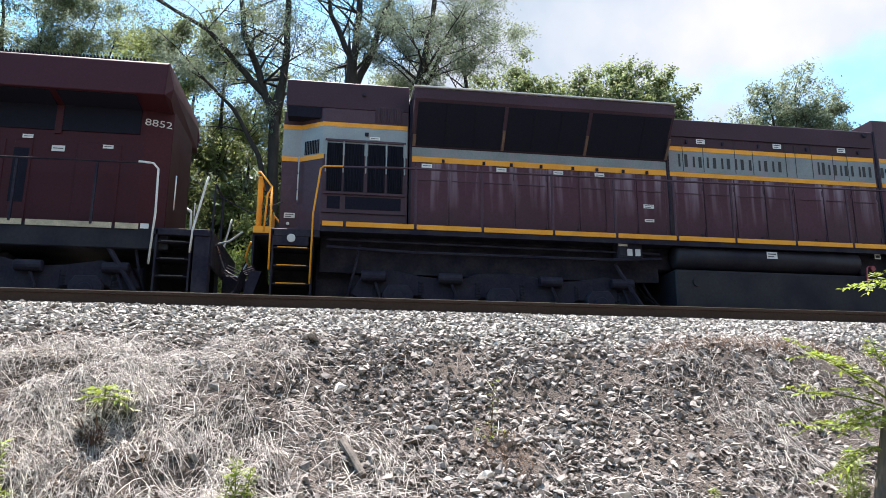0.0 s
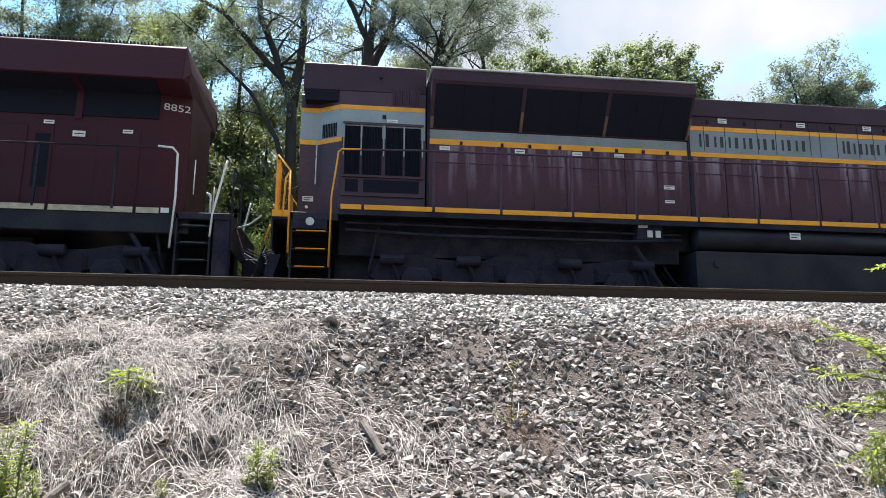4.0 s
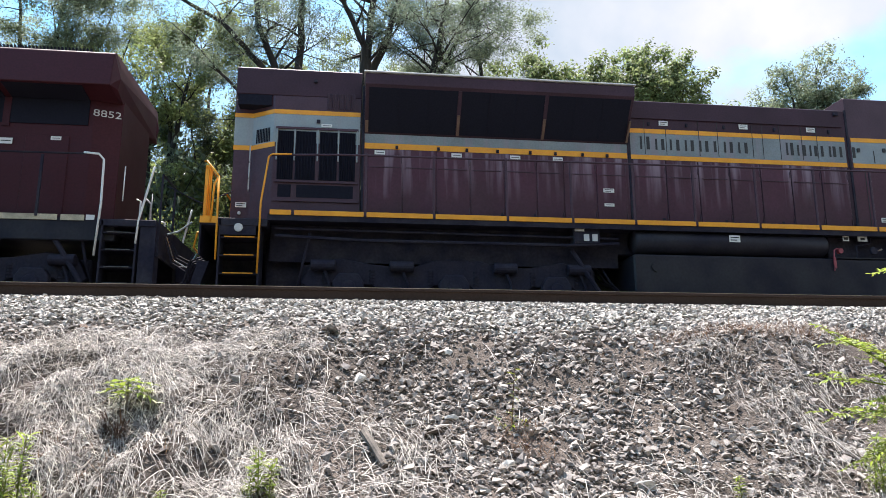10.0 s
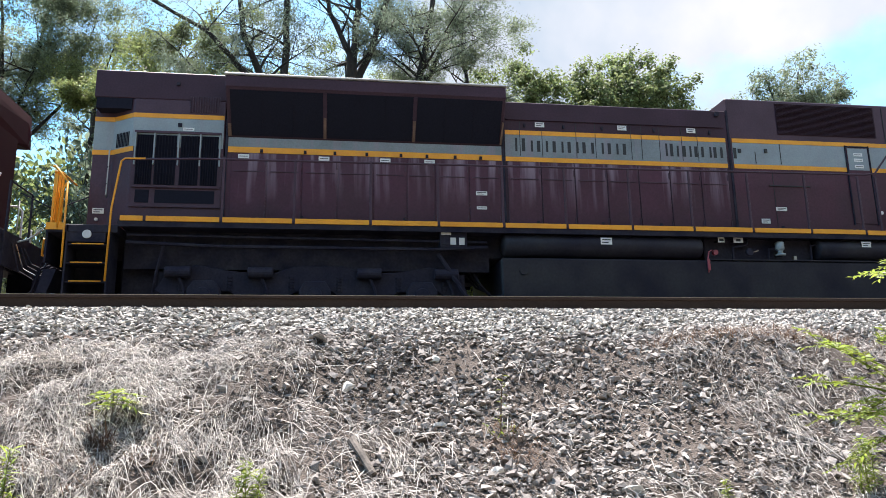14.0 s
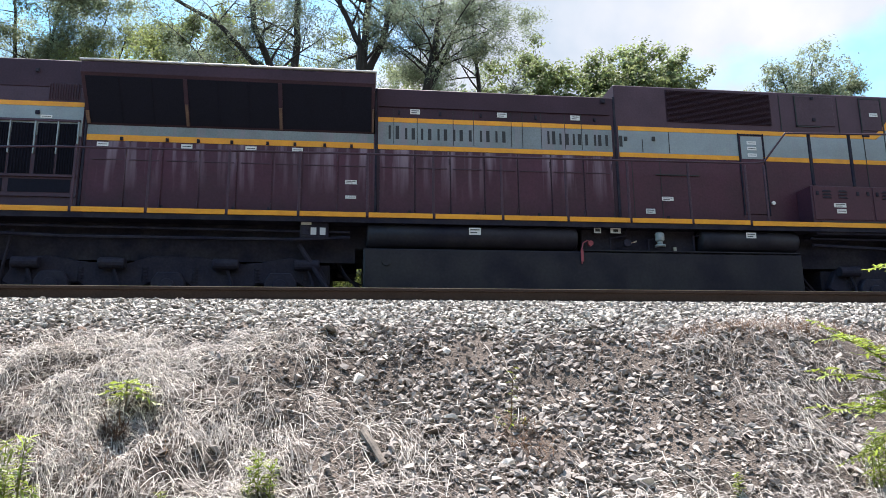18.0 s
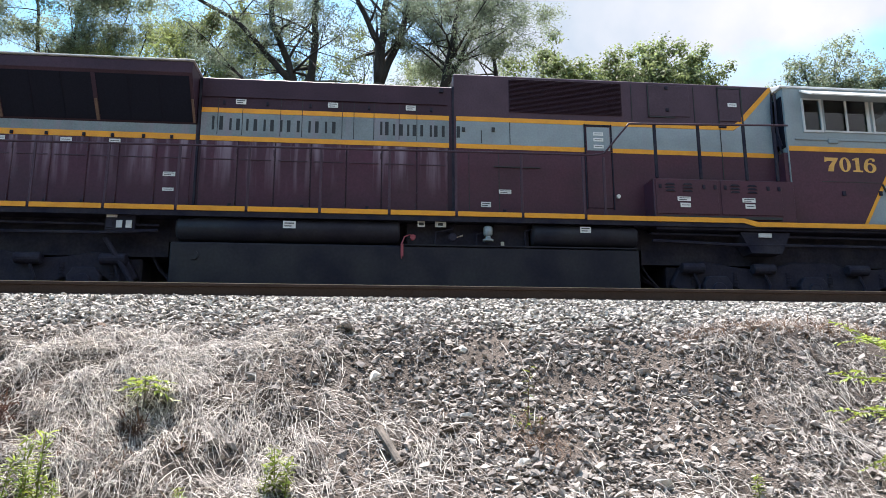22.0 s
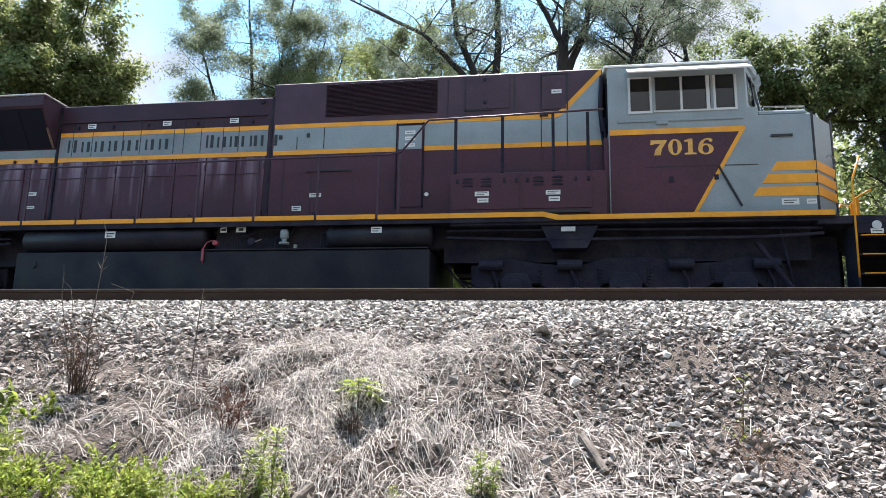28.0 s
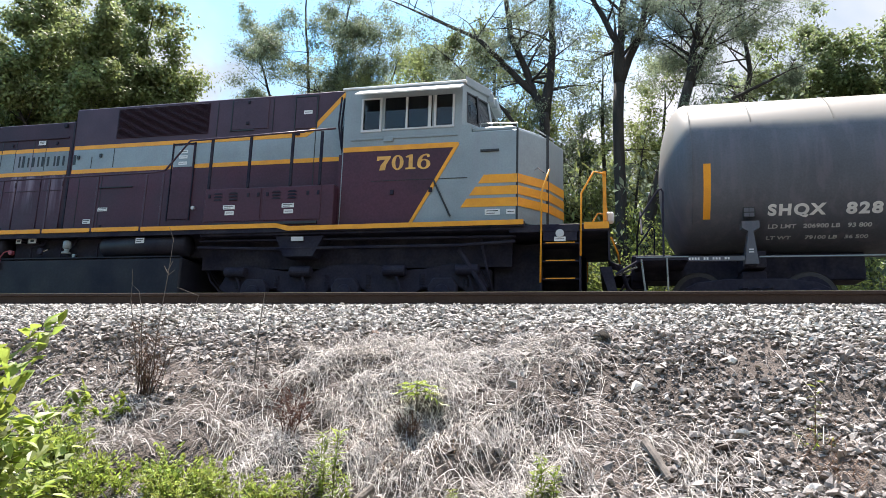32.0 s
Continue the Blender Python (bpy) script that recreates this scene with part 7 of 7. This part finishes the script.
def on_ground(x, y, h=0.0):
    return (x, y, ground_at(x, y) + h)


stick([on_ground(0.11, 6.10, 0.05), on_ground(0.19, 5.93, 0.06), on_ground(0.28, 5.75, 0.03)], 0.035, 0.03, DRYWOOD, "short dark weathered wood chunk on the straw")
stick([on_ground(-1.93, 5.48, 0.13), on_ground(-1.99, 5.34, 0.10), on_ground(-2.06, 5.18, 0.02)], 0.028, 0.04, DRYWOOD, "split grey log end lying in weeds")
stick([on_ground(3.9, 6.2, 0.02), on_ground(4.15, 5.9, 0.08), on_ground(4.3, 5.5, 0.04)], 0.008, 0.005, STRAW, "thin pale dead branch on the bank")


def weed(at, height, pairs, leaf, mat, label, lean=(0, 0), seed=1, name="weed", stem_mat=None, spread=0.35, bare=0.3):
    """An upright weed: a thin stem with leaves set spirally along it."""
    rnd = random.Random(seed)
    t = thing(name, at, label, "weed", "weeds on the bank")
    pts = [Vector((lean[0] * (k / 6) ** 1.5, lean[1] * (k / 6) ** 1.5, height * k / 6)) for k in range(7)]
    part("stem", T(pts, [0.006 * (1 - 0.6 * k / 6) * (0.6 + height) for k in range(7)], 6), stem_mat or mat, t)
    c, d = [], []
    pairs = int(pairs * 1.7) if pairs > 20 else pairs
    for k in range(pairs):
        u = bare + (1 - bare) * k / pairs
        i = min(int(u * 6), 5)
        p = pts[i].lerp(pts[i + 1], u * 6 - i)
        a = k * 2.4 + rnd.uniform(-0.3, 0.3)
        w = Vector((math.cos(a), math.sin(a), rnd.uniform(0.1, 0.7))).normalized()
        c.append(tuple(p + w * leaf[0] * 0.45))
        d.append(tuple(w))
    blade_mesh("leaves", np.array(c), np.array(d), leaf[0], leaf[1], mat, t, spread)
    return t


def leafy_clump(at, stems, height, count, leaf, mat, label, seed, spread_r=0.2, name="weed", cat="weed", out=0.8):
    rnd = random.Random(seed)
    t = thing(name, at, label, cat, "weeds on the bank")
    w = Wood()
    for k in range(stems):
        one = Wood()
        a = rnd.uniform(0, 6.28)
        grow(one, (rnd.uniform(-1, 1) * spread_r * 0.4, rnd.uniform(-1, 1) * spread_r * 0.4, -0.02), (math.cos(a) * out, math.sin(a) * out, 1), height * rnd.uniform(0.6, 1.1), 0.006, 1, 0.1, 4, rnd, 0.3)
        raw("stem", one.v, one.f, mat, t)
        w.tips += one.tips
    c, d = leaves_on(w, count, 0.012)
    if count < 300:
        blade_mesh("leaves", c, d, leaf[0], leaf[1], mat, t, 0.5)
    else:
        leaf_mesh("leaves", c, d, leaf[0], leaf[1], mat, t, 0.5)
    return t


def seedling(at, height, label):
    """A young tree: one bare stem that carries a flat whorl of feathered leaves."""
    rnd = random.Random(3)
    t = thing("seedling", at, label, "seedling", "weeds on the bank")
    part("stem", T([(0, 0, -0.03), (0.01, 0, height * 0.5), (0.0, 0.01, height)], [0.010, 0.008, 0.005], 6), DRYWOOD, t)
    for k in range(12):
        a = k * 2.4 + rnd.uniform(-0.2, 0.2)
        z0 = height * (0.62 + 0.38 * k / 14)
        long = rnd.uniform(0.17, 0.27) * (1.1 - 0.45 * k / 14)
        up = 0.05 + 0.5 * k / 14
        way = Vector((math.cos(a), math.sin(a), up)).normalized()
        pts = [Vector((0, 0, z0)) + way * long * u + Vector((0, 0, -0.10 * long * 4 * u * u)) for u in (0, 0.35, 0.7, 1.0)]
        leaf = part("leaf_stalk", T(pts, [0.003, 0.003, 0.002, 0.0012], 4), LEAF_WEED, t)
        side = way.cross(Vector((0, 0, 1))).normalized()
        c, d = [], []
        for j in range(9):
            u = 0.28 + 0.72 * j / 8
            i = min(int(u * 3), 2)
            p = pts[i].lerp(pts[i + 1], u * 3 - i)
            w = (side * (1 if j % 2 else -1) + way * (0.7 if j < 8 else 6)).normalized()
            c.append(tuple(p + w * 0.028))
            d.append(tuple(w))
        blade_mesh("feathered_blade", np.array(c), np.array(d), 0.078, 0.032, LEAF_WEED, leaf, 0.3)
    return t


def place_weeds():
    x, y = -1.86, 6.40
    seedling((x, y, ground_at(x, y)), 0.32, "young yellow-green seedling growing out of the straw")
    # dark tussock of old roots at its foot
    leafy_clump((x - 0.03, y - 0.14, ground_at(x, y - 0.14)), 9, 0.17, 150, (0.13, 0.011), DEADWEED, "dark brown dead tussock under a seedling", 5)
    for (x, y, h, n, lf, s) in ((-0.68, 5.45, 0.34, 46, (0.075, 0.018), 1), (-0.60, 5.40, 0.30, 40, (0.075, 0.018), 2), (-0.76, 5.42, 0.26, 36, (0.07, 0.018), 3),
                               (-2.42, 5.50, 0.50, 60, (0.085, 0.02), 4), (-2.36, 5.4, 0.36, 46, (0.08, 0.02), 5), (-2.50, 5.38, 0.4, 46, (0.08, 0.02), 6), (-2.12, 5.3, 0.30, 40, (0.07, 0.018), 7),
                               (4.15, 5.45, 0.42, 50, (0.10, 0.014), 8), (4.25, 5.5, 0.36, 50, (0.10, 0.014), 9), (4.05, 5.4, 0.34, 46, (0.10, 0.014), 10), (2.9, 5.35, 0.2, 30, (0.06, 0.014), 11),
                               (-2.2, 5.22, 0.62, 70, (0.085, 0.02), 12), (-1.3, 5.35, 0.16, 24, (0.06, 0.016), 13)):
        x += 0.05
        weed((x, y, ground_at(x, y) - 0.01), h, n, lf, LEAF_WEED, "upright narrow-leaved green weed", (random.uniform(-0.06, 0.06), random.uniform(-0.05, 0.05)), s, bare=0.05)
    weed((1.42, 6.35, ground_at(1.42, 6.35)), 0.52, 14, (0.07, 0.02), LEAF_WEED, "single thin weed with a few small leaves", (0.03, 0), 21, stem_mat=RUSTGRASS, bare=0.15)
    leafy_clump((1.42, 6.33, ground_at(1.42, 6.33)), 3, 0.14, 16, (0.06, 0.02), LEAF_WEED, "small green sprig at a weed's foot", 23)
    # dead red-brown weed with tall bare stalks
    x, y = -4.75, 6.55
    z = ground_at(x, y)
    t = thing("dead_weed", (x, y, z), "dead red-brown weed clump with tall bare stalks", "weed", "weeds on the bank")
    w = Wood()
    rnd = random.Random(9)
    for k in range(24):
        a = rnd.uniform(0, 6.28)
        grow(w, (rnd.uniform(-0.06, 0.06), rnd.uniform(-0.06, 0.06), 0), (math.cos(a) * 0.2, math.sin(a) * 0.2, 1), rnd.uniform(0.22, 0.55), 0.006, 1, 0.05, 3, rnd, 0.3)
    raw("dead_branching", w.v, w.f, DEADWEED, t)
    c, d = leaves_on(w, 420, 0.03)
    leaf_mesh("withered_leaves", c, d, 0.06, 0.014, DEADWEED, t, 0.8)
    for dx, h, bx in ((0.10, 1.75, 0.05), (-0.32, 1.30, -0.02), (-0.18, 1.15, -0.16), (0.42, 1.1, 0.2)):
        part("bare_stalk", T([(dx * 0.3, 0, 0), (dx * 0.6, 0, h * 0.4), (dx, 0.02, h * 0.75), (dx + bx * 0.3, 0.02, h * 0.92), (dx - abs(bx), 0.02, h)], [0.006, 0.005, 0.004, 0.003, 0.002], 5), DRYWOOD, t)
    for k in range(3):
        part("stalk_bud", T([(0.10, 0, 1.22 + 0.03 * k), (0.10 + (0.08, -0.05, 0.05)[k], 0, 1.28 + 0.05 * k)], [0.006, 0.002], 5), DRYWOOD, t)
    weed((-3.75, 6.9, ground_at(-3.75, 6.9)), 0.85, 5, (0.05, 0.008), STRAW, "single dry grey stalk standing on the bank", (0.05, 0), 31, stem_mat=DRYWOOD, bare=0.7)
    leafy_clump((-2.95, 6.15, ground_at(-2.95, 6.15)), 10, 0.42, 380, (0.055, 0.012), RUSTDARK, "small withered red-brown weed", 33, out=0.4)
    leafy_clump((-4.9, 6.05, ground_at(-4.9, 6.05)), 6, 0.34, 90, (0.12, 0.05), LEAF_WEED, "bright yellow-green broad-leaved weed", 35)
    leafy_clump((-5.25, 5.9, ground_at(-5.25, 5.9)), 6, 0.34, 80, (0.12, 0.05), LEAF_WEED, "bright yellow-green broad-leaved weed", 36)


place_weeds()


def toe_greenery():
    """Low leafy growth along the foot of the bank."""
    rnd = random.Random(77)
    for k in range(30):
        x = rnd.uniform(-6.6, -2.5)
        y = 4.75 + 0.55 * rnd.random() + 0.10 * (-(x + 2.5))
        h = 0.22 + 0.10 * rnd.random() + 0.05 * max(0, -x - 4.2)
        leafy_clump((x, y, ground_at(x, y)), 10, h, 620, (0.044, 0.019), LEAF_HERB if k % 3 else LEAF_WEED, "low green leafy weeds at the foot of the bank", 100 + k, 0.3, "low_weeds", "weed", 1.0)


toe_greenery()


def broad_bush():
    """Leafy bush close by on the west side, with a few thin taller sprigs."""
    x, y = -4.08, 3.3
    t = thing("bush", (x, y, ground_at(x, y)), "dense leafy bush with large bright green pointed leaves", "bush", "bushes near the bank")
    w = Wood()
    rnd = random.Random(55)
    for k in range(40):
        a = rnd.uniform(0, 6.28)
        tall = k % 20 == 0
        grow(w, (rnd.uniform(-0.35, 0.3) - (0.1 if tall else 0), rnd.uniform(-0.2, 0.2), 0), (math.cos(a) * 0.22, math.sin(a) * 0.22, 1), (rnd.uniform(0.95, 1.32) if k % 5 < 3 else rnd.uniform(0.45, 0.9)) + (0.12 if tall else 0), 0.011, 1, 0.08, 5, rnd, 0.2)
    raw("branching", w.v, w.f, LEAF_BUSH, t)
    c, d = leaves_on(w, 17000, 0.06)
    blade_mesh("leaves", c, d, 0.125, 0.075, LEAF_WEED, t, 0.55)


broad_bush()


def locust_sapling():
    """Young tree close by on the east side: a dark leaning stem and feathery sprays."""
    x, y = 2.445, 3.3
    z = ground_at(x, y)
    t = thing("sapling", (x, y, z), "young tree with a dark leaning stem and feathery leaf sprays", "tree")
    stem = [(0.0, 0, -0.05), (0.27, 0, 1.04), (0.49, 0.0, 1.93), (0.62, 0.0, 2.4), (0.9, 0.03, 3.4), (1.1, 0.1, 4.2)]
    part("trunk", T(stem, [0.045, 0.042, 0.038, 0.034, 0.024, 0.012], 10), DRYWOOD, t, smooth=True)
    c, d = [], []
    rnd = random.Random(66)
    sprays = [((0.39, 0, 1.45), (-0.46, 0.0, 0.34)), ((0.38, 0, 1.42), (-0.40, 0.1, 0.16)), ((0.37, 0, 1.38), (-0.30, -0.1, 0.02)), ((0.40, 0, 1.5), (-0.26, 0.15, 0.26)), ((0.34, 0, 1.25), (-0.2, 0.1, -0.06)), ((0.36, 0, 1.32), (-0.28, 0.2, 0.08)), ((0.42, 0, 1.55), (-0.16, -0.1, 0.2)), ((0.38, 0, 1.42), (-0.16, 0.05, 0.02)),
              ((0.56, 0, 2.15), (-0.24, 0.0, 0.03)), ((0.58, 0, 2.2), (0.4, 0, 0.1)), ((0.65, 0, 2.5), (0.45, 0.2, 0.3)), ((0.8, 0, 3.0), (0.4, -0.2, 0.4)), ((1.0, 0.05, 3.8), (0.3, 0.2, 0.5)), ((1.0, 0.05, 3.8), (0.1, -0.3, 0.5))]
    for at, way in sprays:
        a, wv = Vector(at), Vector(way)
        if a.z < 1.7:
            a.z += 0.07
        pts = [a + wv * u + Vector((0, 0, -0.08 * u * u)) for u in (0, 0.33, 0.66, 1.0)]
        part("twig", T(pts, [0.006, 0.005, 0.004, 0.002], 5), LEAF_WEED, t)
        along = wv.normalized()
        across = along.cross(Vector((0, 0, 1))).normalized()
        for k in range(8):
            # each twig carries feathered leaves, alternately to either side
            u = 0.22 + 0.78 * k / 7
            i = min(int(u * 3), 2)
            p = pts[i].lerp(pts[i + 1], u * 3 - i)
            w_ = (across * (1 if k % 2 else -1) * rnd.uniform(0.3, 1.0) + along * rnd.uniform(0.5, 1.0) + Vector((0, 0, rnd.uniform(-0.45, 0.35)))).normalized()
            if k == 7:
                w_ = along
            long = rnd.uniform(0.10, 0.17)
            rib = [p, p + w_ * long * 0.5 + Vector((0, 0, 0.008)), p + w_ * long + Vector((0, 0, -0.02))]
            part("leaf_rib", T(rib, [0.0022, 0.0016, 0.0008], 4), LEAF_WEED, t)
            out = w_.cross(Vector((0, 0, 1))).normalized()
            for j in range(13):
                v = 0.15 + 0.85 * j / 12
                q = rib[0].lerp(rib[1], v * 2) if v < 0.5 else rib[1].lerp(rib[2], v * 2 - 1)
                d_ = (out * (1 if j % 2 else -1) + w_ * (0.45 if j < 12 else 8) + Vector((0, 0, rnd.uniform(-0.25, 0.25)))).normalized()
                c.append(tuple(q + d_ * 0.015))
                d.append(tuple(d_))
    blade_mesh("leaves", np.array(c), np.array(d), 0.04, 0.017, LEAF_WEED, t, 0.2)


locust_sapling()

# ---------------------------------------------------------------- what moves


def shift_at(t):
    return float(np.interp(t, [r[0] for r in S_ROWS], [r[1] for r in S_ROWS]))


def motions():
    for ob in (heritage, red, tanker):
        p = ob.matrix_basis.translation.copy()
        walk(ob, [(t, pose(p.x + s, p.y, p.z)) for t, s in S_ROWS])
    times = [0.0, 5.5] + [6.0 + 0.4 * k for k in range(66)]
    times = [t for t in times if t <= 32.0]
    for w, r in WHEELS:
        p = w.location.copy()
        walk(w, [(t, pose(p.x, p.y, p.z, 0, math.degrees(shift_at(t) / r), 0)) for t in times])


motions()
